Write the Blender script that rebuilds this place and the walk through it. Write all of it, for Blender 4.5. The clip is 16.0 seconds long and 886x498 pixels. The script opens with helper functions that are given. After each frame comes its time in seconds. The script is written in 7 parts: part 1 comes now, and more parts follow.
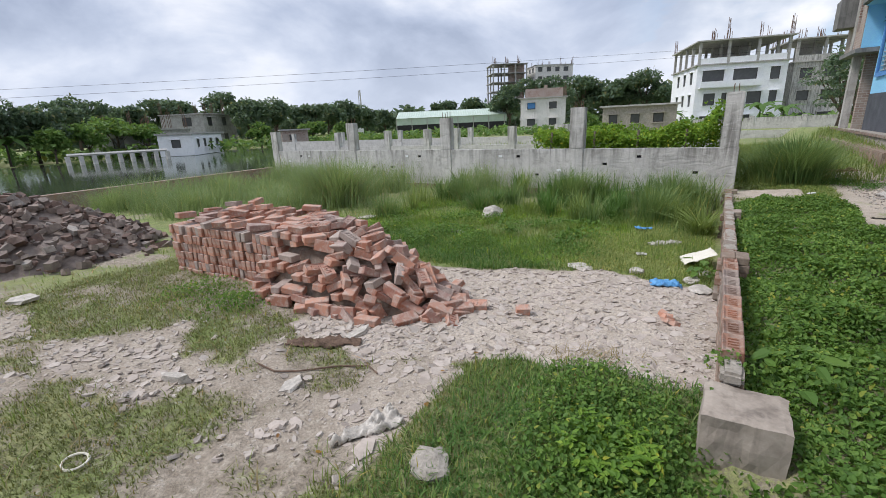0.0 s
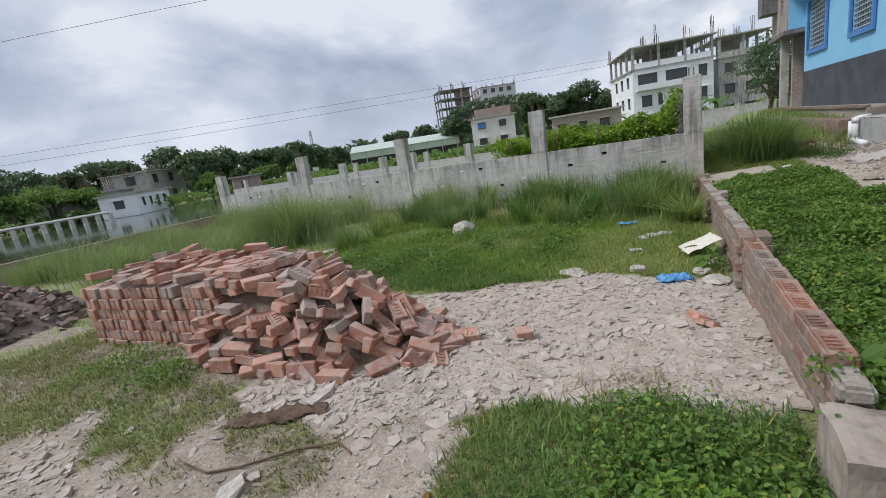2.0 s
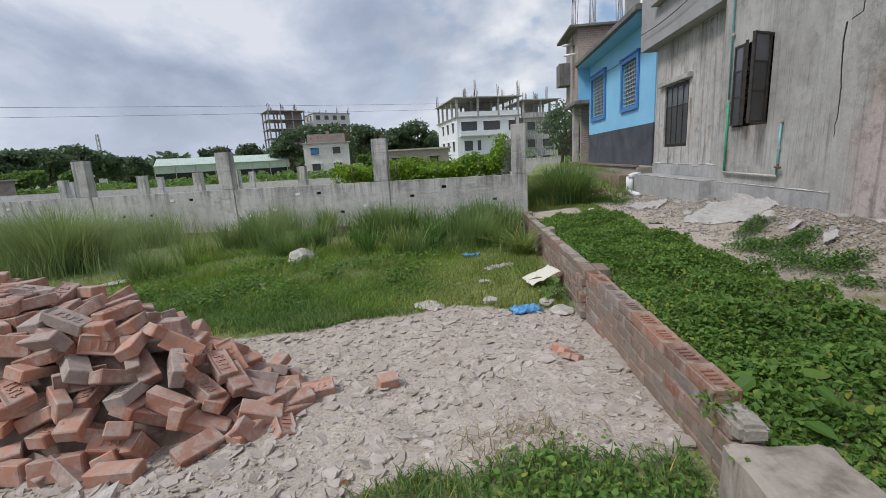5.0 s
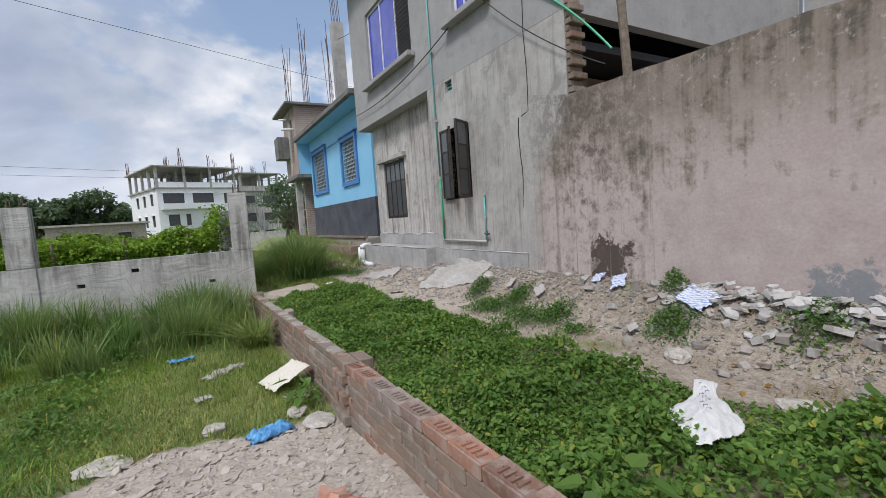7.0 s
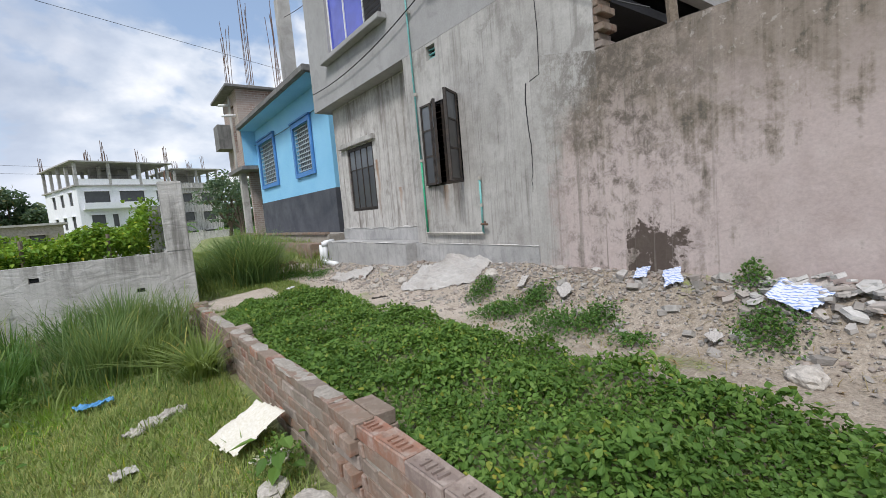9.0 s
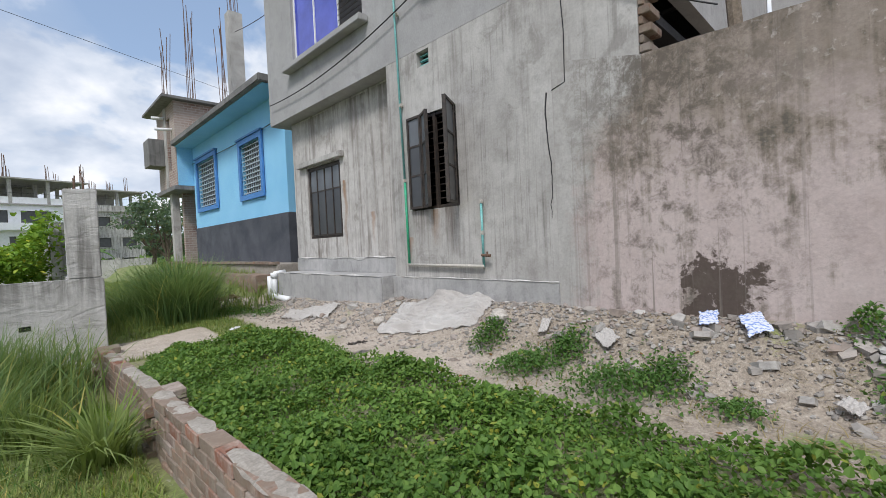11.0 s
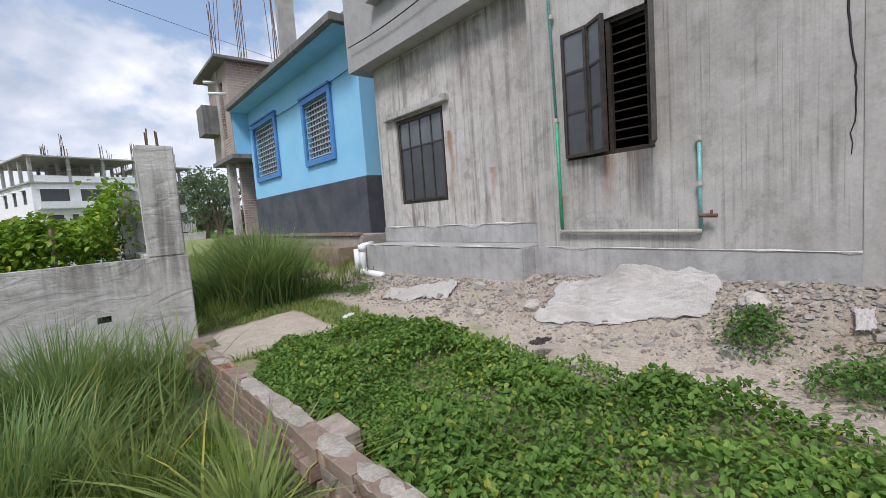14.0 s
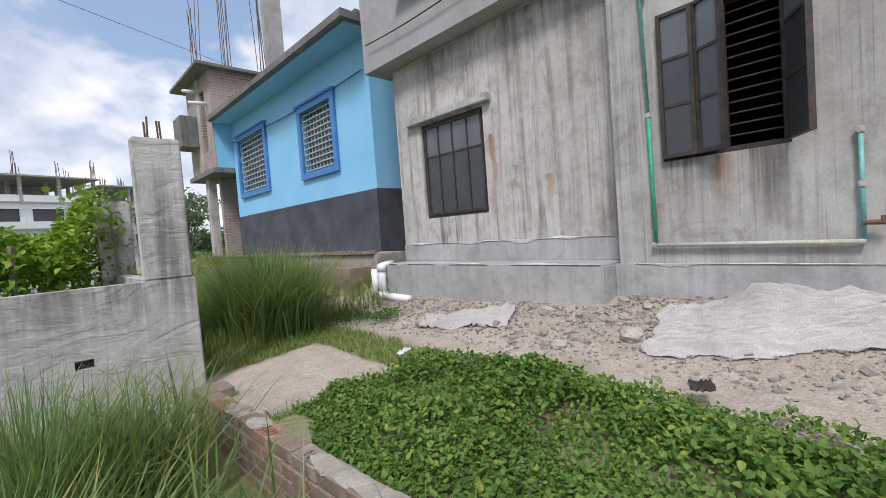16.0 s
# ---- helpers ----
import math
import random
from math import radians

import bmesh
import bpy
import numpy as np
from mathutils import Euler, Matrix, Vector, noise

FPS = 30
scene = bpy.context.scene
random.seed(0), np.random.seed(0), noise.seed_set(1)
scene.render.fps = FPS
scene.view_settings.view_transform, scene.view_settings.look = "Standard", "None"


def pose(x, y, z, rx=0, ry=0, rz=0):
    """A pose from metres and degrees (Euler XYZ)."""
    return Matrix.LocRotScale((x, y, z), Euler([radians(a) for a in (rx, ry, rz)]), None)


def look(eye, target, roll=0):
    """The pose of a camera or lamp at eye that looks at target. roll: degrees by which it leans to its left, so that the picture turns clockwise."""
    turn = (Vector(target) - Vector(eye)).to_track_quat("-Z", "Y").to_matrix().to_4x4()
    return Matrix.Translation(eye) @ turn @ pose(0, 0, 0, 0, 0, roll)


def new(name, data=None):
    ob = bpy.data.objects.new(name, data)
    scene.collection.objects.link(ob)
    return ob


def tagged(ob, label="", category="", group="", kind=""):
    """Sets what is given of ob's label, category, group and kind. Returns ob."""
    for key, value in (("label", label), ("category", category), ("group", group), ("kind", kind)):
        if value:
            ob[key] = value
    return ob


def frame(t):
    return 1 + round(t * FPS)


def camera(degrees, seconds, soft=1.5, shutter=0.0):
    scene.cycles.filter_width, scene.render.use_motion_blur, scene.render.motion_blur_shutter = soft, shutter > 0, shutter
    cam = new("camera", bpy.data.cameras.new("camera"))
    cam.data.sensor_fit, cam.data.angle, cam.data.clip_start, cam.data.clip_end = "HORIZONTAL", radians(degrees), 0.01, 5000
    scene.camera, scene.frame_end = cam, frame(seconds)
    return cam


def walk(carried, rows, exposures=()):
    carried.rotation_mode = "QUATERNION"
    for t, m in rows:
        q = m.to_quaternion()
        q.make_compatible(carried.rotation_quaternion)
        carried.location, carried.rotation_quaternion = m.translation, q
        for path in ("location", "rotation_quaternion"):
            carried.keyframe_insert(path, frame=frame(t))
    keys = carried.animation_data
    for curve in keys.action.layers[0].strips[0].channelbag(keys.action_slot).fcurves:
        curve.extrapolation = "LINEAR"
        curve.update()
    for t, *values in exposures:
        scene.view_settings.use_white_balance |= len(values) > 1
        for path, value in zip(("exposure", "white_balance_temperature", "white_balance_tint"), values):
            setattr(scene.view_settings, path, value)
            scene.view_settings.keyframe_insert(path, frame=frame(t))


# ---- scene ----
cam = camera(91.5, 16.0, 0.6)
PATH = [
    (0, (0.045, -0.891, 1.877), (-1.002, 0.72, 1.32), -2.6),
    (0.5, (0.051, -0.741, 1.865), (-0.899, 0.945, 1.359), -3.4),
    (1, (-0.003, -0.517, 1.837), (-0.864, 1.233, 1.393), -4.2),
    (1.5, (-0.093, -0.363, 1.79), (-0.865, 1.439, 1.394), -5.7),
    (2, (-0.385, -0.29, 1.629), (-1.313, 1.423, 1.175), -9.1),
    (2.5, (-0.578, -0.088, 1.653), (-1.613, 1.592, 1.322), -9.7),
    (3, (-0.713, 0.033, 1.652), (-1.604, 1.794, 1.329), -9.2),
    (3.5, (-0.768, 0.014, 1.649), (-1.418, 1.869, 1.283), -8.7),
    (3.7, (-0.771, 0.025, 1.636), (-1.33, 1.907, 1.253), -8.8),
    (5.8, (-0.663, 0.309, 1.543), (-0.451, 2.264, 1.18), 0.4),
    (6, (-0.617, 0.414, 1.543), (-0.23, 2.35, 1.226), 0.1),
    (6.5, (-0.666, 0.695, 1.504), (0.114, 2.523, 1.277), -1.8),
    (7, (-0.699, 0.958, 1.522), (0.298, 2.685, 1.368), -4.0),
    (7.5, (-0.683, 1.266, 1.511), (0.282, 3.016, 1.429), -5.7),
    (8, (-0.688, 1.541, 1.458), (0.442, 3.18, 1.264), -6.0),
    (8.5, (-0.683, 1.818, 1.465), (0.602, 3.328, 1.202), -5.5),
    (9, (-0.586, 2.157, 1.455), (0.596, 3.759, 1.266), -4.9),
    (9.2, (-0.559, 2.271, 1.453), (0.601, 3.892, 1.288), -4.8),
    (11.3, (-0.45, 3.505, 1.368), (0.973, 4.91, 1.341), -2.4),
    (11.5, (-0.466, 3.65, 1.361), (0.961, 5.051, 1.313), -2.0),
    (12, (-0.419, 4.004, 1.338), (0.963, 5.448, 1.258), -3.2),
    (12.5, (-0.452, 4.287, 1.357), (0.884, 5.773, 1.276), -2.5),
    (13, (-0.55, 4.563, 1.385), (0.832, 6.006, 1.291), -1.6),
    (13.5, (-0.548, 4.791, 1.361), (0.859, 6.207, 1.243), -2.0),
    (14, (-0.516, 5.109, 1.375), (0.756, 6.643, 1.204), -4.2),
    (14.5, (-0.599, 5.417, 1.29), (0.653, 6.962, 1.07), -4.1),
    (15, (-0.608, 5.789, 1.312), (0.732, 7.263, 1.134), -4.8),
    (15.5, (-0.641, 6.153, 1.346), (0.656, 7.673, 1.261), -6.1),
    (16, (-0.658, 6.297, 1.347), (0.722, 7.742, 1.264), -4.3),
]
EXPOSURES = [(0, 0.42, 6400, 13), (1, 0.28, 6400, 14), (2, 0.18, 6400, 13), (3, 0.0, 6400, 12), (6, 0.18, 6400, 12), (7, 0.22, 6400, 13), (8, 0.26, 6400, 14), (9, 0.44, 6400, 12), (12, 0.40, 6400, 12), (14.5, 0.45, 6400, 15), (16, 0.46, 6400, 15)]
walk(cam, [(t, look(eye, target, roll)) for t, eye, target, roll in PATH], EXPOSURES)


# ---- world and sun ----
SUN_ELEV, SUN_AZ = 52.0, 236.0
world = bpy.data.worlds.new("world")
scene.world = world
world.use_nodes = True
wn, wl = world.node_tree.nodes, world.node_tree.links
wn.clear()


def wnode(kind, **props):
    n = wn.new(kind)
    for k, v in props.items():
        if k == "operation":
            n.operation = v
        else:
            n.inputs[k].default_value = v
    return n


def cloud_world():
    out = wn.new("ShaderNodeOutputWorld")
    sky = wn.new("ShaderNodeTexSky")
    sky.sky_type, sky.sun_disc = "NISHITA", False
    sky.sun_elevation, sky.sun_rotation = radians(SUN_ELEV), radians(SUN_AZ)
    co = wn.new("ShaderNodeTexCoord")
    sep = wn.new("ShaderNodeSeparateXYZ")
    wl.new(co.outputs["Generated"], sep.inputs[0])
    up = wnode("ShaderNodeMath", operation="MAXIMUM")
    up.inputs[1].default_value = 0.0
    wl.new(sep.outputs["Z"], up.inputs[0])
    lift = wnode("ShaderNodeMath", operation="ADD")
    lift.inputs[1].default_value = 0.55
    wl.new(up.outputs[0], lift.inputs[0])
    flat = wnode("ShaderNodeVectorMath", operation="DIVIDE")
    comb = wn.new("ShaderNodeCombineXYZ")
    for i in range(3):
        wl.new(lift.outputs[0], comb.inputs[i])
    wl.new(co.outputs["Generated"], flat.inputs[0])
    wl.new(comb.outputs[0], flat.inputs[1])

    def fbm(scale, detail, rough, warp, offset):
        add = wnode("ShaderNodeVectorMath", operation="ADD")
        add.inputs[1].default_value = offset
        wl.new(flat.outputs[0], add.inputs[0])
        n = wn.new("ShaderNodeTexNoise")
        n.inputs["Scale"].default_value = scale
        n.inputs["Detail"].default_value = detail
        n.inputs["Roughness"].default_value = rough
        n.inputs["Distortion"].default_value = warp
        wl.new(add.outputs[0], n.inputs["Vector"])
        return n.outputs["Fac"]

    def ramp(src, stops):
        r = wn.new("ShaderNodeValToRGB")
        e = r.color_ramp.elements
        while len(e) < len(stops):
            e.new(0.5)
        for el, (p, c) in zip(e, stops):
            el.position, el.color = p, (*c, 1)
        wl.new(src, r.inputs[0])
        return r.outputs[0]

    def mix(fac, a, b):
        m = wn.new("ShaderNodeMix")
        m.data_type = "RGBA"
        for src, i in ((fac, 0), (a, 6), (b, 7)):
            if isinstance(src, (tuple, float)):
                m.inputs[i].default_value = src
            else:
                wl.new(src, m.inputs[i])
        return m.outputs[2]

    def scaled(src, by, plus):
        m = wnode("ShaderNodeMath", operation="MULTIPLY_ADD")
        m.inputs[1].default_value, m.inputs[2].default_value = by, plus
        wl.new(src, m.inputs[0])
        return m.outputs[0]

    def added(one, two):
        m = wnode("ShaderNodeMath", operation="ADD")
        wl.new(one, m.inputs[0])
        wl.new(two, m.inputs[1])
        return m.outputs[0]

    # cumulus with blue gaps in the north and east, a grey deck over the west
    heads = fbm(3.4, 12, 0.52, 0.1, (3.4, 2.2, 0.4))
    cover = ramp(heads, [(0.40, (0, 0, 0)), (0.50, (1, 1, 1))])
    relief = added(scaled(heads, 1.0, 0.0), scaled(fbm(3.4, 6, 0.5, 0.1, (3.43, 2.25, 0.36)), -1.0, 0.5))
    puffs = added(scaled(relief, 1.7, -0.35), scaled(fbm(1.9, 10, 0.55, 0.2, (1.3, 4.2, 2.0)), 0.9, -0.45))
    sunny = ramp(puffs, [(0.32, (4.2, 4.8, 5.7)), (0.46, (5.2, 5.75, 6.5)), (0.57, (6.2, 6.6, 7.15)), (0.74, (7.9, 8.05, 8.2))])
    grey = ramp(fbm(2.1, 11, 0.55, 0.25, (0.3, 5.2, 2.0)),
                [(0.34, (2.9, 3.45, 4.5)), (0.45, (3.9, 4.5, 5.6)), (0.54, (5.1, 5.65, 6.6)), (0.62, (6.6, 6.95, 7.5))])
    west = ramp(added(scaled(sep.outputs["X"], -1.5, 0.28), scaled(fbm(1.1, 5, 0.5, 0.2, (7.0, 2.0, 1.0)), 1.0, -0.5)), [(0.25, (0, 0, 0)), (0.75, (1, 1, 1))])
    tone = mix(west, sunny, grey)
    thick = wnode("ShaderNodeMath", operation="MAXIMUM")
    wl.new(cover, thick.inputs[0])
    wl.new(west, thick.inputs[1])
    body = mix(thick.outputs[0], mix(0.35, sky.outputs[0], (4.4, 5.9, 8.0, 1)), tone)
    low = ramp(sep.outputs["Z"], [(0.0, (1, 1, 1)), (0.22, (0, 0, 0))])
    half = wnode("ShaderNodeMath", operation="MULTIPLY")
    half.inputs[1].default_value = 0.45
    wl.new(low, half.inputs[0])
    body = mix(half.outputs[0], body, (6.3, 6.85, 7.6, 1))
    bg = wn.new("ShaderNodeBackground")
    bg.inputs["Strength"].default_value = 0.1
    wl.new(body, bg.inputs[0])
    wl.new(bg.outputs[0], out.inputs[0])


cloud_world()
sun = new("sun", bpy.data.lights.new("sun", "SUN"))
sun.data.energy, sun.data.angle, sun.data.color = 2.1, radians(14), (1.0, 0.975, 0.94)
sun.matrix_world = look((0, 0, 40), (40 * math.sin(radians(SUN_AZ)) * -math.cos(radians(SUN_ELEV)) / math.sin(radians(SUN_ELEV)),
                                     40 * math.cos(radians(SUN_AZ)) * -math.cos(radians(SUN_ELEV)) / math.sin(radians(SUN_ELEV)), 0))


# ---- materials ----
class Mat:
    """A node material with a short way to write noise, ramps and mixes."""

    def __init__(self, name):
        self.m = bpy.data.materials.new(name)
        self.m.use_nodes = True
        self.n, self.l = self.m.node_tree.nodes, self.m.node_tree.links
        self.b = self.n["Principled BSDF"]

    def put(self, src, socket):
        if isinstance(src, bpy.types.NodeSocket):
            self.l.new(src, socket)
        elif isinstance(src, tuple) and len(src) == 3 and socket.type == "RGBA":
            socket.default_value = (*src, 1)
        else:
            socket.default_value = src

    def pos(self, scale=(1, 1, 1), local=False):
        if local:
            src = self.n.new("ShaderNodeTexCoord").outputs["Object"]
        else:
            src = self.n.new("ShaderNodeNewGeometry").outputs["Position"]
        mp = self.n.new("ShaderNodeMapping")
        mp.inputs["Scale"].default_value = scale
        self.l.new(src, mp.inputs[0])
        return mp.outputs[0]

    def noise(self, scale, detail=4, rough=0.55, warp=0.0, vec=None):
        t = self.n.new("ShaderNodeTexNoise")
        for k, v in (("Scale", scale), ("Detail", detail), ("Roughness", rough), ("Distortion", warp)):
            t.inputs[k].default_value = v
        if vec is None:
            vec = self.pos()
        self.l.new(vec, t.inputs["Vector"])
        return t.outputs["Fac"]

    def ramp(self, src, stops):
        r = self.n.new("ShaderNodeValToRGB")
        e = r.color_ramp.elements
        while len(e) < len(stops):
            e.new(0.5)
        for el, (p, c) in zip(e, stops):
            c = (c, c, c) if isinstance(c, (int, float)) else c
            el.position, el.color = p, (*c, 1)
        self.l.new(src, r.inputs[0])
        return r.outputs[0]

    def mix(self, fac, a, b, how="MIX"):
        x = self.n.new("ShaderNodeMix")
        x.data_type, x.blend_type = "RGBA", how
        self.put(fac, x.inputs[0])
        self.put(a, x.inputs[6])
        self.put(b, x.inputs[7])
        return x.outputs[2]

    def math(self, op, a, b=0.0):
        x = self.n.new("ShaderNodeMath")
        x.operation = op
        self.put(a, x.inputs[0])
        self.put(b, x.inputs[1])
        return x.outputs[0]

    def axis(self, which):
        s = self.n.new("ShaderNodeSeparateXYZ")
        self.l.new(self.n.new("ShaderNodeNewGeometry").outputs["Position"], s.inputs[0])
        return s.outputs[which]

    def attr(self, name):
        a = self.n.new("ShaderNodeAttribute")
        a.attribute_name = name
        return a.outputs["Fac"]

    def random(self, island=False):
        if island:
            return self.n.new("ShaderNodeNewGeometry").outputs["Random Per Island"]
        return self.n.new("ShaderNodeObjectInfo").outputs["Random"]

    def done(self, color, rough=0.9, bump=None, strength=0.4, dist=0.01, **more):
        self.put(color, self.b.inputs["Base Color"])
        self.put(rough, self.b.inputs["Roughness"])
        for k, v in more.items():
            self.put(v, self.b.inputs[k.replace("_", " ")])
        if bump is not None:
            bp = self.n.new("ShaderNodeBump")
            bp.inputs["Strength"].default_value, bp.inputs["Distance"].default_value = strength, dist
            self.l.new(bump, bp.inputs["Height"])
            self.l.new(bp.outputs[0], self.b.inputs["Normal"])
        return self.m


def simple(name, a, b, scale=6.0, rough=0.85, bump=0.3, dist=0.006, fine=60.0, local=False, rand=0.0, **more):
    """Two colours mixed by coarse noise, with a fine grain in colour and relief."""
    k = Mat(name)
    v = k.pos(local=local)
    coarse, grain = k.noise(scale, 5, 0.6, 0.3, v), k.noise(fine, 4, 0.6, 0, v)
    c = k.mix(k.ramp(coarse, [(0.35, 0), (0.65, 1)]), a, b)
    c = k.mix(0.35, c, k.ramp(grain, [(0.3, 0.25), (0.7, 0.95)]), "OVERLAY")
    if rand:
        c = k.mix(1.0, c, k.ramp(k.random(), [(0, 1 - rand), (1, 1.0)]), "MULTIPLY")
    return k.done(c, rough, grain, bump, dist, **more)


def plaster(name, base, pale, dark, streak, low=None, rough=0.92, stains=(), relief=0.28, drip=0.0):
    """Cement plaster: blotches, rain streaks that run down, fine trowel relief; low: (height, colour) of a damp foot."""
    k = Mat(name)
    blot = k.noise(0.9, 6, 0.62, 0.4)
    mid = k.noise(5.0, 6, 0.65, 0.2)
    fine = k.noise(45, 4, 0.6)
    run = k.noise(1.0, 4, 0.6, 0.15, k.pos((9, 9, 0.45)))
    run2 = k.noise(1.0, 3, 0.6, 0.1, k.pos((24, 24, 0.7)))
    c = k.mix(k.ramp(blot, [(0.32, 0), (0.62, 1)]), base, pale)
    c = k.mix(k.ramp(mid, [(0.45, 0), (0.75, 0.5)]), c, dark)
    s = k.math("MULTIPLY", k.ramp(run, [(0.50, 0), (0.66, 1)]), k.ramp(blot, [(0.35, 0.2), (0.6, 1)]))
    c = k.mix(k.math("MULTIPLY", s, streak), c, dark)
    c = k.mix(k.math("MULTIPLY", k.ramp(run2, [(0.56, 0), (0.72, 1)]), streak * 0.8), c, pale)
    for cy, top, width, length, col in stains:
        wob = k.math("MULTIPLY", k.math("SUBTRACT", k.noise(2.2, 3, 0.6), 0.5), 0.25)
        across = k.math("ABSOLUTE", k.math("SUBTRACT", k.math("ADD", k.axis("Y"), wob), cy))
        down = k.n.new("ShaderNodeMapRange")
        down.inputs["From Min"].default_value, down.inputs["From Max"].default_value = top - length, top
        k.l.new(k.axis("Z"), down.inputs["Value"])
        cut = k.math("LESS_THAN", k.axis("Z"), top)
        fac = k.math("MULTIPLY", k.math("MULTIPLY", k.ramp(k.math("DIVIDE", across, width), [(0.3, 1), (1.0, 0)]), down.outputs[0]), cut)
        c = k.mix(k.math("MULTIPLY", fac, k.ramp(run2, [(0.35, 0.25), (0.6, 0.95)])), c, col)
    if low:
        z = k.axis("Z")
        wob = k.math("ADD", z, k.math("MULTIPLY", k.math("SUBTRACT", mid, 0.5), 0.35))
        edge = k.n.new("ShaderNodeMapRange")
        edge.inputs["From Min"].default_value, edge.inputs["From Max"].default_value = low[0], low[0] - 0.12
        k.l.new(wob, edge.inputs["Value"])
        c = k.mix(edge.outputs[0], c, low[1])
    if streak >= 0.5:
        thin = k.noise(1.0, 4, 0.6, 0.3, k.pos((42, 42, 0.55)))
        where = k.ramp(k.noise(1.3, 4, 0.6, 0.3), [(0.42, 0.1), (0.58, 1)])
        c = k.mix(k.math("MULTIPLY", k.ramp(thin, [(0.58, 0), (0.67, 0.55)]), where), c, tuple(x * 0.8 for x in dark))
        c = k.mix(k.math("MULTIPLY", k.ramp(thin, [(0.32, 0.4), (0.40, 0)]), where), c, tuple(x * 1.12 for x in pale))
    patch = k.noise(2.6, 5 if drip else 8, 0.6 if drip else 0.66, 0.45)
    c = k.mix(k.ramp(patch, [(0.55, 0), (0.62, 0.35)]), c, pale)
    c = k.mix(k.ramp(patch, [(0.36, 0.4), (0.43, 0)]), c, dark)
    c = k.mix(0.16, c, k.ramp(fine, [(0.3, 0.3), (0.7, 0.8)]), "OVERLAY")
    h = k.math("ADD", k.math("MULTIPLY", patch, 0.8), k.math("MULTIPLY", fine, 0.08))
    if drip:
        down = k.n.new("ShaderNodeMapRange")
        down.inputs["From Min"].default_value, down.inputs["From Max"].default_value = drip - 0.55, drip
        k.l.new(k.axis("Z"), down.inputs["Value"])
        drips = k.ramp(k.noise(1.0, 5, 0.65, 0.3, k.pos((7, 7, 0.6))), [(0.46, 0), (0.62, 0.8)])
        c = k.mix(k.math("MULTIPLY", drips, down.outputs[0]), c, tuple(x * 0.7 for x in dark))
        sweep = k.noise(2.4, 4, 0.62, 1.4, k.pos((0.8, 0.8, 1.9)))
        h = k.math("ADD", h, k.math("MULTIPLY", k.ramp(sweep, [(0.40, 0), (0.54, 0.8), (0.66, 1.0)]), 0.22))
    return k.done(c, rough, h, relief, 0.03)


def brick_material(name, a, b, c3, local=True, island=False, dusty=1.0, smear=0.0):
    k = Mat(name)
    v = k.pos(local=local)
    r = k.random(island)
    c = k.ramp(r, [(0.0, tuple(x * 0.72 for x in a)), (0.2, a), (0.45, b), (0.62, tuple(x * 1.25 for x in b)), (0.78, c3), (0.9, tuple(x * 0.5 + 0.12 for x in c3)), (1.0, (0.36, 0.30, 0.26))])
    dust = k.noise(9, 6, 0.65, 0.3, v)
    c = k.mix(k.ramp(dust, [(0.45, 0), (0.66, 0.8)]), c, (0.45, 0.38, 0.33))
    nz = k.n.new("ShaderNodeSeparateXYZ")
    k.l.new(k.n.new("ShaderNodeNewGeometry").outputs["Normal"], nz.inputs[0])
    settled = k.math("MULTIPLY", k.math("MAXIMUM", nz.outputs["Z"], 0.0), k.ramp(dust, [(0.30, 0.05 * dusty), (0.6, 0.6 * dusty)]))
    c = k.mix(settled, c, (0.47, 0.39, 0.34))
    if smear:
        c = k.mix(k.ramp(k.noise(5.5, 8, 0.7, 0.4), [(0.38, 0), (0.52, smear)]), c, (0.22, 0.18, 0.14))
    soot = k.noise(17, 4, 0.6, 0, v)
    c = k.mix(k.ramp(soot, [(0.55, 0), (0.75, 0.5)]), c, (0.10, 0.06, 0.045))
    grain = k.noise(110, 3, 0.6, 0, v)
    return k.done(c, 0.95, k.math("ADD", grain, dust), 0.5, 0.006)


def leaf_material(name, dark, mid, light, back=0.38, yellow=0.0):
    k = Mat(name)
    r = k.random(True)
    c = k.ramp(r, [(0, dark), (0.5, mid), (0.93 - yellow, light), (1.0, (light[0] * 1.9, light[1] * 1.15, light[2] * 0.8))])
    c = k.mix(k.ramp(k.noise(1.1, 4, 0.6), [(0.35, 0.0), (0.65, 0.6)]), c, dark)
    m = k.done(c, 0.5, None, Specular_IOR_Level=0.2)
    tr = k.n.new("ShaderNodeBsdfTranslucent")
    k.l.new(k.mix(0.5, c, (light[0], light[1], light[2] * 0.5)), tr.inputs["Color"])
    ms = k.n.new("ShaderNodeMixShader")
    ms.inputs[0].default_value = back
    k.l.new(k.b.outputs[0], ms.inputs[1])
    k.l.new(tr.outputs[0], ms.inputs[2])
    k.l.new(ms.outputs[0], k.n["Material Output"].inputs["Surface"])
    return m


def glassy(name, color, rough=0.08):
    k = Mat(name)
    n = k.noise(3, 4)
    return k.done(k.mix(k.ramp(n, [(0.4, 0.0), (0.7, 0.4)]), color, tuple(x * 1.8 + 0.01 for x in color)), rough, None, Specular_IOR_Level=0.7)


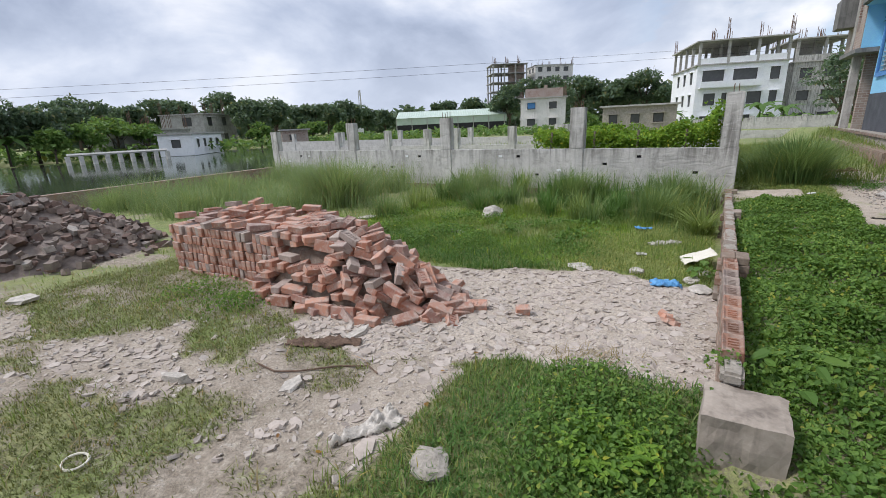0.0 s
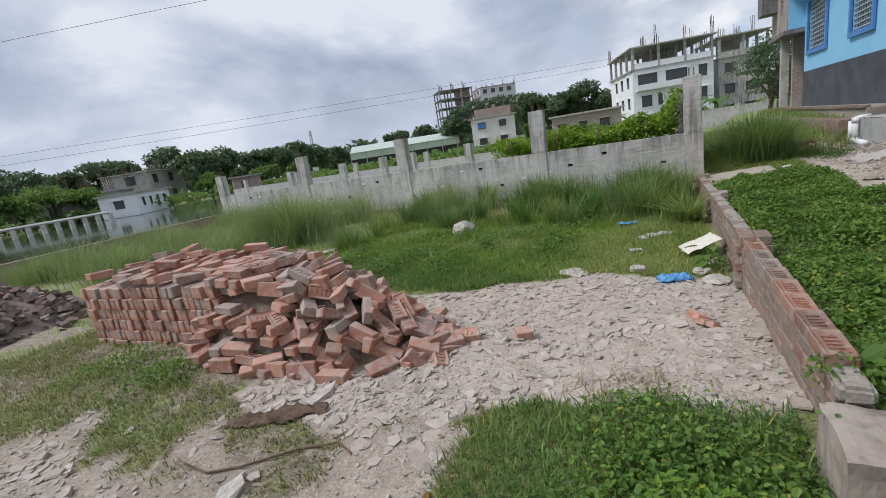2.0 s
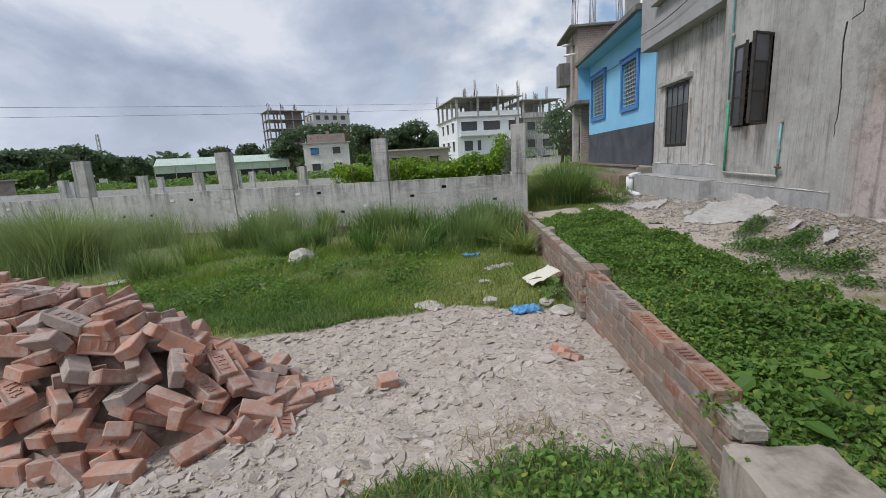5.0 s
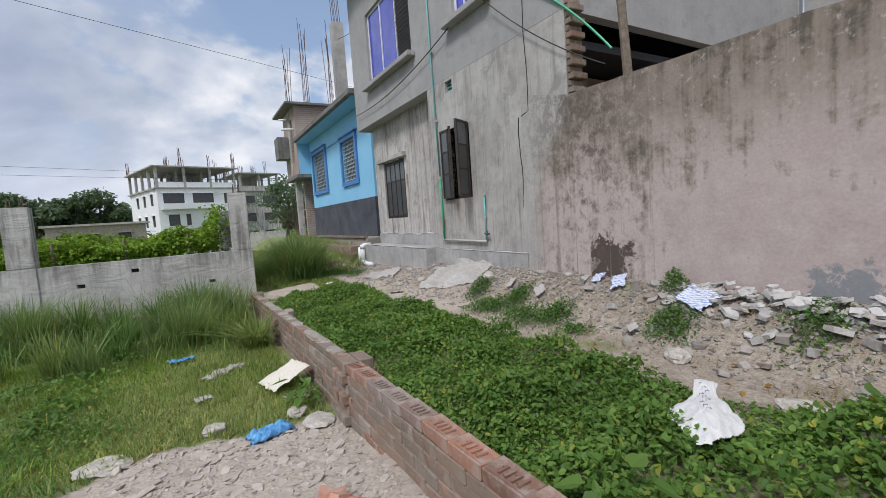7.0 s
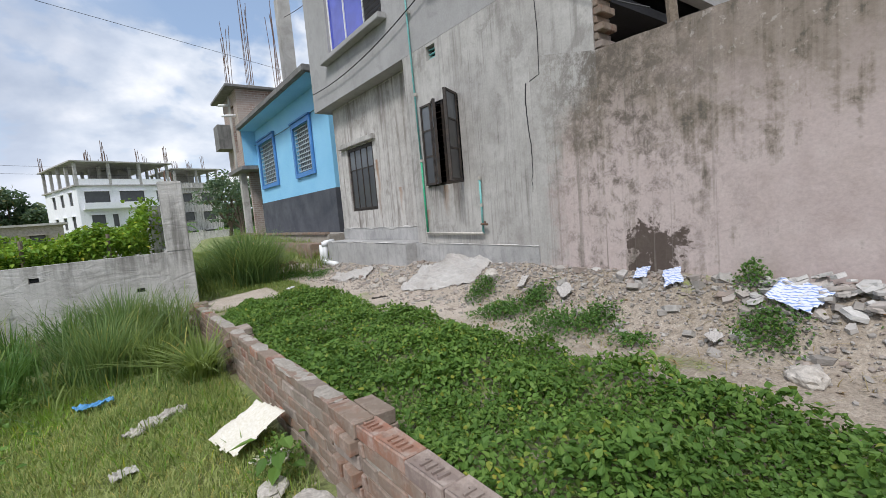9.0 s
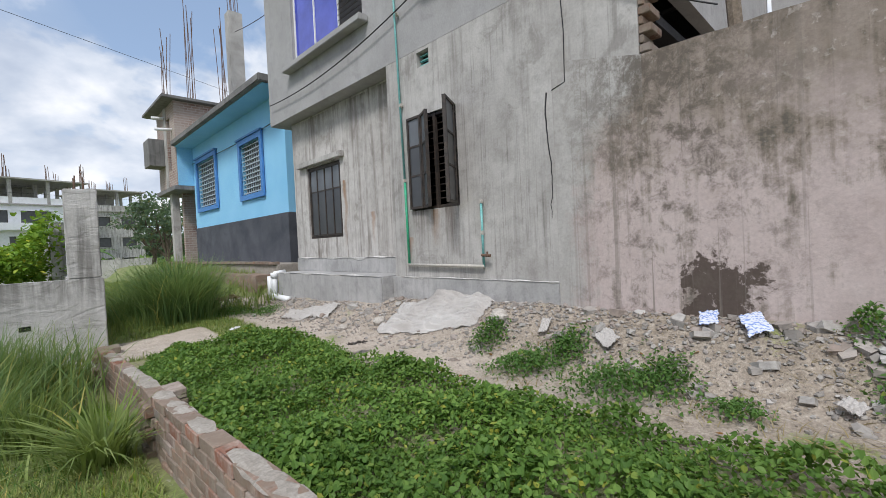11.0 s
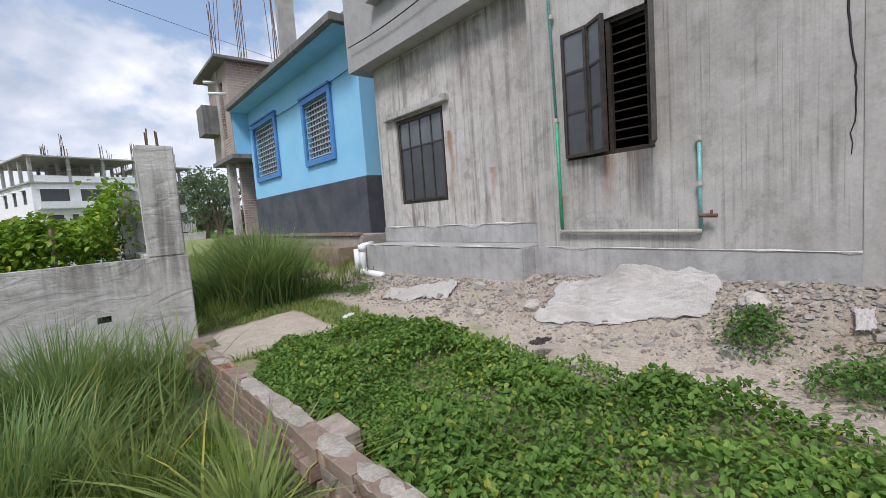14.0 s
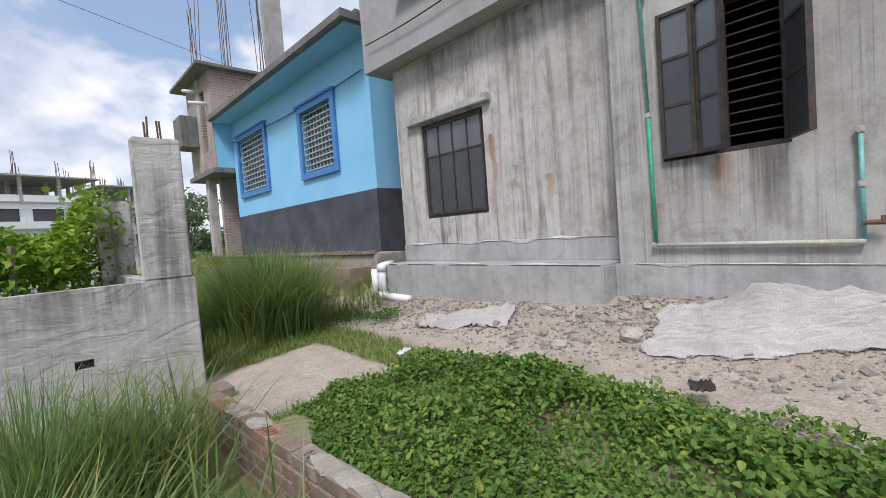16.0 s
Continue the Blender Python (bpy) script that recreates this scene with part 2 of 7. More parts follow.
M_GREY = plaster("grey_wall_plaster", (0.44, 0.43, 0.41), (0.58, 0.565, 0.54), (0.25, 0.24, 0.22), 0.22, relief=0.7, drip=1.12)
M_HOUSE = plaster("house_plaster", (0.36, 0.345, 0.325), (0.50, 0.485, 0.46), (0.17, 0.155, 0.14), 0.6, stains=((6.95, 1.8, 0.16, 0.75, (0.12, 0.095, 0.08)), (7.5, 1.8, 0.2, 0.6, (0.13, 0.11, 0.095)), (7.72, 1.45, 0.05, 0.4, (0.30, 0.15, 0.07)), (7.2, 1.78, 0.1, 0.5, (0.27, 0.16, 0.09))))
M_UPPER = plaster("upper_plaster", (0.33, 0.325, 0.32), (0.39, 0.385, 0.38), (0.26, 0.255, 0.25), 0.2)
M_RECESS = plaster("streaked_plaster", (0.42, 0.40, 0.375), (0.58, 0.56, 0.53), (0.19, 0.165, 0.145), 1.0, stains=((9.72, 2.5, 0.07, 1.3, (0.30, 0.17, 0.09)), (9.2, 3.8, 0.5, 0.9, (0.17, 0.15, 0.135)), (10.6, 3.8, 0.6, 0.7, (0.19, 0.17, 0.15)), (8.5, 3.8, 0.3, 1.4, (0.2, 0.18, 0.16)), (8.9, 1.9, 0.06, 0.6, (0.34, 0.22, 0.15))))
M_CEMENT = plaster("plinth_cement", (0.32, 0.318, 0.31), (0.46, 0.45, 0.44), (0.20, 0.20, 0.195), 0.35)
M_BLUE = simple("blue_paint", (0.22, 0.52, 0.80), (0.26, 0.57, 0.84), 1.2, 0.75, 0.15)
M_BLUEDARK = simple("blue_frame_paint", (0.06, 0.20, 0.48), (0.08, 0.24, 0.54), 3, 0.6, 0.1)
M_DADO = simple("dark_dado_paint", (0.045, 0.05, 0.062), (0.085, 0.09, 0.105), 1.5, 0.8, 0.2)
M_SLAB = plaster("weathered_slab", (0.14, 0.14, 0.135), (0.22, 0.215, 0.21), (0.08, 0.08, 0.075), 0.6)
M_WHITE = plaster("white_paint", (0.80, 0.81, 0.84), (0.86, 0.87, 0.89), (0.66, 0.67, 0.69), 0.2)
M_OFFWHITE = plaster("offwhite_paint", (0.66, 0.63, 0.60), (0.76, 0.73, 0.70), (0.42, 0.40, 0.37), 0.4)
M_CONCRETE = simple("raw_concrete", (0.30, 0.29, 0.27), (0.42, 0.41, 0.39), 2, 0.95, 0.3)
# near-black colour standing for shade in rooms, holes and the crack
M_SHADEBLACK = simple("shade_black", (0.02, 0.02, 0.022), (0.035, 0.035, 0.04), 2, 0.9)
M_IRON = simple("black_iron", (0.025, 0.022, 0.02), (0.06, 0.045, 0.035), 12, 0.6, 0.2, local=False)
M_RUST = simple("rebar_steel", (0.10, 0.055, 0.035), (0.16, 0.10, 0.07), 20, 0.8)
M_GLASS = glassy("dusty_window_glass", (0.045, 0.047, 0.049), 0.3)
# paler copy of the dusty glass, with reflected sky put into its colour
M_SKYGLASS = glassy("dusty_sky_glass", (0.10, 0.11, 0.12), 0.35)
M_BLUEGLASS = glassy("blue_reflective_glass", (0.05, 0.07, 0.42), 0.06)
M_PVC = simple("white_pvc", (0.72, 0.73, 0.74), (0.80, 0.81, 0.82), 8, 0.45, 0.1)
M_PIPEC = simple("cream_pipe", (0.40, 0.38, 0.34), (0.50, 0.47, 0.42), 9, 0.6, 0.1)
M_PIPEG = simple("green_pipe", (0.03, 0.30, 0.16), (0.05, 0.40, 0.22), 9, 0.5, 0.1)
M_PIPET = simple("teal_pipe", (0.14, 0.40, 0.38), (0.20, 0.46, 0.44), 9, 0.5, 0.1)
M_BRICK = brick_material("red_brick", (0.39, 0.165, 0.105), (0.47, 0.23, 0.155), (0.33, 0.15, 0.11))
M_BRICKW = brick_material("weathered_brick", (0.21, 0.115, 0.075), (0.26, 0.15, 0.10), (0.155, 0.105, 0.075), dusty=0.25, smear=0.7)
M_MORTAR = simple("mortar", (0.25, 0.225, 0.19), (0.36, 0.33, 0.29), 7, 0.95, 0.5)
M_LEAF = leaf_material("creeper_leaf", (0.07, 0.145, 0.032), (0.145, 0.265, 0.055), (0.25, 0.39, 0.09))
M_GRASS = leaf_material("grass_blade", (0.14, 0.20, 0.055), (0.235, 0.315, 0.09), (0.35, 0.43, 0.15))
M_OLIVE = leaf_material("olive_turf", (0.11, 0.135, 0.045), (0.175, 0.195, 0.07), (0.27, 0.275, 0.12))
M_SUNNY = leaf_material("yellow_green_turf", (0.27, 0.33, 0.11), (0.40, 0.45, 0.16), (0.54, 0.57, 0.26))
M_REED = leaf_material("reed_blade", (0.17, 0.25, 0.10), (0.25, 0.34, 0.15), (0.36, 0.44, 0.22))
M_DARKGRASS = leaf_material("dark_grass", (0.065, 0.145, 0.035), (0.11, 0.22, 0.055), (0.175, 0.305, 0.085))
M_TALL = leaf_material("tall_grass_blade", (0.10, 0.18, 0.065), (0.175, 0.275, 0.10), (0.30, 0.40, 0.16))
M_DRY = leaf_material("dry_grass", (0.25, 0.20, 0.10), (0.33, 0.27, 0.15), (0.42, 0.36, 0.22))
M_VINE = leaf_material("vine_leaf", (0.10, 0.20, 0.03), (0.20, 0.36, 0.045), (0.34, 0.48, 0.07))
# far leaf green, lightened and blued to put distance haze into the colour
M_HAZETREE = leaf_material("hazed_tree_leaf", (0.09, 0.14, 0.095), (0.13, 0.19, 0.12), (0.17, 0.24, 0.14))
M_TREEL = leaf_material("light_tree_leaf", (0.09, 0.17, 0.05), (0.15, 0.26, 0.07), (0.22, 0.34, 0.10))
M_BARK = simple("bark", (0.07, 0.055, 0.04), (0.12, 0.095, 0.07), 8, 0.95, 0.6)
M_WOOD = simple("old_wood", (0.14, 0.11, 0.08), (0.22, 0.18, 0.14), 14, 0.9, 0.4)
M_GREENROOF = simple("green_sheet", (0.40, 0.50, 0.42), (0.48, 0.57, 0.50), 1, 0.5, 0.1)
M_GRILLE = simple("grille_paint", (0.30, 0.37, 0.40), (0.40, 0.46, 0.49), 6, 0.6, 0.1)
M_LIME = simple("chipped_lime", (0.42, 0.41, 0.39), (0.60, 0.585, 0.56), 9, 0.95, 0.5)
M_WIRE = simple("black_cable", (0.015, 0.015, 0.016), (0.03, 0.03, 0.032), 5, 0.6)


def far_brick():
    """Bare brickwork seen from afar: courses with pale joints, along x and along y alike."""
    k = Mat("far_brick")
    sp = k.n.new("ShaderNodeSeparateXYZ")
    k.l.new(k.n.new("ShaderNodeNewGeometry").outputs["Position"], sp.inputs[0])
    cb = k.n.new("ShaderNodeCombineXYZ")
    k.l.new(k.math("ADD", sp.outputs["X"], sp.outputs["Y"]), cb.inputs[0])
    k.l.new(sp.outputs["Z"], cb.inputs[1])
    t = k.n.new("ShaderNodeTexBrick")
    for key, val in (("Scale", 1.0), ("Brick Width", 0.25), ("Row Height", 0.085), ("Mortar Size", 0.012), ("Color1", (0.20, 0.10, 0.075, 1)), ("Color2", (0.31, 0.20, 0.165, 1)), ("Mortar", (0.44, 0.40, 0.365, 1))):
        t.inputs[key].default_value = val
    k.l.new(cb.outputs[0], t.inputs["Vector"])
    d = k.noise(1.2, 6, 0.65)
    c = k.mix(k.ramp(d, [(0.36, 0), (0.60, 0.85)]), t.outputs["Color"], (0.39, 0.34, 0.30))
    return k.done(c, 0.95, t.outputs["Fac"], 0.3, 0.01)


M_BRICKF = far_brick()


def pink_material():
    """Faded pink limewash with black mould from the top, bare grey patches and a damp foot."""
    k = Mat("pink_limewash")
    z, y = k.axis("Z"), k.axis("Y")
    blot, mid, fine = k.noise(0.8, 7, 0.66, 0.6), k.noise(4.5, 10, 0.74, 0.3), k.noise(38, 5, 0.65)
    run = k.noise(1.0, 5, 0.6, 0.2, k.pos((12, 12, 0.5)))
    c = k.mix(k.ramp(blot, [(0.35, 0), (0.65, 1)]), (0.43, 0.355, 0.335), (0.52, 0.44, 0.415))
    c = k.mix(k.ramp(mid, [(0.5, 0), (0.72, 0.5)]), c, (0.62, 0.55, 0.52))
    c = k.mix(k.ramp(mid, [(0.30, 0.45), (0.46, 0)]), c, (0.36, 0.29, 0.255))
    hi = k.n.new("ShaderNodeMapRange")
    hi.inputs["From Min"].default_value, hi.inputs["From Max"].default_value = 1.55, 2.75
    k.l.new(z, hi.inputs["Value"])
    m = k.math("ADD", k.math("ADD", mid, blot), k.math("MULTIPLY", run, 0.6))
    band = k.math("ADD", z, k.math("MULTIPLY", k.math("SUBTRACT", k.math("ADD", k.math("ADD", mid, blot), k.math("MULTIPLY", run, 0.2)), 1.1), 1.7))
    c = k.mix(k.ramp(k.math("SUBTRACT", band, 1.5), [(0.28, 0), (0.80, 0.8)]), c, k.mix(k.ramp(mid, [(0.4, 0), (0.6, 1)]), (0.20, 0.165, 0.125), (0.33, 0.28, 0.235)))
    m = k.math("ADD", k.math("SUBTRACT", m, 0.80), k.math("MULTIPLY", hi.outputs[0], 0.26))
    c = k.mix(k.ramp(m, [(0.60, 0), (0.76, 0.75)]), c, (0.19, 0.155, 0.12))
    c = k.mix(k.ramp(k.math("ADD", m, k.math("MULTIPLY", fine, 0.25)), [(0.86, 0), (0.98, 0.8)]), c, (0.085, 0.078, 0.062))
    c = k.mix(k.math("MULTIPLY", k.ramp(k.noise(16, 5, 0.6, 0.4), [(0.61, 0), (0.66, 0.45)]), hi.outputs[0]), c, (0.62, 0.57, 0.53))
    near = k.n.new("ShaderNodeMapRange")
    near.inputs["From Min"].default_value, near.inputs["From Max"].default_value = 3.6, 5.0
    k.l.new(y, near.inputs["Value"])
    drip = k.math("MULTIPLY", k.ramp(run, [(0.54, 0), (0.68, 0.4)]), near.outputs[0])
    c = k.mix(drip, c, (0.30, 0.27, 0.245))
    # a black mould patch at the foot near the house and a bare grey patch further along
    for cy, cz, ry, rz, col in ((4.22, 0.84, 0.40, 0.34, (0.055, 0.038, 0.028)), (2.1, 0.75, 0.30, 0.24, (0.22, 0.235, 0.25)), (1.0, 0.8, 0.8, 0.22, (0.26, 0.27, 0.28))):
        dy = k.math("DIVIDE", k.math("SUBTRACT", y, cy), ry)
        dz = k.math("DIVIDE", k.math("SUBTRACT", z, cz), rz)
        d = k.math("ADD", k.math("MULTIPLY", dy, dy), k.math("MULTIPLY", dz, dz))
        d = k.math("SUBTRACT", k.math("ADD", d, k.math("MULTIPLY", mid, 6.5)), 3.25)
        fac = k.ramp(d, [(0.45, 0.92), (0.75, 0.0)])
        if cy > 4:
            fac = k.math("MULTIPLY", fac, k.math("LESS_THAN", k.math("ADD", y, k.math("MULTIPLY", mid, 0.16)), 4.50))
        c = k.mix(fac, c, col)
    # bare cement where the limewash ends at the house
    wob = k.math("MULTIPLY", k.math("SUBTRACT", k.math("ADD", mid, blot), 1.0), 0.7)
    edge = k.n.new("ShaderNodeMapRange")
    edge.inputs["From Min"].default_value, edge.inputs["From Max"].default_value = 5.12, 5.34
    k.l.new(k.math("ADD", y, wob), edge.inputs["Value"])
    rise = k.n.new("ShaderNodeMapRange")
    rise.inputs["From Min"].default_value, rise.inputs["From Max"].default_value = 7.15, 7.5
    k.l.new(k.math("ADD", k.math("ADD", z, y), wob), rise.inputs["Value"])
    near_house = k.math("GREATER_THAN", y, 4.66)
    bare = k.math("MAXIMUM", edge.outputs[0], k.math("MULTIPLY", rise.outputs[0], near_house))
    c = k.mix(bare, c, k.mix(k.ramp(blot, [(0.35, 0), (0.62, 1)]), (0.36, 0.345, 0.325), (0.48, 0.465, 0.44)))
    # dark runs and mould where the old wash meets the cement
    seam = k.n.new("ShaderNodeMapRange")
    seam.inputs["From Min"].default_value, seam.inputs["From Max"].default_value = 1.25, 0.25
    k.l.new(k.math("ABSOLUTE", k.math("SUBTRACT", y, 4.45)), seam.inputs["Value"])
    runs = k.ramp(k.noise(1.0, 3, 0.5, 0.15, k.pos((34, 34, 0.3))), [(0.60, 0), (0.65, 0.7)])
    c = k.mix(k.math("MULTIPLY", runs, seam.outputs[0]), c, (0.20, 0.175, 0.15))
    spots = k.ramp(k.math("ADD", k.noise(6.0, 12, 0.80, 0.25), k.math("MULTIPLY", hi.outputs[0], 0.08)), [(0.50, 0), (0.63, 0.85)])
    c = k.mix(k.math("MULTIPLY", spots, seam.outputs[0]), c, (0.11, 0.092, 0.073))
    c = k.mix(0.18, c, k.ramp(fine, [(0.3, 0.3), (0.7, 0.8)]), "OVERLAY")
    return k.done(c, 0.95, k.math("ADD", k.math("MULTIPLY", mid, 0.6), k.math("MULTIPLY", fine, 0.25)), 0.25, 0.02)


M_PINK = pink_material()


def ground_material():
    """Soil with sand, grass and lime dust where the sheet's own masks say so."""
    k = Mat("ground_soil")
    big, mid, fine = k.noise(0.7, 5, 0.6), k.noise(6, 7, 0.68, 0.3), k.noise(55, 5, 0.65)
    grit = k.noise(14, 6, 0.7, 0.4)
    soil = k.mix(k.ramp(grit, [(0.38, 0), (0.62, 1)]), (0.23, 0.19, 0.145), (0.36, 0.31, 0.25))
    sand = k.mix(k.ramp(mid, [(0.3, 0), (0.7, 1)]), (0.365, 0.31, 0.25), (0.52, 0.455, 0.39))
    turf = k.mix(k.ramp(mid, [(0.35, 0), (0.7, 1)]), (0.12, 0.165, 0.05), (0.25, 0.30, 0.10))
    turf = k.mix(k.ramp(big, [(0.42, 0), (0.62, 0.7)]), turf, (0.27, 0.25, 0.13))
    c = k.mix(k.attr("sand"), soil, sand)
    edge = k.math("ADD", k.attr("grass"), k.math("MULTIPLY", k.math("SUBTRACT", k.math("ADD", mid, fine), 1.0), 0.9))
    c = k.mix(k.ramp(edge, [(0.40, 0), (0.62, 1)]), c, turf)
    c = k.mix(k.ramp(grit, [(0.60, 0), (0.68, 0.5)]), c, (0.50, 0.46, 0.41))
    c = k.mix(0.45, c, k.ramp(fine, [(0.3, 0.2), (0.7, 0.95)]), "OVERLAY")
    return k.done(c, 0.97, k.math("ADD", k.math("MULTIPLY", grit, 0.6), k.math("MULTIPLY", fine, 0.4)), 0.9, 0.035)


M_GROUND = ground_material()


def water_material():
    k = Mat("pond_water")
    v = k.pos((1, 1, 1))
    n = k.noise(1.5, 3, 0.5, 0, v)
    return k.done(k.mix(k.ramp(n, [(0.4, 0), (0.7, 1)]), (0.05, 0.065, 0.045), (0.08, 0.10, 0.06)), 0.08, k.noise(4, 3, 0.5), 0.06, 0.02, Specular_IOR_Level=0.6)


M_WATER = water_material()


# ---- building helpers ----
def box(bm, x0, x1, y0, y1, z0, z1, m=None):
    co = [(x, y, z) for z in (z0, z1) for y in (y0, y1) for x in (x0, x1)]
    v = [bm.verts.new(m @ Vector(c) if m else c) for c in co]
    for f in ((0, 2, 3, 1), (4, 5, 7, 6), (0, 1, 5, 4), (2, 6, 7, 3), (0, 4, 6, 2), (1, 3, 7, 5)):
        bm.faces.new([v[i] for i in f])
    return v


def tube(bm, pts, r, sides=8, r1=None):
    """A bar through the points, r thick at its start and r1 at its end."""
    pts = [Vector(p) for p in pts]
    rings = []
    for i, p in enumerate(pts):
        d = (pts[min(i + 1, len(pts) - 1)] - pts[max(i - 1, 0)]).normalized()
        a = d.cross(Vector((0, 0, 1)) if abs(d.z) < 0.9 else Vector((1, 0, 0))).normalized()
        b = d.cross(a)
        rr = r if r1 is None else r + (r1 - r) * i / (len(pts) - 1)
        rings.append([bm.verts.new(p + (a * math.cos(q) + b * math.sin(q)) * rr) for q in (2 * math.pi * j / sides for j in range(sides))])
    for s, e in zip(rings, rings[1:]):
        for j in range(sides):
            bm.faces.new((s[j], s[(j + 1) % sides], e[(j + 1) % sides], e[j]))
    bm.faces.new(rings[0][::-1])
    bm.faces.new(rings[-1])


def finish(bm, name, material, smooth=False):
    bm.normal_update()
    bmesh.ops.recalc_face_normals(bm, faces=bm.faces)
    me = bpy.data.meshes.new(name)
    bm.to_mesh(me)
    bm.free()
    me.materials.append(material)
    if smooth:
        for p in me.polygons:
            p.use_smooth = True
    return me


def part(name, bm, material, parent=None, label="", smooth=False):
    ob = new(name, finish(bm, name, material, smooth))
    ob.parent = parent
    if label:
        ob["label"] = label
    return ob


def boxes(name, material, parent, *dims, label="", bevel=0.0):
    bm = bmesh.new()
    for d in dims:
        box(bm, *d)
    if bevel:
        bmesh.ops.bevel(bm, geom=bm.edges[:], offset=bevel, segments=2, affect="EDGES")
    return part(name, bm, material, parent, label)


def thing(name, label, category, kind="", group="", at=(0, 0, 0)):
    ob = new(name)
    ob.location = at
    return tagged(ob, label, category, group, kind)


def raw_mesh(name, verts, faces, material, parent=None, kind="", label="", category=""):
    me = bpy.data.meshes.new(name)
    me.from_pydata(verts, [], faces)
    me.materials.append(material)
    me.update()
    ob = new(name, me)
    ob.parent = parent
    return tagged(ob, label, category, "", kind)


def wall_with_holes(name, material, parent, axis, at, thick, u0, u1, z0, z1, holes, label=""):
    """A wall slab in the plane axis = at .. at + thick, u along the other axis, with rectangular openings (u0, u1, z0, z1)."""
    us = sorted({u0, u1, *[h[i] for h in holes for i in (0, 1)]})
    zs = sorted({z0, z1, *[h[i] for h in holes for i in (2, 3)]})
    solid = {(i, j) for i in range(len(us) - 1) for j in range(len(zs) - 1)
             if not any(h[0] < (us[i] + us[i + 1]) / 2 < h[1] and h[2] < (zs[j] + zs[j + 1]) / 2 < h[3] for h in holes)}
    bm = bmesh.new()
    cache = {}

    def v(i, j, k):
        if (i, j, k) not in cache:
            a = at + thick * k
            cache[i, j, k] = bm.verts.new((a, us[i], zs[j]) if axis == "x" else (us[i], a, zs[j]))
        return cache[i, j, k]

    for i, j in solid:
        bm.faces.new([v(i, j, 0), v(i + 1, j, 0), v(i + 1, j + 1, 0), v(i, j + 1, 0)])
        bm.faces.new([v(i, j, 1), v(i, j + 1, 1), v(i + 1, j + 1, 1), v(i + 1, j, 1)])
        for di, dj, a, b in ((-1, 0, (i, j), (i, j + 1)), (1, 0, (i + 1, j), (i + 1, j + 1)), (0, -1, (i, j), (i + 1, j)), (0, 1, (i, j + 1), (i + 1, j + 1))):
            if (i + di, j + dj) not in solid:
                bm.faces.new([v(*a, 0), v(*b, 0), v(*b, 1), v(*a, 1)])
    return part(name, bm, material, parent, label)


def smooth_step(a, b, x):
    t = min(max((x - a) / (b - a), 0), 1)
    return t * t * (3 - 2 * t)


def lerp_table(table, x):
    for (a, p), (b, q) in zip(table, table[1:]):
        if x <= b:
            return p + (q - p) * max(0, (x - a)) / (b - a)
    return table[-1][1]


def wall_top(y):
    """The height of the low brick wall's top, which falls away from the start."""
    return 0.652 - 0.0375 * y


LOT = ((-4, 0.24), (-1, 0.19), (3, 0.045), (4.5, 0.0), (8, -0.04), (11, -0.02))
FOOT = ((-4, 0.72), (4.5, 0.70), (6, 0.70), (8, 0.62), (10, 0.55), (11.5, 0.48), (13, 0.62), (16, 0.72), (22, 0.85))


def ground_z(x, y, rough=True):
    if x < 0.22:
        z = lerp_table(LOT, y)
        z += 0.10 * math.exp(-((x + 0.6) ** 2 + (y - 1.0) ** 2) / 1.2)
        z += 0.12 * smooth_step(-1.3, 0.0, x) * smooth_step(4.4, 2.7, y) * smooth_step(1.3, 1.9, y)
        if y > 10.45:
            z = 0.05
        if x < -15.2:
            z = -0.05 - 0.9 * smooth_step(-16.2, -18.5, x) * smooth_step(64, 58, -x) * smooth_step(45, 40, y)
    else:
        g = 0.31 - 0.009 * min(max(y, -3), 10.5)
        f = lerp_table(FOOT, y)
        z = g + 0.03 * smooth_step(0.4, 1.8, x) + (f - g - 0.03) * smooth_step(2.5, 3.25, x)
        z -= 0.30 * math.exp(-((x - 0.28) / 0.22) ** 4 - ((y - 0.80) / 0.45) ** 4)
        if y > 10.9:
            z += 0.12 * smooth_step(10.9, 14, y)
        if x > 12:
            z = z + (0.3 - z) * smooth_step(12, 20, x)
    far = smooth_step(25, 45, y)
    z += (0.1 - z) * far if x > -16 else 0
    if rough and -4 < x < 0.2 and 0 < y < 5:
        z += 0.014 * noise.noise((x * 9, y * 9, 5.0)) + 0.010 * noise.noise((x * 17, y * 17, 8.0))
    if rough and -14 < x < 6 and -5 < y < 24:
        z += 0.035 * noise.noise((x * 1.3, y * 1.3, 3.0)) + 0.016 * noise.noise((x * 5, y * 5, 1.0))
    return z


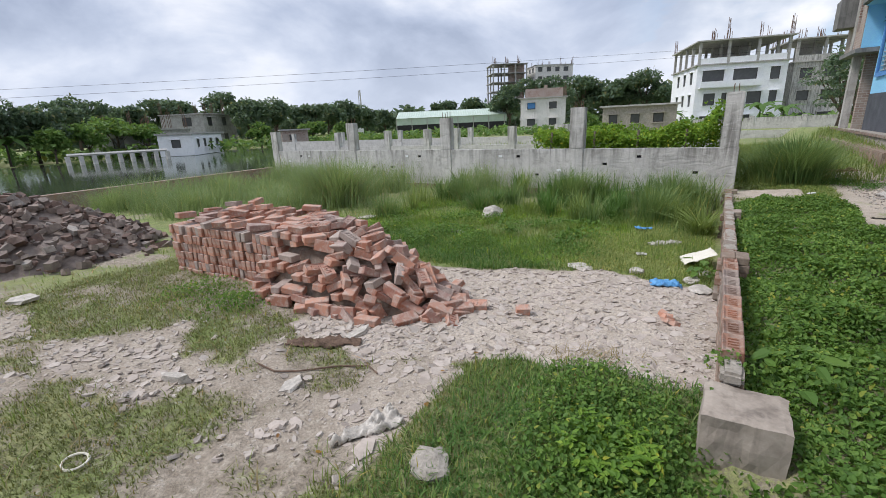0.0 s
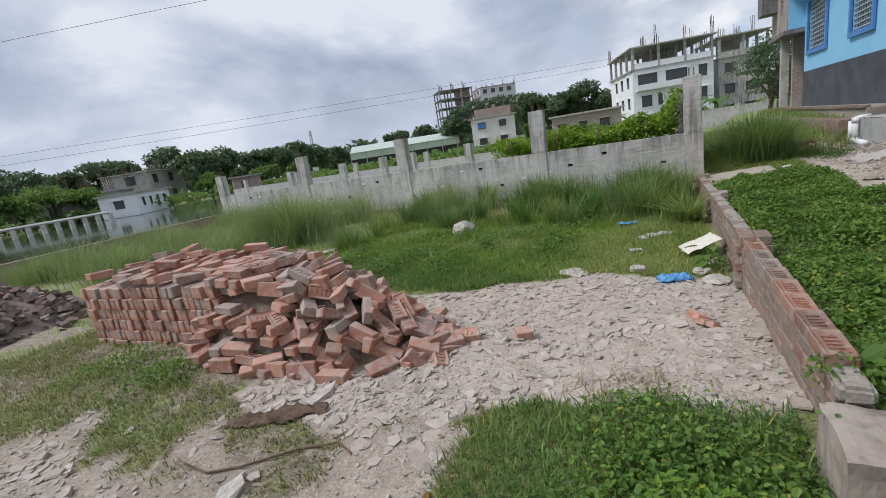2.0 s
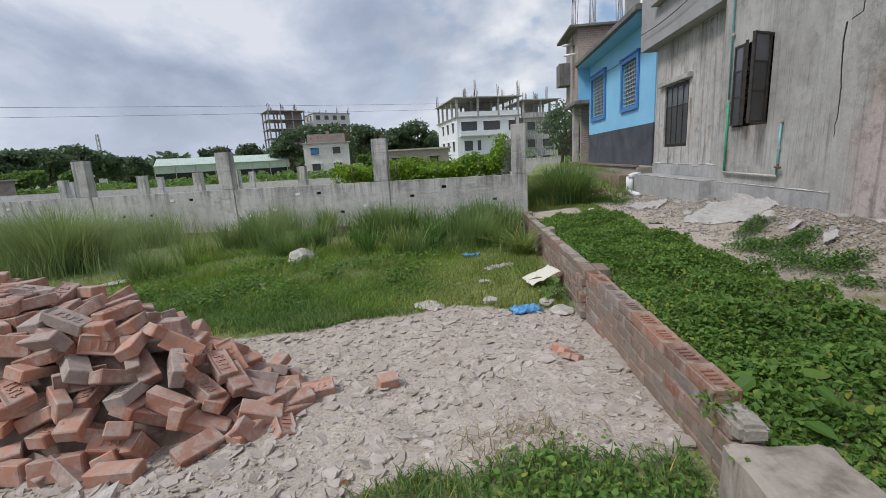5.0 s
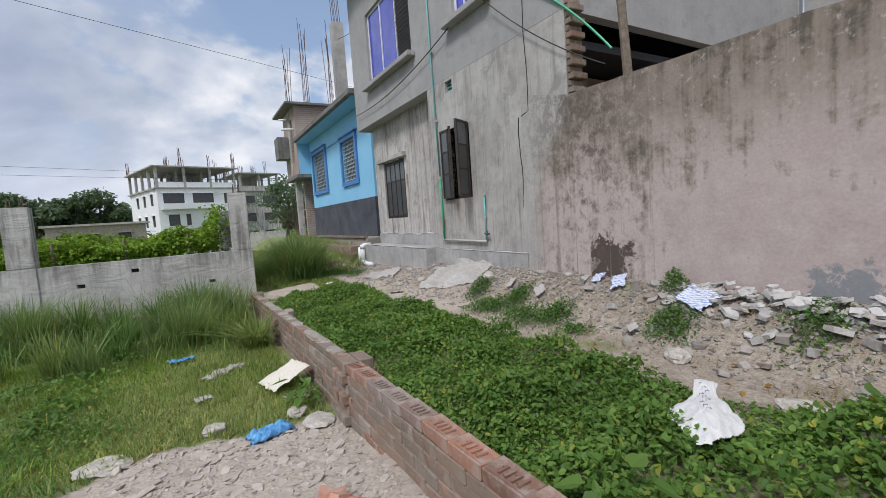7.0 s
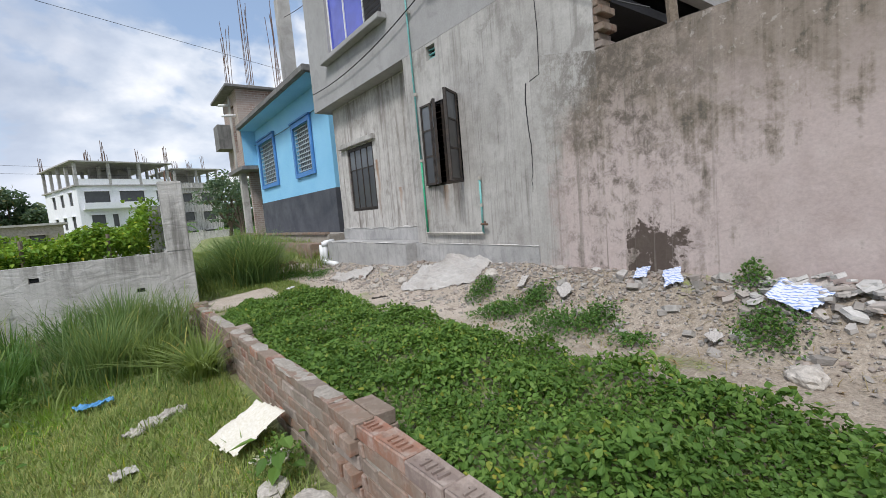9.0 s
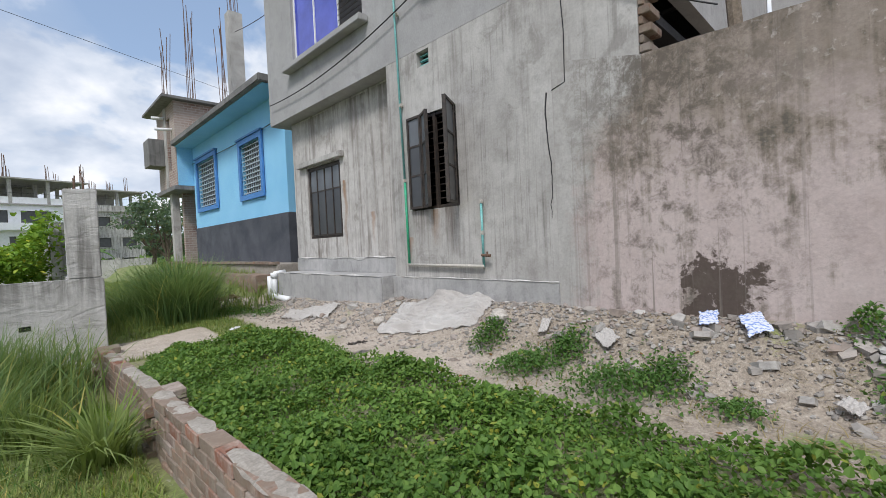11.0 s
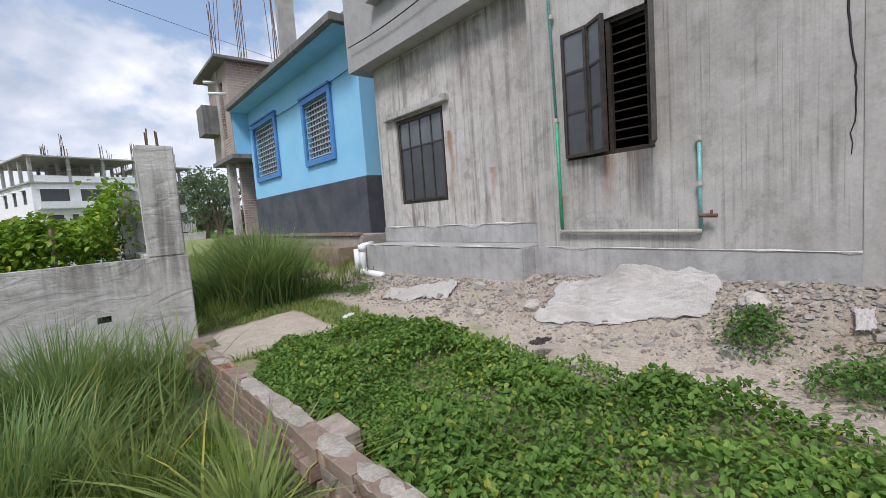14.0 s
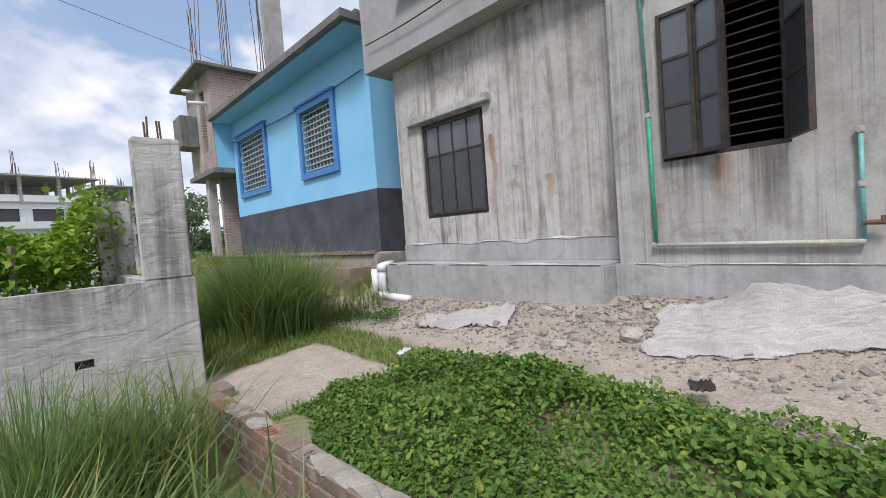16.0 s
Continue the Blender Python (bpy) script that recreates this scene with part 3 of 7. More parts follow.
def on_sand(x, y):
    """1 on the lime and sand spread by the brick heap and on the bare trodden tracks."""
    n = noise.noise((x * 1.1, y * 1.1, 7)) * 0.55 + noise.noise((x * 3.5, y * 3.5, 2)) * 0.25
    if x < 0.2:
        south = 1.80 + 0.35 * noise.noise((x * 1.7, 0, 3)) - 0.5 * smooth_step(-1.2, -2.2, x)
        north = 4.52 - 0.38 * max(0, -1 - x) - 0.25 * max(0, x + 0.7) + 0.2 * noise.noise((x * 2.3, 4, 3))
        west = -3.3
        a = min(y - south, north - y, x - west)
        stony = 0.30 - abs(y - 0.55 - 0.22 * (x + 3.0)) / 2.6 if -7.5 < x < -1.35 else -1
        return max(smooth_step(-0.03, 0.12, a + n * 0.12), 0.6 * smooth_step(0.0, 0.3, stony + n * 0.6 - 0.06))
    path = 1 - abs(x - 2.32 - 0.10 * math.sin(y * 0.7)) / 0.55
    pad = 1 - max(abs(x - 0.85) / 0.62, abs(y - 9.85) / 0.75)
    bank = smooth_step(2.3, 2.7, x) if y < 12 else 0.0
    return max(smooth_step(0.0, 0.5, path + n * 0.5) * (0.3 + 0.7 * smooth_step(3.5, 6.0, y)) if y < 13 else 0, smooth_step(0, 0.12, pad + n * 0.15), (0.02 + 0.5 * smooth_step(4.8, 6.5, y)) * bank)


def on_grass(x, y):
    if x < 0.2:
        g = 0.78 + 0.42 * noise.noise((x * 0.8, y * 0.8, 5)) + 0.3 * noise.noise((x * 2.6, y * 2.6, 9))
        if y < 2.2 and x < -1.4:
            g -= 0.24
        if y > 4.6 or (x > -1.5 and y < 1.6):
            g += 0.3
        return min(max(g - 1.3 * on_sand(x, y), 0), 1)
    if y < 9.0 and x < 1.75:
        return 0.55
    if y < 11.0 and x > 1.75 and (x > 2.1 or y < 9.3):
        return max(0, 0.12 + 0.7 * noise.noise((x * 2, y * 2, 4)))
    return max(0.0, 0.9 - 1.3 * on_sand(x, y))


# ---- ground ----
def spaced(stops):
    out = []
    for (a, step), (b, _) in zip(stops, stops[1:]):
        n = max(1, round((b - a) / step))
        out += [a + (b - a) * i / n for i in range(n)]
    return out + [stops[-1][0]]


def build_ground():
    xs = spaced([(-1500, 300), (-300, 40), (-70, 4), (-26, 1), (-16.4, 0.3), (-9, 0.07), (-4, 0.045), (0.3, 0.07), (3.6, 0.3), (9, 2), (30, 20), (90, 120), (1500, 1)])
    ys = spaced([(-1500, 300), (-300, 50), (-20, 2), (-5, 0.25), (-1.0, 0.055), (5, 0.08), (11, 0.15), (14, 0.5), (26, 2), (70, 20), (300, 300), (1500, 1)])
    verts = [(x, y, ground_z(x, y)) for y in ys for x in xs]
    w = len(xs)
    faces = [(j * w + i, j * w + i + 1, (j + 1) * w + i + 1, (j + 1) * w + i) for j in range(len(ys) - 1) for i in range(w - 1)]
    ob = raw_mesh("ground", verts, faces, M_GROUND, None, "structure", "uneven bare soil with grass, sand and lime dust", "ground")
    for name, fn in (("sand", on_sand), ("grass", on_grass)):
        a = ob.data.attributes.new(name, "FLOAT", "POINT")
        a.data.foreach_set("value", [fn(v[0], v[1]) for v in verts])
    for p in ob.data.polygons:
        p.use_smooth = True


build_ground()
raw_mesh("water", [(-62, -60, -0.38), (-16.5, -60, -0.38), (-16.5, 44, -0.38), (-62, 44, -0.38)], [(0, 1, 2, 3)], M_WATER, None, "structure",
         "still green-grey pond water", "water")


# ---- the grey boundary wall ----
WALL_Y, WALL_T, WALL_TOP = 10.32, 0.13, 1.125
COLUMNS = ((0.13, 2.25), (-3.1, 2.12), (-6.98, 2.03), (-10.8, 2.03), (-14.9, 1.85))


def rebars(parent, x, y, z, spread, height, count=4, r=0.008, material=None):
    for i in range(count):
        bm = bmesh.new()
        sx, sy = (-1, 1, -1, 1, 0, 0)[i % 6] * spread, (-1, -1, 1, 1, -1, 1)[i % 6] * spread
        h = height * random.uniform(0.7, 1.1)
        lean = random.uniform(-0.05, 0.05) * height
        tube(bm, [(x + sx, y + sy, z - 0.02), (x + sx + lean * 0.5, y + sy, z + h * 0.5), (x + sx + lean * 1.3, y + sy + lean * 0.4, z + h)], r, 5)
        part("rebar", bm, M_RUST, parent)


def boundary_wall():
    rnd = random.Random(4)
    w = thing("wall_grey", "low grey cement-plastered boundary wall with concrete posts", "wall", "structure")
    holes, plugs = [], []
    x = -14.2
    while x < -0.3:
        z = rnd.choice((0.42, 0.72, 0.55, 0.9, 0.33))
        if all(abs(x + 0.04 - c) > 0.32 for c, _ in COLUMNS):
            holes.append((x, x + 0.11, z, z + 0.065))
            plugs.append(rnd.random())
        x += rnd.uniform(0.42, 0.8)
    wall_with_holes("wall_slab", M_GREY, w, "y", WALL_Y, WALL_T, -15.1, -0.05, 0.1, WALL_TOP, holes)
    for h, p in zip(holes, plugs):
        # unstuffed holes get a near-black block that paints their inner shade
        boxes("plug", M_PVC if p > 0.3 else M_SHADEBLACK, w, (h[0] + 0.004, h[1] - 0.004, WALL_Y + (-0.012 if p > 0.3 else 0.05), WALL_Y + 0.12, h[2] + 0.004, h[3] - 0.004),
              label="white sacking stuffed in the hole" if p > 0.3 else "")
    boxes("footing", M_BRICKW, w, (-15.1, -0.07, WALL_Y - 0.03, WALL_Y + 0.2, -0.3, 0.1), label="rough dark footing")
    for i, (cx, top) in enumerate(COLUMNS):
        wd = 0.18 if i else 0.19
        bm = bmesh.new()
        box(bm, cx - wd, cx + wd, WALL_Y - 0.02, WALL_Y + 0.23, -0.2 if i == 0 else 0.08, WALL_TOP + 0.005)
        box(bm, cx - wd + (0.03 if i == 0 else 0), cx + wd - (0.02 if i == 0 else 0), WALL_Y - 0.015, WALL_Y + (0.12 if i == 0 else 0.21), WALL_TOP + 0.006, top)
        bmesh.ops.bevel(bm, geom=bm.edges[:], offset=0.012, segments=2, affect="EDGES")
        post = part("post", bm, M_GREY, w, "square concrete post with bare rebar ends")
        rebars(post, cx, WALL_Y + (0.055 if i == 0 else 0.1), top, 0.045 if i == 0 else 0.08, 0.16)
    # the return wall behind the end post
    boxes("return_wall", M_GREY, w, (0.02, 0.15, WALL_Y + 0.24, 19.0, -0.2, WALL_TOP - 0.004))
    for y in (12.7, 15.6, 18.6):
        boxes("return_post", M_GREY, w, (-0.08, 0.25, y - 0.13, y + 0.13, -0.2, 1.98), bevel=0.012)


boundary_wall()

# walls of the plots behind, and the old brick wall beside the pond
def plot_wall(name, label, x0, x1, y, top, cols, ctop, mat):
    w = thing(name, label, "wall", "structure")
    boxes("wall_slab", mat, w, (x0, x1, y, y + 0.15, -0.3, top))
    for c in cols:
        boxes("post", mat, w, (c - 0.2, c + 0.2, y - 0.05, y + 0.25, -0.3, ctop), bevel=0.015)


plot_wall("wall_plot_middle", "pale low plot wall with short concrete posts", -24, -0.2, 20.0, 0.72, (-21.4, -17.2, -14.3, -12.4, -9.1, -6.4), 1.62, M_GREY)
plot_wall("wall_plot_far", "pale low plot wall with short concrete posts", -40, 3, 30.0, 0.75, (-38, -31, -24, -17, -10), 1.5, M_GREY)
plot_wall("wall_plot_back", "grey compound wall far behind the plots", -3, 9, 52.0, 1.15, (-2, 2, 6), 1.3, M_GREY)
boxes("wall_pond", M_BRICKW, None, (-15.35, -15.1, -14, 10.3, -0.5, 0.5))
tagged(bpy.data.objects["wall_pond"], "dark weathered brick wall along the pond", "wall", "", "structure")


# ---- the grey house ----
HX, RX = 3.29, 3.57


def window_bars(parent, x, y0, y1, z0, z1, n, r=0.008):
    for i in range(n):
        z = z0 + (z1 - z0) * (i + 0.5) / n
        bm = bmesh.new()
        tube(bm, [(x, y0, z), (x, y1, z)], r, 6)
        part("bar", bm, M_IRON, parent)


def steel_sash(name, parent, x, y0, y1, z0, z1, cols, rows, glass, split=None):
    """A steel frame with glazing bars and a pane in every field; rows: heights as fractions."""
    f = 0.03
    bm = bmesh.new()
    box(bm, x - 0.02, x + 0.02, y0, y0 + f, z0, z1)
    box(bm, x - 0.02, x + 0.02, y1 - f, y1, z0, z1)
    box(bm, x - 0.02, x + 0.02, y0 + f, y1 - f, z0, z0 + f)
    box(bm, x - 0.02, x + 0.02, y0 + f, y1 - f, z1 - f, z1)
    frame_ob = part(name, bm, M_IRON, parent, "black steel frame")
    ys = [y0 + (y1 - y0) * i / cols for i in range(cols + 1)]
    zs = [z0 + (z1 - z0) * q for q in rows]
    for y in ys[1:-1]:
        boxes("glazing_bar", M_IRON, frame_ob, (x - 0.015, x + 0.015, y - 0.012, y + 0.012, z0 + f, z1 - f))
    for z in zs[1:-1]:
        boxes("glazing_bar", M_IRON, frame_ob, (x - 0.012, x + 0.012, y0 + f, y1 - f, z - 0.012, z + 0.012))
    for a, b in zip(ys, ys[1:]):
        for c, d in zip(zs, zs[1:]):
            # the top row takes the glass painted pale for the sky it reflects
            boxes("pane", M_SKYGLASS if d == zs[-1] else glass, frame_ob, (x - 0.003, x + 0.003, a + 0.01, b - 0.01, c + 0.01, d - 0.01))
    return frame_ob


def grey_house():
    h = thing("grey_house", "two-storey unpainted cement-plastered house with stained walls", "house")
    W1, W2 = (9.83, 11.0, 1.54, 2.88), (6.78, 7.64, 1.79, 2.99)
    U1, U2, VENT = (8.55, 10.78, 4.68, 6.3), (6.15, 7.05, 4.65, 6.2), (7.20, 7.42, 3.60, 3.79)
    wall_with_holes("recess_wall", M_RECESS, h, "x", RX, 0.13, 8.06, 11.55, -0.2, 3.83, [W1], "rain-streaked pale plaster")
    wall_with_holes("front_wall", M_HOUSE, h, "x", HX, 0.25, 4.68, 8.06, -0.2, 3.83, [W2, VENT])
    wall_with_holes("upper_wall", M_UPPER, h, "x", HX, 0.25, 4.68, 11.88, 3.834, 7.4, [U1, U2])
    boxes("overhang_soffit", M_UPPER, h, (HX + 0.25, 9.4, 8.06, 11.88, 3.834, 3.98))
    boxes("end_wall", M_HOUSE, h, (RX + 0.13, 9.4, 11.40, 11.55, -0.2, 3.83))
    boxes("upper_end_wall", M_UPPER, h, (HX + 0.25, 9.4, 11.73, 11.88, 3.984, 7.4))
    boxes("upper_side_wall", M_UPPER, h, (HX + 0.25, 9.4, 4.70, 4.85, 3.834, 7.4))
    boxes("rear_wall", M_UPPER, h, (9.4, 9.55, 4.68, 11.88, -0.2, 7.4))
    boxes("roof", M_SLAB, h, (HX - 0.5, 9.9, 4.3, 12.3, 7.404, 7.54))
    # near-black floor and sheets put the rooms' shade into colour
    boxes("inner_floor", M_SHADEBLACK, h, (RX + 0.14, 9.39, 4.86, 11.3, 3.5, 3.6))
    boxes("room_shade", M_SHADEBLACK, h, (RX + 1.6, RX + 1.7, 4.9, 11.35, 0.2, 3.45), (RX + 1.6, RX + 1.7, 4.9, 11.6, 4.0, 7.3), label="near-black sheet standing for shade inside the room")
    boxes("inner_side", M_BRICKW, h, (HX + 0.26, 9.39, 5.6, 5.7, 0.2, 3.45))
    # the plinth ledge under the recess and the damp cement band
    boxes("plinth_ledge", M_CEMENT, h, (3.07, RX - 0.002, 8.10, 11.42, -0.2, 0.93), bevel=0.015)
    boxes("cement_band", M_CEMENT, h, (RX - 0.022, RX - 0.001, 8.07, 11.548, 0.934, 1.175))
    boxes("base_band", M_CEMENT, h, (HX - 0.03, HX - 0.001, 5.5, 8.055, -0.2, 0.92), (HX - 0.03, RX - 0.003, 8.057, 8.095, -0.2, 0.92))
    # ragged lime edges along the bands
    for x, ya, yb, z in ((HX - 0.03, 5.5, 7.9, 0.925), (RX - 0.024, 8.2, 11.4, 1.178), (3.075, 8.15, 11.35, 0.932)):
        bm = bmesh.new()
        n = 70
        prev = None
        for i in range(n + 1):
            y = ya + (yb - ya) * i / n
            up = max(0.002, 0.004 + 0.06 * noise.noise((y * 2.1, z, 0)) + 0.022 * noise.noise((y * 9, z, 3)))
            dn = max(0.002, 0.06 * noise.noise((y * 2.3, z, 7)) + 0.018 * noise.noise((y * 13, z, 7)))
            row = [bm.verts.new((x - 0.004, y, z - dn)), bm.verts.new((x - 0.009, y, z)), bm.verts.new((x + 0.012, y, z + up * 0.5))]
            if prev:
                bm.faces.new((prev[0], prev[1], row[1], row[0]))
                bm.faces.new((prev[1], prev[2], row[2], row[1]))
            prev = row
        part("lime_edge", bm, M_LIME, h, "chipped white lime edge")
    # toothed brick end where the wall stops above the yard wall
    for i in range(14):
        z = 2.86 + i * 0.078
        boxes("brick", M_BRICKW, h, (HX + 0.01, HX + 0.24, 4.68 - (0.03 if i % 2 else 0.09) - 0.02 * random.random(), 4.679, z, z + 0.068), bevel=0.006)
    boxes("lintel", M_HOUSE, h, (RX - 0.09, RX - 0.001, 9.68, 11.25, 2.9, 3.0), bevel=0.01)
    w = part("window", bm_frame(RX + 0.03, *W1, 0.04), M_IRON, h, "black steel window with dusty panes")
    steel_sash("sash", w, RX + 0.035, W1[0] + 0.04, W1[1] - 0.04, W1[2] + 0.04, W1[3] - 0.04, 4, (0, 0.66, 1), M_GLASS)
    w = part("casement_window", bm_frame(HX + 0.03, *W2, 0.04), M_IRON, h, "black steel casement window standing open")
    window_bars(w, HX + 0.09, W2[0], W2[1], W2[2], W2[3], 14)
    boxes("mullion", M_IRON, w, (HX + 0.02, HX + 0.06, 7.16, 7.20, W2[2], W2[3]))
    # three glazed leaves: one shut, one swung half out, one swung right out
    for hinge, length, deg in ((7.63, 0.27, 2), (7.36, 0.25, 28), (6.80, 0.36, 62)):
        leaf = steel_sash("casement_leaf", w, 0.0, -length, 0.0, W2[2] + 0.02, W2[3] - 0.0, 1, (0, 0.36, 0.68, 1), M_GLASS)
        leaf.matrix_basis = pose(HX - 0.03, hinge, 0, 0, 0, -deg)
    # near-black block painted as the shade inside the vent
    vent = boxes("vent", M_SHADEBLACK, h, (HX + 0.12, HX + 0.2, *VENT), label="near-black block standing for shade in the small square vent hole")
    for i in range(3):
        boxes("vent_slat", M_PIPET, vent, (HX + 0.06, HX + 0.1, VENT[0], VENT[1], VENT[2] + 0.03 + 0.06 * i, VENT[2] + 0.045 + 0.06 * i))
    for u, name in ((U1, "upper_window"), (U2, "upper_window")):
        boxes("window_sill", M_UPPER, h, (HX - 0.16, HX - 0.001, u[0] - 0.14, u[1] + 0.14, u[2] - 0.10, u[2] - 0.002), bevel=0.01)
        w = part(name, bm_frame(HX + 0.06, *u, 0.05), M_PVC, h, "white-framed window with blue reflective glass")
        mid = u[0] + (u[1] - u[0]) * 0.32
        # first field is a near-black sheet for shade behind the open part
        for a, b, g in ((u[0] + 0.05, mid, M_SHADEBLACK), (mid + 0.03, mid + (u[1] - mid) * 0.5, M_BLUEGLASS), (mid + (u[1] - mid) * 0.5 + 0.03, u[1] - 0.05, M_BLUEGLASS)):
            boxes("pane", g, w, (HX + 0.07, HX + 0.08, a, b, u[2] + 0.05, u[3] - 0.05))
        boxes("mullion", M_PVC, w, (HX + 0.05, HX + 0.1, mid, mid + 0.03, u[2] + 0.05, u[3] - 0.05), (HX + 0.05, HX + 0.1, mid + (u[1] - mid) * 0.5, mid + (u[1] - mid) * 0.5 + 0.03, u[2] + 0.05, u[3] - 0.05))
        window_bars(w, HX + 0.04, u[0] + 0.05, mid, u[2] + 0.05, u[3] - 0.05, 18, 0.006)
    # the long vertical crack in the plaster, its shaded depth drawn as near-black bars
    pts, y = [], 5.56
    for i in range(19):
        pts.append((HX - 0.003, y, 1.55 + i * 0.068))
        y += random.uniform(-0.02, 0.02) - (0.006 if i < 9 else -0.004)
    bm = bmesh.new()
    tube(bm, pts, 0.003, 5, 0.009)
    tube(bm, [(HX - 0.010, 5.50, 2.78), (HX - 0.010, 5.36, 2.82), (HX - 0.010, 5.35, 3.3), (HX - 0.010, 5.38, 3.83), (HX - 0.010, 5.36, 4.6)], 0.005, 5)
    part("crack", bm, M_SHADEBLACK, h, "dark crack in the plaster")


def bm_frame(x, y0, y1, z0, z1, f):
    bm = bmesh.new()
    box(bm, x, x + 0.05, y0, y0 + f, z0, z1)
    box(bm, x, x + 0.05, y1 - f, y1, z0, z1)
    box(bm, x, x + 0.05, y0 + f, y1 - f, z0, z0 + f)
    box(bm, x, x + 0.05, y0 + f, y1 - f, z1 - f, z1)
    return bm


grey_house()


def pink_wall():
    bm = bmesh.new()
    n = 60
    ring = []
    for i in range(n + 1):
        y = -7 + (5.5 - -7) * i / n
        t = 2.84 - 0.018 * (4.7 - y) + 0.02 * noise.noise((y * 2.1, 0, 0)) + 0.012 * noise.noise((y * 9, 0, 0))
        x1 = HX + 0.2
        if y > 4.66:
            t = 2.84 + 0.25 * (y - 4.66)
            x1 = HX - 0.0015
        ring.append([bm.verts.new((x, y, z)) for x, z in ((HX - 0.008, -0.2), (HX - 0.008, t), (x1, t), (x1, -0.2))])
    for a, b in zip(ring, ring[1:]):
        for j in range(4):
            bm.faces.new((a[j], a[(j + 1) % 4], b[(j + 1) % 4], b[j]))
    bm.faces.new(ring[0])
    bm.faces.new(ring[-1][::-1])
    tagged(part("wall_pink", bm, M_PINK), "faded pink limewashed yard wall with black mould", "wall", "", "structure")


pink_wall()

# back and side walls that close the yard behind the pink wall
boxes("wall_yard", M_UPPER, None, (9.4, 9.55, -7, 4.6, -0.2, 7.4))
tagged(bpy.data.objects["wall_yard"], "plain plastered yard wall", "wall", "", "structure")


def pipes():
    g = thing("drain_pipe", "green plastic water pipe fixed to the house wall", "pipe")
    bm = bmesh.new()
    tube(bm, [(HX - 0.035, 7.72, 1.09), (HX - 0.035, 7.73, 2.2)], 0.017, 10)
    part("pipe", bm, M_PIPEG, g, smooth=True)
    bm = bmesh.new()
    tube(bm, [(HX - 0.035, 7.73, 2.2), (HX - 0.035, 7.78, 4.4), (HX - 0.035, 7.80, 7.3)], 0.014, 10)
    part("upper_pipe", bm, M_PIPET, g, smooth=True)
    bm = bmesh.new()
    tube(bm, [(HX - 0.04, 7.74, 1.085), (HX - 0.04, 6.42, 1.075)], 0.018, 10)
    part("cross_pipe", bm, M_PIPEC, g, smooth=True)
    bm = bmesh.new()
    tube(bm, [(HX - 0.035, 6.43, 1.07), (HX - 0.035, 6.43, 1.80)], 0.014, 10)
    part("riser", bm, M_PIPET, g, smooth=True)
    for z in (1.09, 1.45, 1.8, 2.2, 3.2, 4.4):
        y = 7.73 if z > 1.9 or z < 1.2 else 6.43
        boxes("coupling", M_PIPEC, g, (HX - 0.056, HX - 0.014, y - 0.021, y + 0.021, z - 0.025, z + 0.025), bevel=0.008)
    bm = bmesh.new()
    tube(bm, [(HX - 0.06, 6.43, 1.20), (HX - 0.075, 6.30, 1.195)], 0.016, 8)
    tube(bm, [(HX - 0.075, 6.34, 1.19), (HX - 0.075, 6.34, 1.24)], 0.011, 8)
    part("tap", bm, M_RUST, g, "rusty tap")
    p = thing("soil_pipe", "white plastic soil pipe at the plinth corner", "pipe")
    for pts in ([(3.02, 11.47, 0.42), (3.02, 11.47, 0.92)], [(3.02, 11.47, 0.90), (3.25, 11.52, 0.92)], [(3.02, 11.50, 0.47), (3.0, 10.85, 0.46)], [(3.0, 11.62, 0.42), (3.0, 11.62, 0.86)]):
        bm = bmesh.new()
        tube(bm, pts, 0.055, 12)
        part("pipe", bm, M_PVC, p, smooth=True)
    for z in (0.48, 0.88):
        bm = bmesh.new()
        tube(bm, [(3.02, 11.47, z - 0.05), (3.02, 11.47, z + 0.05)], 0.068, 12)
        part("collar", bm, M_PVC, p, smooth=True)


pipes()


# ---- the blue house and the brick storey behind it ----
BX = 4.0


def grille_window(parent, x, y0, y1, z0, z1):
    w = part("window", bm_frame(x - 0.07, y0 - 0.13, y1 + 0.13, z0 - 0.13, z1 + 0.13, 0.13), M_BLUEDARK, parent, "window with dark blue surround and pale grille")
    boxes("hood", M_BLUEDARK, w, (x - 0.11, x - 0.002, y0 - 0.16, y1 + 0.16, z1 + 0.134, z1 + 0.18))
    boxes("pane", M_GLASS, w, (x + 0.08, x + 0.09, y0, y1, z0, z1))
    n = 11
    for i in range(n):
        z = z0 + (z1 - z0) * (i + 0.5) / n
        boxes("slat", M_GRILLE, w, (x + 0.01, x + 0.03, y0, y1, z - 0.013, z + 0.013))
    for i in range(1, 9):
        y = y0 + (y1 - y0) * i / 9
        boxes("upright", M_GRILLE, w, (x + 0.032, x + 0.05, y - 0.009, y + 0.009, z0, z1))


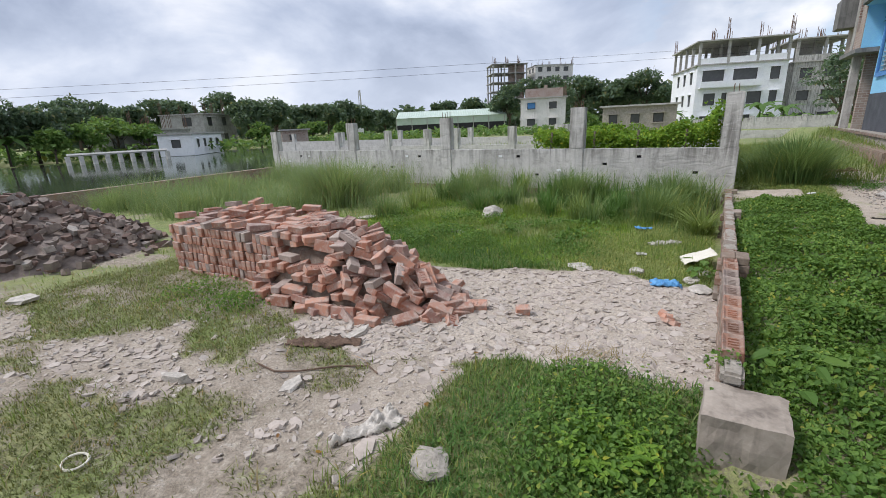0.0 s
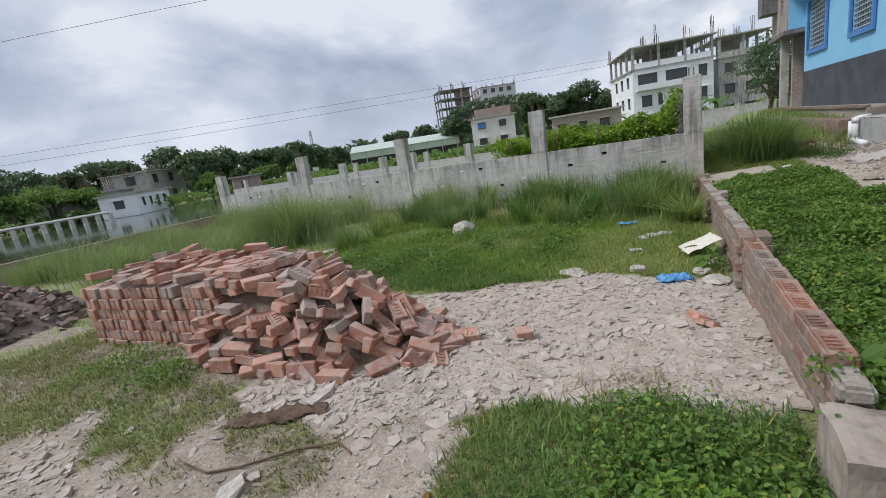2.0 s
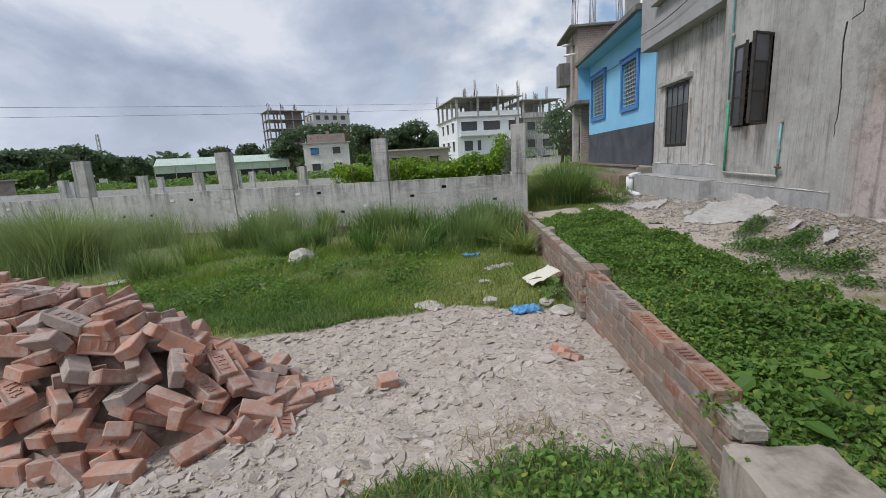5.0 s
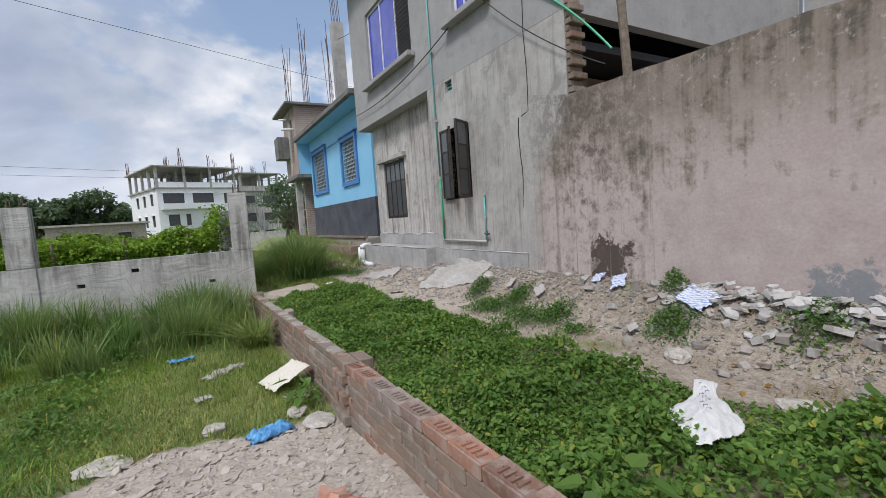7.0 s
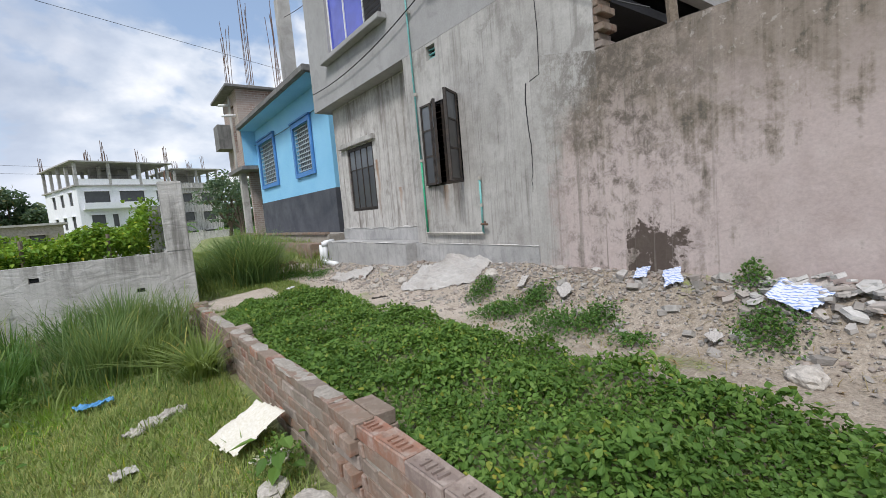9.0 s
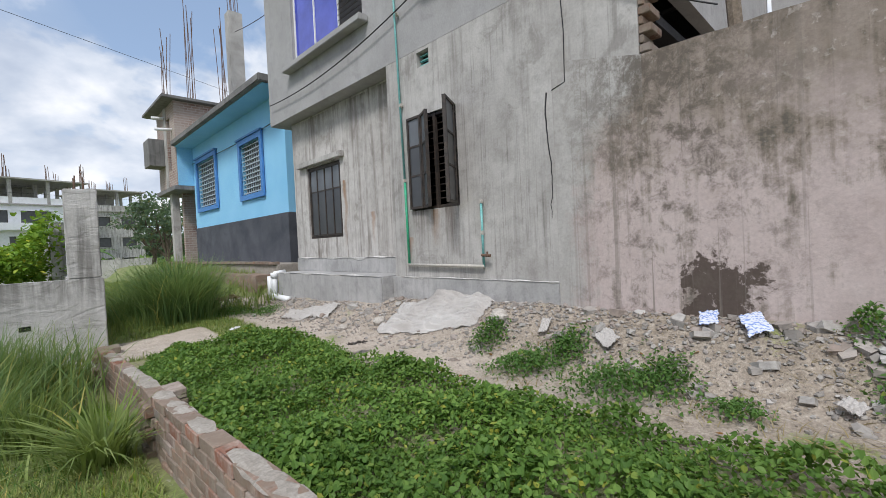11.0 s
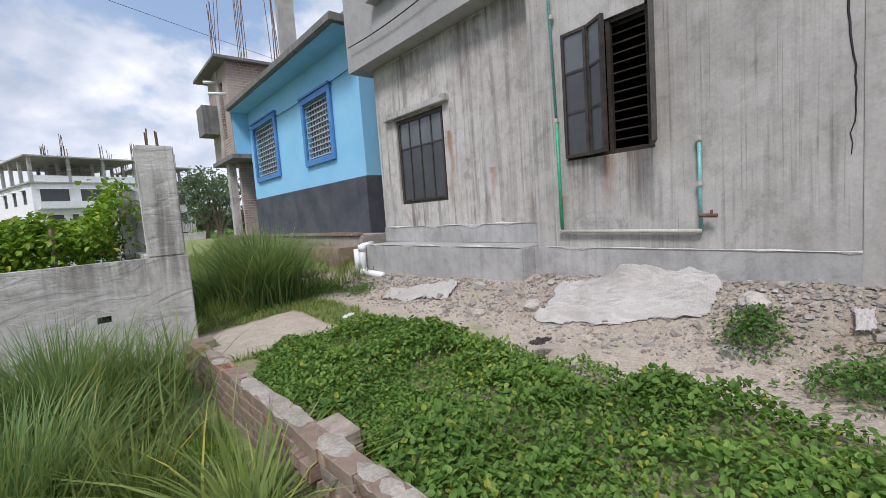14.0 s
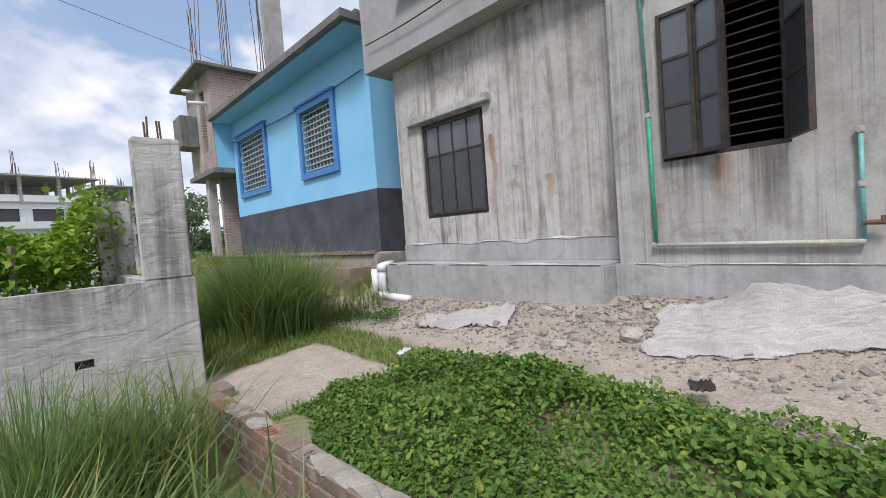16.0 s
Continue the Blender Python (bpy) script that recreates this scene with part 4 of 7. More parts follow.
def blue_house():
    h = thing("blue_house", "single-storey sky-blue painted house with dark dado and flat roof", "house")
    wa, wb = (14.1, 15.45, 2.85, 4.2), (17.55, 19.35, 2.85, 4.35)
    y0, y1 = 12.78, 19.92
    wall_with_holes("wall", M_BLUE, h, "x", BX, 0.15, y0, y1, 2.22, 5.05, [wa, wb])
    boxes("dado", M_DADO, h, (BX - 0.02, BX + 0.15, y0, y1, 0.6, 2.216))
    boxes("end_wall", M_BLUE, h, (BX + 0.151, 9.5, y0, y0 + 0.15, 2.22, 5.05))
    boxes("end_dado", M_DADO, h, (BX + 0.151, 9.5, y0, y0 + 0.15, 0.6, 2.216))
    boxes("far_wall", M_BLUE, h, (BX + 0.151, 9.5, y1 - 0.15, y1, 0.6, 5.05))
    boxes("rear_wall", M_BLUE, h, (9.51, 9.66, y0, y1, 0.6, 5.05))
    boxes("roof", M_SLAB, h, (3.35, 10.2, y0 - 0.25, 19.935, 5.0, 5.17), bevel=0.02)
    boxes("soffit", M_BLUE, h, (3.46, BX - 0.002, y0 - 0.18, 19.92, 4.975, 4.996))
    boxes("parapet", M_SLAB, h, (3.75, 3.87, y0 - 0.1, 19.9, 5.174, 5.33), bevel=0.02)
    grille_window(h, BX, *wa)
    grille_window(h, BX, *wb)
    # projecting bay with an open porch below
    boxes("bay", M_BLUE, h, (3.52, 6.0, 19.925, 19.938, 3.7, 5.05))
    boxes("bay_slab", M_SLAB, h, (3.4, 6.0, 19.925, 22.5, 3.56, 3.695))
    boxes("porch_pillar", M_HOUSE, h, (3.62, 3.85, 21.3, 21.6, 0.7, 3.555))
    boxes("porch_back", M_BRICKF, h, (3.9, 6.0, 21.0, 21.2, 0.7, 3.555), label="bare red brick wall")
    pipe = bmesh.new()
    tube(pipe, [(3.0, 20.3, 5.6), (3.6, 20.3, 5.65)], 0.05, 8)
    part("spout", pipe, M_PVC, h, "white plastic spout", True)
    pipe = bmesh.new()
    tube(pipe, [(3.1, 21.2, 6.2), (3.6, 21.2, 6.25)], 0.05, 8)
    part("spout", pipe, M_PVC, h, "white plastic spout", True)
    terrace = thing("terrace", "worn brick and cement terrace steps before the blue house", "steps", "structure")
    boxes("upper_step", M_MORTAR, terrace, (3.35, BX - 0.022, 12.0, 21.5, 0.3, 1.06), bevel=0.02)
    boxes("lower_step", M_BRICKW, terrace, (2.95, 3.349, 12.2, 20.5, 0.3, 0.86), bevel=0.02)
    for i in range(60):
        boxes("brick", M_BRICKW, terrace, (3.3, 3.42, 12.1 + i * 0.15, 12.24 + i * 0.15, 1.062, 1.062 + 0.06 * random.uniform(0.7, 1)))


def brick_storey():
    h = thing("brick_house", "unfinished red brick stair tower with concrete slab and tall rebars", "house")
    wall_with_holes("front_wall", M_BRICKF, h, "x", 3.5, 0.2, 19.94, 22.4, 3.7, 6.56, [(20.55, 20.95, 4.3, 6.1)])
    boxes("side_wall", M_BRICKF, h, (3.701, 5.6, 19.94, 20.14, 5.18, 6.56))
    # near-black sheet paints the shade behind the wall's opening
    boxes("tower_shade", M_SHADEBLACK, h, (4.3, 4.36, 20.15, 22.2, 3.7, 6.5))
    boxes("back_wall", M_BRICKF, h, (3.701, 5.6, 22.2, 22.4, 3.7, 6.56))
    boxes("roof", M_SLAB, h, (3.12, 5.9, 19.7, 22.8, 6.564, 6.66), bevel=0.01)
    boxes("corner_post", M_CONCRETE, h, (3.47, 3.499, 21.0, 21.3, 3.7, 6.56), label="bare concrete post")
    boxes("balcony_box", M_SLAB, h, (3.0, 3.499, 21.35, 22.2, 4.55, 5.5), label="raw concrete box projecting from the wall")
    boxes("tall_column", M_CONCRETE, h, (5.7, 6.2, 20.6, 21.05, 0.5, 10.6), label="bare concrete column")
    rebars(h, 5.95, 20.82, 10.6, 0.14, 2.2, 6, 0.014)
    for cx, cy, hh in ((3.75, 21.9, 2.7), (4.2, 20.4, 3.7), (5.3, 20.4, 3.4)):
        boxes("stub_column", M_CONCRETE, h, (cx - 0.13, cx + 0.13, cy - 0.13, cy + 0.13, 6.664, 6.85))
        rebars(h, cx, cy, 6.85, 0.1, hh, 6, 0.012)


blue_house()
brick_storey()


# ---- distance: buildings, sheds, wires ----
def far_block(name, label, x, y, rot, w, d, z0, floors, fh, mat, front, side, open_top=0, bars=0, win_h=1.3, sill=0.9):
    """A block whose front is local y = 0 and whose left side is local x = 0; front and side: window spans (start, end) along each face, one list a storey or one for all."""
    b = thing(name, label, "building", at=(x, y, z0))
    b.rotation_euler = (0, 0, radians(rot))
    rows = lambda spec, i: spec[i % len(spec)] if spec and isinstance(spec[0], list) else spec
    fh_, hs = [], []
    for i in range(floors):
        z = i * fh
        fh_ += [(u, v, z + sill, z + sill + win_h) for u, v in rows(front, i)]
        hs += [(u, v, z + sill, z + sill + win_h) for u, v in rows(side, i)]
    top = floors * fh
    wall_with_holes("front_wall", mat, b, "y", 0, 0.2, 0, w, 0, top, fh_)
    wall_with_holes("side_wall", mat, b, "x", 0, 0.2, 0.2, d, 0, top, hs)
    boxes("rear_wall", mat, b, (0.2, w, d - 0.2, d, 0, top), (w - 0.2, w, 0.2, d - 0.2, 0, top))
    for u, v, a, c in fh_:
        wd = part("window", bm_yframe(0.06, u, v, a, c, 0.06), M_IRON, b)
        boxes("pane", M_GLASS, wd, (u + 0.06, v - 0.06, 0.09, 0.10, a + 0.06, c - 0.06))
        boxes("window_sill", mat, b, (u - 0.1, v + 0.1, -0.12, -0.002, a - 0.08, a - 0.002))
        boxes("hood", mat, b, (u - 0.15, v + 0.15, -0.3, -0.002, c + 0.004, c + 0.09))
    for u, v, a, c in hs:
        wd = part("window", bm_frame(0.06, u, v, a, c, 0.06), M_IRON, b)
        boxes("pane", M_GLASS, wd, (0.09, 0.10, u + 0.06, v - 0.06, a + 0.06, c - 0.06))
        boxes("hood", mat, b, (-0.3, -0.002, u - 0.15, v + 0.15, c + 0.004, c + 0.09))
    boxes("slab", M_CONCRETE, b, (-0.3, w + 0.3, -0.3, d + 0.1, top + 0.004, top + 0.16))
    for i in range(open_top):
        z = top + 0.164 + i * fh
        nx, ny = max(2, round(w / 3.2)), max(2, round(d / 3.5))
        for a in range(nx + 1):
            for c in range(ny + 1):
                px, py = 0.15 + (w - 0.3) * a / nx, 0.15 + (d - 0.3) * c / ny
                boxes("column", M_CONCRETE, b, (px - 0.16, px + 0.16, py - 0.16, py + 0.16, z, z + fh - 0.17))
        boxes("slab", M_CONCRETE, b, (-0.4, w + 0.4, -0.4, d + 0.2, z + fh - 0.166, z + fh - 0.006))
        boxes("parapet", mat, b, (0, w, 0.0, 0.12, z, z + 0.75))
        boxes("core_wall", M_CEMENT, b, (w * 0.35, w * 0.8, d * 0.6, d * 0.6 + 0.2, z, z + fh - 0.17))
    zt = top + 0.16 + open_top * fh
    rnd = random.Random(int(abs(x) * 7 + abs(y)))
    for i in range(bars):
        bx, by = rnd.choice((0.2, w * 0.33, w * 0.66, w - 0.2)), rnd.choice((0.2, d * 0.5, d - 0.3))
        rebars(b, bx + rnd.uniform(-0.3, 0.3), by, zt - 0.02, 0.12, rnd.uniform(1.0, 2.6), 3, 0.035)
    return b


def bm_yframe(y, x0, x1, z0, z1, f):
    bm = bmesh.new()
    box(bm, x0, x0 + f, y, y + 0.05, z0, z1)
    box(bm, x1 - f, x1, y, y + 0.05, z0, z1)
    box(bm, x0 + f, x1 - f, y, y + 0.05, z0, z0 + f)
    box(bm, x0 + f, x1 - f, y, y + 0.05, z1 - f, z1)
    return bm


white = far_block("white_building", "white multi-storey building with an unfinished open top floor", -4.2, 71.0, 18, 10.6, 13.5, -1.0, 3, 2.95, M_WHITE,
                  [[(0.9, 2.2), (3.3, 3.9), (5.2, 7.0), (8.4, 9.5)], [(1.1, 2.5), (3.3, 3.9), (6.3, 8.0), (8.9, 9.8)], [(0.7, 3.3), (4.4, 7.2), (8.7, 9.8)]],
                  [(2.0, 3.2), (5.5, 6.7), (9.0, 10.2)], 1, 16, 1.55, 0.75)
boxes("balcony_rail", M_WHITE, white, (0.3, 7.6, -1.0, -0.88, 6.0, 6.75), (0.3, 7.6, -0.88, -0.001, 5.9, 5.99))
far_block("grey_building", "pale grey unfinished building with open top floor", 7.0, 80.0, 14, 6.5, 10, -1, 3, 2.95, M_GREY, [(0.8, 2.2), (3.6, 5.4)], [(2, 3.4)], 1, 10)
far_block("brick_tower", "tall half-built brick and concrete block", -61.0, 160.0, 38, 14, 12, -1, 7, 3.1, M_OFFWHITE, [(1.0, 2.6), (4.2, 5.8), (7.4, 9.0), (10.5, 12.3)], [(2, 4), (6, 8)], 0, 18, 1.5)
skel = thing("concrete_frame", "bare concrete building frame of columns and floor slabs", "building", at=(-73.5, 150.5, 0))
skel.rotation_euler = (0, 0, radians(38))
for lev in range(7):
    boxes("slab", M_CONCRETE, skel, (-0.3, 13.0, -0.3, 11.0, lev * 3.1 + 2.9, lev * 3.1 + 3.1))
    for a in range(4):
        for c in range(3):
            boxes("column", M_CONCRETE, skel, (a * 4.1, a * 4.1 + 0.45, c * 5.0, c * 5.0 + 0.45, lev * 3.1, lev * 3.1 + 2.896))
for a in range(9):
    rebars(skel, a * 1.5 + 0.3, (a % 3) * 4.5, 21.7, 0.15, 2.4, 3, 0.06)
boxes("partition", M_BRICKF, skel, (6.5, 12.5, 3.0, 3.2, 0, 21.4))
house = far_block("white_house", "white two-storey house on posts with a bare brick roof room", -26.7, 63.6, 19, 6.6, 7.0, 0.2, 2, 2.35, M_OFFWHITE, [(1.0, 2.2), (4.2, 5.3)], [(2, 3.2)], 0, 6, 1.0, 0.8)
boxes("stilt", M_CONCRETE, house, (0.1, 0.4, 0.1, 0.4, -1.8, -0.004))
boxes("stilt", M_CONCRETE, house, (3.2, 3.5, 0.1, 0.4, -1.8, -0.004))
boxes("stilt", M_CONCRETE, house, (6.2, 6.5, 0.1, 0.4, -1.8, -0.004))
boxes("roof_room", M_BRICKF, house, (0.6, 6.2, 2.0, 2.2, 4.87, 6.2), (3.4, 3.9, 1.2, 1.4, 4.87, 6.6))
boxes("blue_cloth", M_BLUEDARK, house, (1.05, 2.15, -0.05, -0.04, 3.3, 4.1), label="blue cloth hung at the window")
far_block("brick_cottage", "low drab unpainted house with dark window openings", -10.6, 45.9, 9, 6.6, 5, 0.1, 1, 2.6, M_MORTAR, [(0.6, 1.4), (2.6, 3.4), (4.6, 5.5)], [(1.5, 2.5)], 0, 0, 0.85, 1.05)
pond_house = far_block("pond_house", "white single-storey house at the water's edge", -51.0, 26.5, 128, 8.6, 3.7, -0.35, 1, 2.35, M_WHITE, [(1.2, 1.9), (3.0, 3.7), (4.8, 5.5), (6.6, 7.3)], [(1.3, 2.3)], 0, 0, 0.9, 0.9)
pond_house.location = (-51.0, 26.5, -0.35)
far_block("grey_house_far", "unfinished grey house with rooftop columns", -60.0, 25.0, 118, 10, 7, -0.3, 1, 3.0, M_CONCRETE, [(1, 2.2), (5, 6.2)], [(2, 3.5)], 0, 8)
far_block("grey_house_far", "unfinished grey house with rooftop columns", -68.0, 38.0, 118, 9, 7, -0.3, 2, 2.6, M_CONCRETE, [(1, 2.2), (5, 6.2)], [(2, 3.5)], 0, 8)
far_block("white_hut", "small white house far off among trees", -85.0, 83.5, 45, 6, 5, 0, 2, 2.5, M_WHITE, [(1, 2), (3.5, 4.5)], [(1.5, 2.5)], 0, 0)
far_block("brick_hut", "small bare brick hut on posts by the pond", -47.5, 36.0, 55, 3.2, 3, 0.2, 1, 1.7, M_BRICKF, [(0.9, 1.7)], [], 0, 0, 0.7, 0.5)


def green_shed():
    s = thing("green_shed", "long green corrugated metal shed with a low open side", "shed", at=(-58.5, 73.5, -0.3))
    s.rotation_euler = (0, 0, radians(31))
    bm = bmesh.new()
    v = [bm.verts.new(c) for c in ((0, 0, 0), (0, 10, 0), (0, 10, 3.6), (0, 5, 4.9), (0, 0, 3.6), (23, 0, 0), (23, 10, 0), (23, 10, 3.6), (23, 5, 4.9), (23, 0, 3.6))]
    for f in ((0, 1, 2, 3, 4), (5, 9, 8, 7, 6), (1, 6, 7, 2), (0, 5, 6, 1)):
        bm.faces.new([v[i] for i in f])
    part("wall", bm, M_GREENROOF, s)
    # the open side is closed by a near-black panel painted as its shade
    boxes("front", M_SHADEBLACK, s, (0.1, 22.9, 0.1, 0.2, 0, 2.2), label="near-black panel standing for shade in the open side")
    boxes("upper_front", M_GREENROOF, s, (0, 23, -0.02, 0.08, 2.2, 3.6))
    for i in range(46):
        bm = bmesh.new()
        x = i * 0.5
        for a, b, c, d in ((-0.4, 3.55, 5, 4.95), (5, 4.95, 10.4, 3.55)):
            q = [bm.verts.new(p) for p in ((x, a, b), (x + 0.25, a, b + 0.05), (x + 0.5, a, b), (x + 0.5, c, d), (x + 0.25, c, d + 0.05), (x, c, d))]
            bm.faces.new((q[0], q[1], q[4], q[5]))
            bm.faces.new((q[1], q[2], q[3], q[4]))
        part("roof_sheet", bm, M_GREENROOF, s)
    for i in range(8):
        boxes("post", M_CONCRETE, s, (i * 3.2, i * 3.2 + 0.15, -0.4, -0.25, 0, 3.4))


green_shed()


def jetty():
    j = thing("jetty", "row of concrete posts carrying a beam over the pond", "jetty")
    a, b = Vector((-51.6, 15.0, 0)), Vector((-48.7, 22.5, 0))
    for i in range(9):
        p = a.lerp(b, i / 8)
        boxes("post", M_GREY, j, (p.x - 0.16, p.x + 0.16, p.y - 0.16, p.y + 0.16, -1.2, 0.44))
    bm = bmesh.new()
    tube(bm, [a + Vector((0, 0, 0.55)), b + Vector((0, 0, 0.55))], 0.14, 4)
    part("beam", bm, M_GREY, j)
    boxes("bank_wall", M_BRICKW, j, (-56, -49, 8.0, 8.3, -0.9, 0.6))


jetty()


def wires():
    def cable(name, label, a, b, sag, r):
        a, b = Vector(a), Vector(b)
        bm = bmesh.new()
        n = 24
        tube(bm, [a.lerp(b, i / n) - Vector((0, 0, sag * 4 * (i / n) * (1 - i / n))) for i in range(n + 1)], r, 5)
        tagged(part(name, bm, M_WIRE), label, "cable")

    for dz in (0.0, 0.75):
        cable("power_line", "thin black overhead power line", (-80, -8, 5.4 + dz), (14, 79, 9.4 + dz), 0.6, 0.013)
    cable("power_line", "thin black overhead power line", (-72.6, -6.2, 10.3), (25.1, 42.3, 12.9), 0.0, 0.012)
    cable("service_cable", "black service cable strung to the roof column", (5.95, 20.8, 9.9), (4.6, 11.8, 7.5), 0.15, 0.012)
    cable("house_cable", "black cable hanging along the house front", (3.22, 11.7, 4.2), (3.22, 6.3, 4.75), 0.24, 0.009)
    cable("house_cable", "black cable hanging along the house front", (3.2, 6.3, 4.75), (3.25, 4.1, 3.0), 0.12, 0.007)
    cable("garden_hose", "green plastic hose hung from the window", (3.2, 6.4, 4.75), (3.3, 4.05, 3.15), -0.35, 0.014)
    bpy.data.objects["garden_hose"].data.materials[0] = M_PIPEG
    cable("wall_cable", "black cable pinned along the blue wall", (3.96, 20.5, 4.48), (3.96, 12.9, 4.38), 0.10, 0.010)
    bm = bmesh.new()
    tube(bm, [(3.55, 4.02, 0.7), (3.55, 4.05, 2.9), (3.53, 4.1, 3.83)], 0.055, 8, 0.045)
    tagged(part("prop_pole", bm, M_WOOD), "crooked wooden prop under the upper floor", "pole")
    m = thing("radio_mast", "thin lattice radio mast far away", "mast", at=(-202, 220, 0))
    for dx, dy in ((-0.9, -0.9), (0.9, -0.9), (0, 0.9)):
        bm = bmesh.new()
        tube(bm, [(dx, dy, 0), (dx * 0.6, dy * 0.6, 25)], 0.2, 5)
        part("leg", bm, M_CONCRETE, m)
    for i in range(10):
        bm = bmesh.new()
        tube(bm, [(-0.9, -0.9, i * 2.5), (0.9, -0.9, i * 2.5 + 2.5)], 0.12, 4)
        part("brace", bm, M_CONCRETE, m)


wires()


# ---- plants ----
rng = np.random.default_rng(11)


def leaves_mesh(name, pts, size, flat, material, parent=None, kind="", label="", category="", long=1.0, heading=None):
    """A folded, pointed oval leaf at every point; flat: 1 lies level, 0 any way round."""
    n = len(pts)
    pts = np.asarray(pts, float)
    yaw = rng.uniform(0, 2 * np.pi, n) if heading is None else heading
    tilt = rng.normal(0.25, 0.55 * (1.25 - flat), n) + (1 - flat) * rng.uniform(-1.2, 1.2, n)
    fwd = np.stack([np.cos(yaw) * np.cos(tilt), np.sin(yaw) * np.cos(tilt), -np.sin(tilt)], 1)
    side = np.stack([-np.sin(yaw), np.cos(yaw), rng.normal(0, 0.35 * (1.3 - flat), n)], 1)
    side /= np.linalg.norm(side, axis=1)[:, None]
    nor = np.cross(fwd, side)
    s = (np.asarray(size) * rng.uniform(0.55, 1.25, n))[:, None]
    base = pts
    at = lambda along, across, up: base + fwd * s * along * long + side * s * across + nor * s * up
    v = np.stack([base, at(0.22, 0.38, 0.10), at(0.60, 0.33, 0.07), at(1.08, 0, -0.06), at(0.60, -0.33, 0.07), at(0.22, -0.38, 0.10)], 1).reshape(-1, 3)
    i = np.arange(n) * 6
    f = np.concatenate([np.stack([i, i + 1, i + 2, i + 3], 1), np.stack([i, i + 3, i + 4, i + 5], 1)])
    return raw_mesh(name, v.tolist(), f.tolist(), material, parent, kind, label, category)


def blades_mesh(name, pts, height, width, lean, material, parent=None, kind="", label="", category="", azimuth=None):
    """A bending, tapering blade of three lengths at every point."""
    n = len(pts)
    pts = np.asarray(pts, float)
    yaw = rng.uniform(0, 2 * np.pi, n) if azimuth is None else azimuth + rng.normal(0, 0.5, n)
    h = np.asarray(height) * rng.uniform(0.5, 1.15, n)
    ln = np.abs(rng.normal(lean, lean * 0.5, n))
    out = np.stack([np.cos(yaw), np.sin(yaw), np.zeros(n)], 1)
    side = np.stack([-np.sin(yaw), np.cos(yaw), np.zeros(n)], 1) * (np.asarray(width) * rng.uniform(0.6, 1.3, n))[:, None]
    levels = []
    for q, wq in ((0, 1.0), (0.4, 0.85), (0.75, 0.55), (1.0, 0.0)):
        z = h * (q - 0.30 * np.minimum(ln, 1.6) * q * q)
        c = pts + out * (h * ln * q ** 1.9)[:, None] + np.stack([np.zeros(n), np.zeros(n), z], 1)
        levels += [c - side * wq, c + side * wq] if wq else [c]
    v = np.stack(levels, 1).reshape(-1, 3)
    i = np.arange(n) * 7
    quads = np.concatenate([np.stack([i, i + 1, i + 3, i + 2], 1), np.stack([i + 2, i + 3, i + 5, i + 4], 1)]).tolist()
    tris = np.stack([i + 4, i + 5, i + 6], 1).tolist()
    return raw_mesh(name, v.tolist(), quads + tris, material, parent, kind, label, category)


def scatter(n, x0, x1, y0, y1, keep):
    """Random ground points kept with the chance that keep(x, y) gives, thinning out at the open west and south edges of the lot."""
    edge = lambda x, y: 1.0 if x0 > -1 else smooth_step(0.0, 0.5, min(x - x0, (y - y0) * 1.4) + 0.4 * noise.noise((x * 1.7, y * 1.7, 40)))
    out = []
    for x, y, r in zip(rng.uniform(x0, x1, n), rng.uniform(y0, y1, n), rng.uniform(0, 1, n)):
        if r < keep(x, y) * edge(x, y):
            out.append((x, y, ground_z(x, y)))
    return np.array(out)


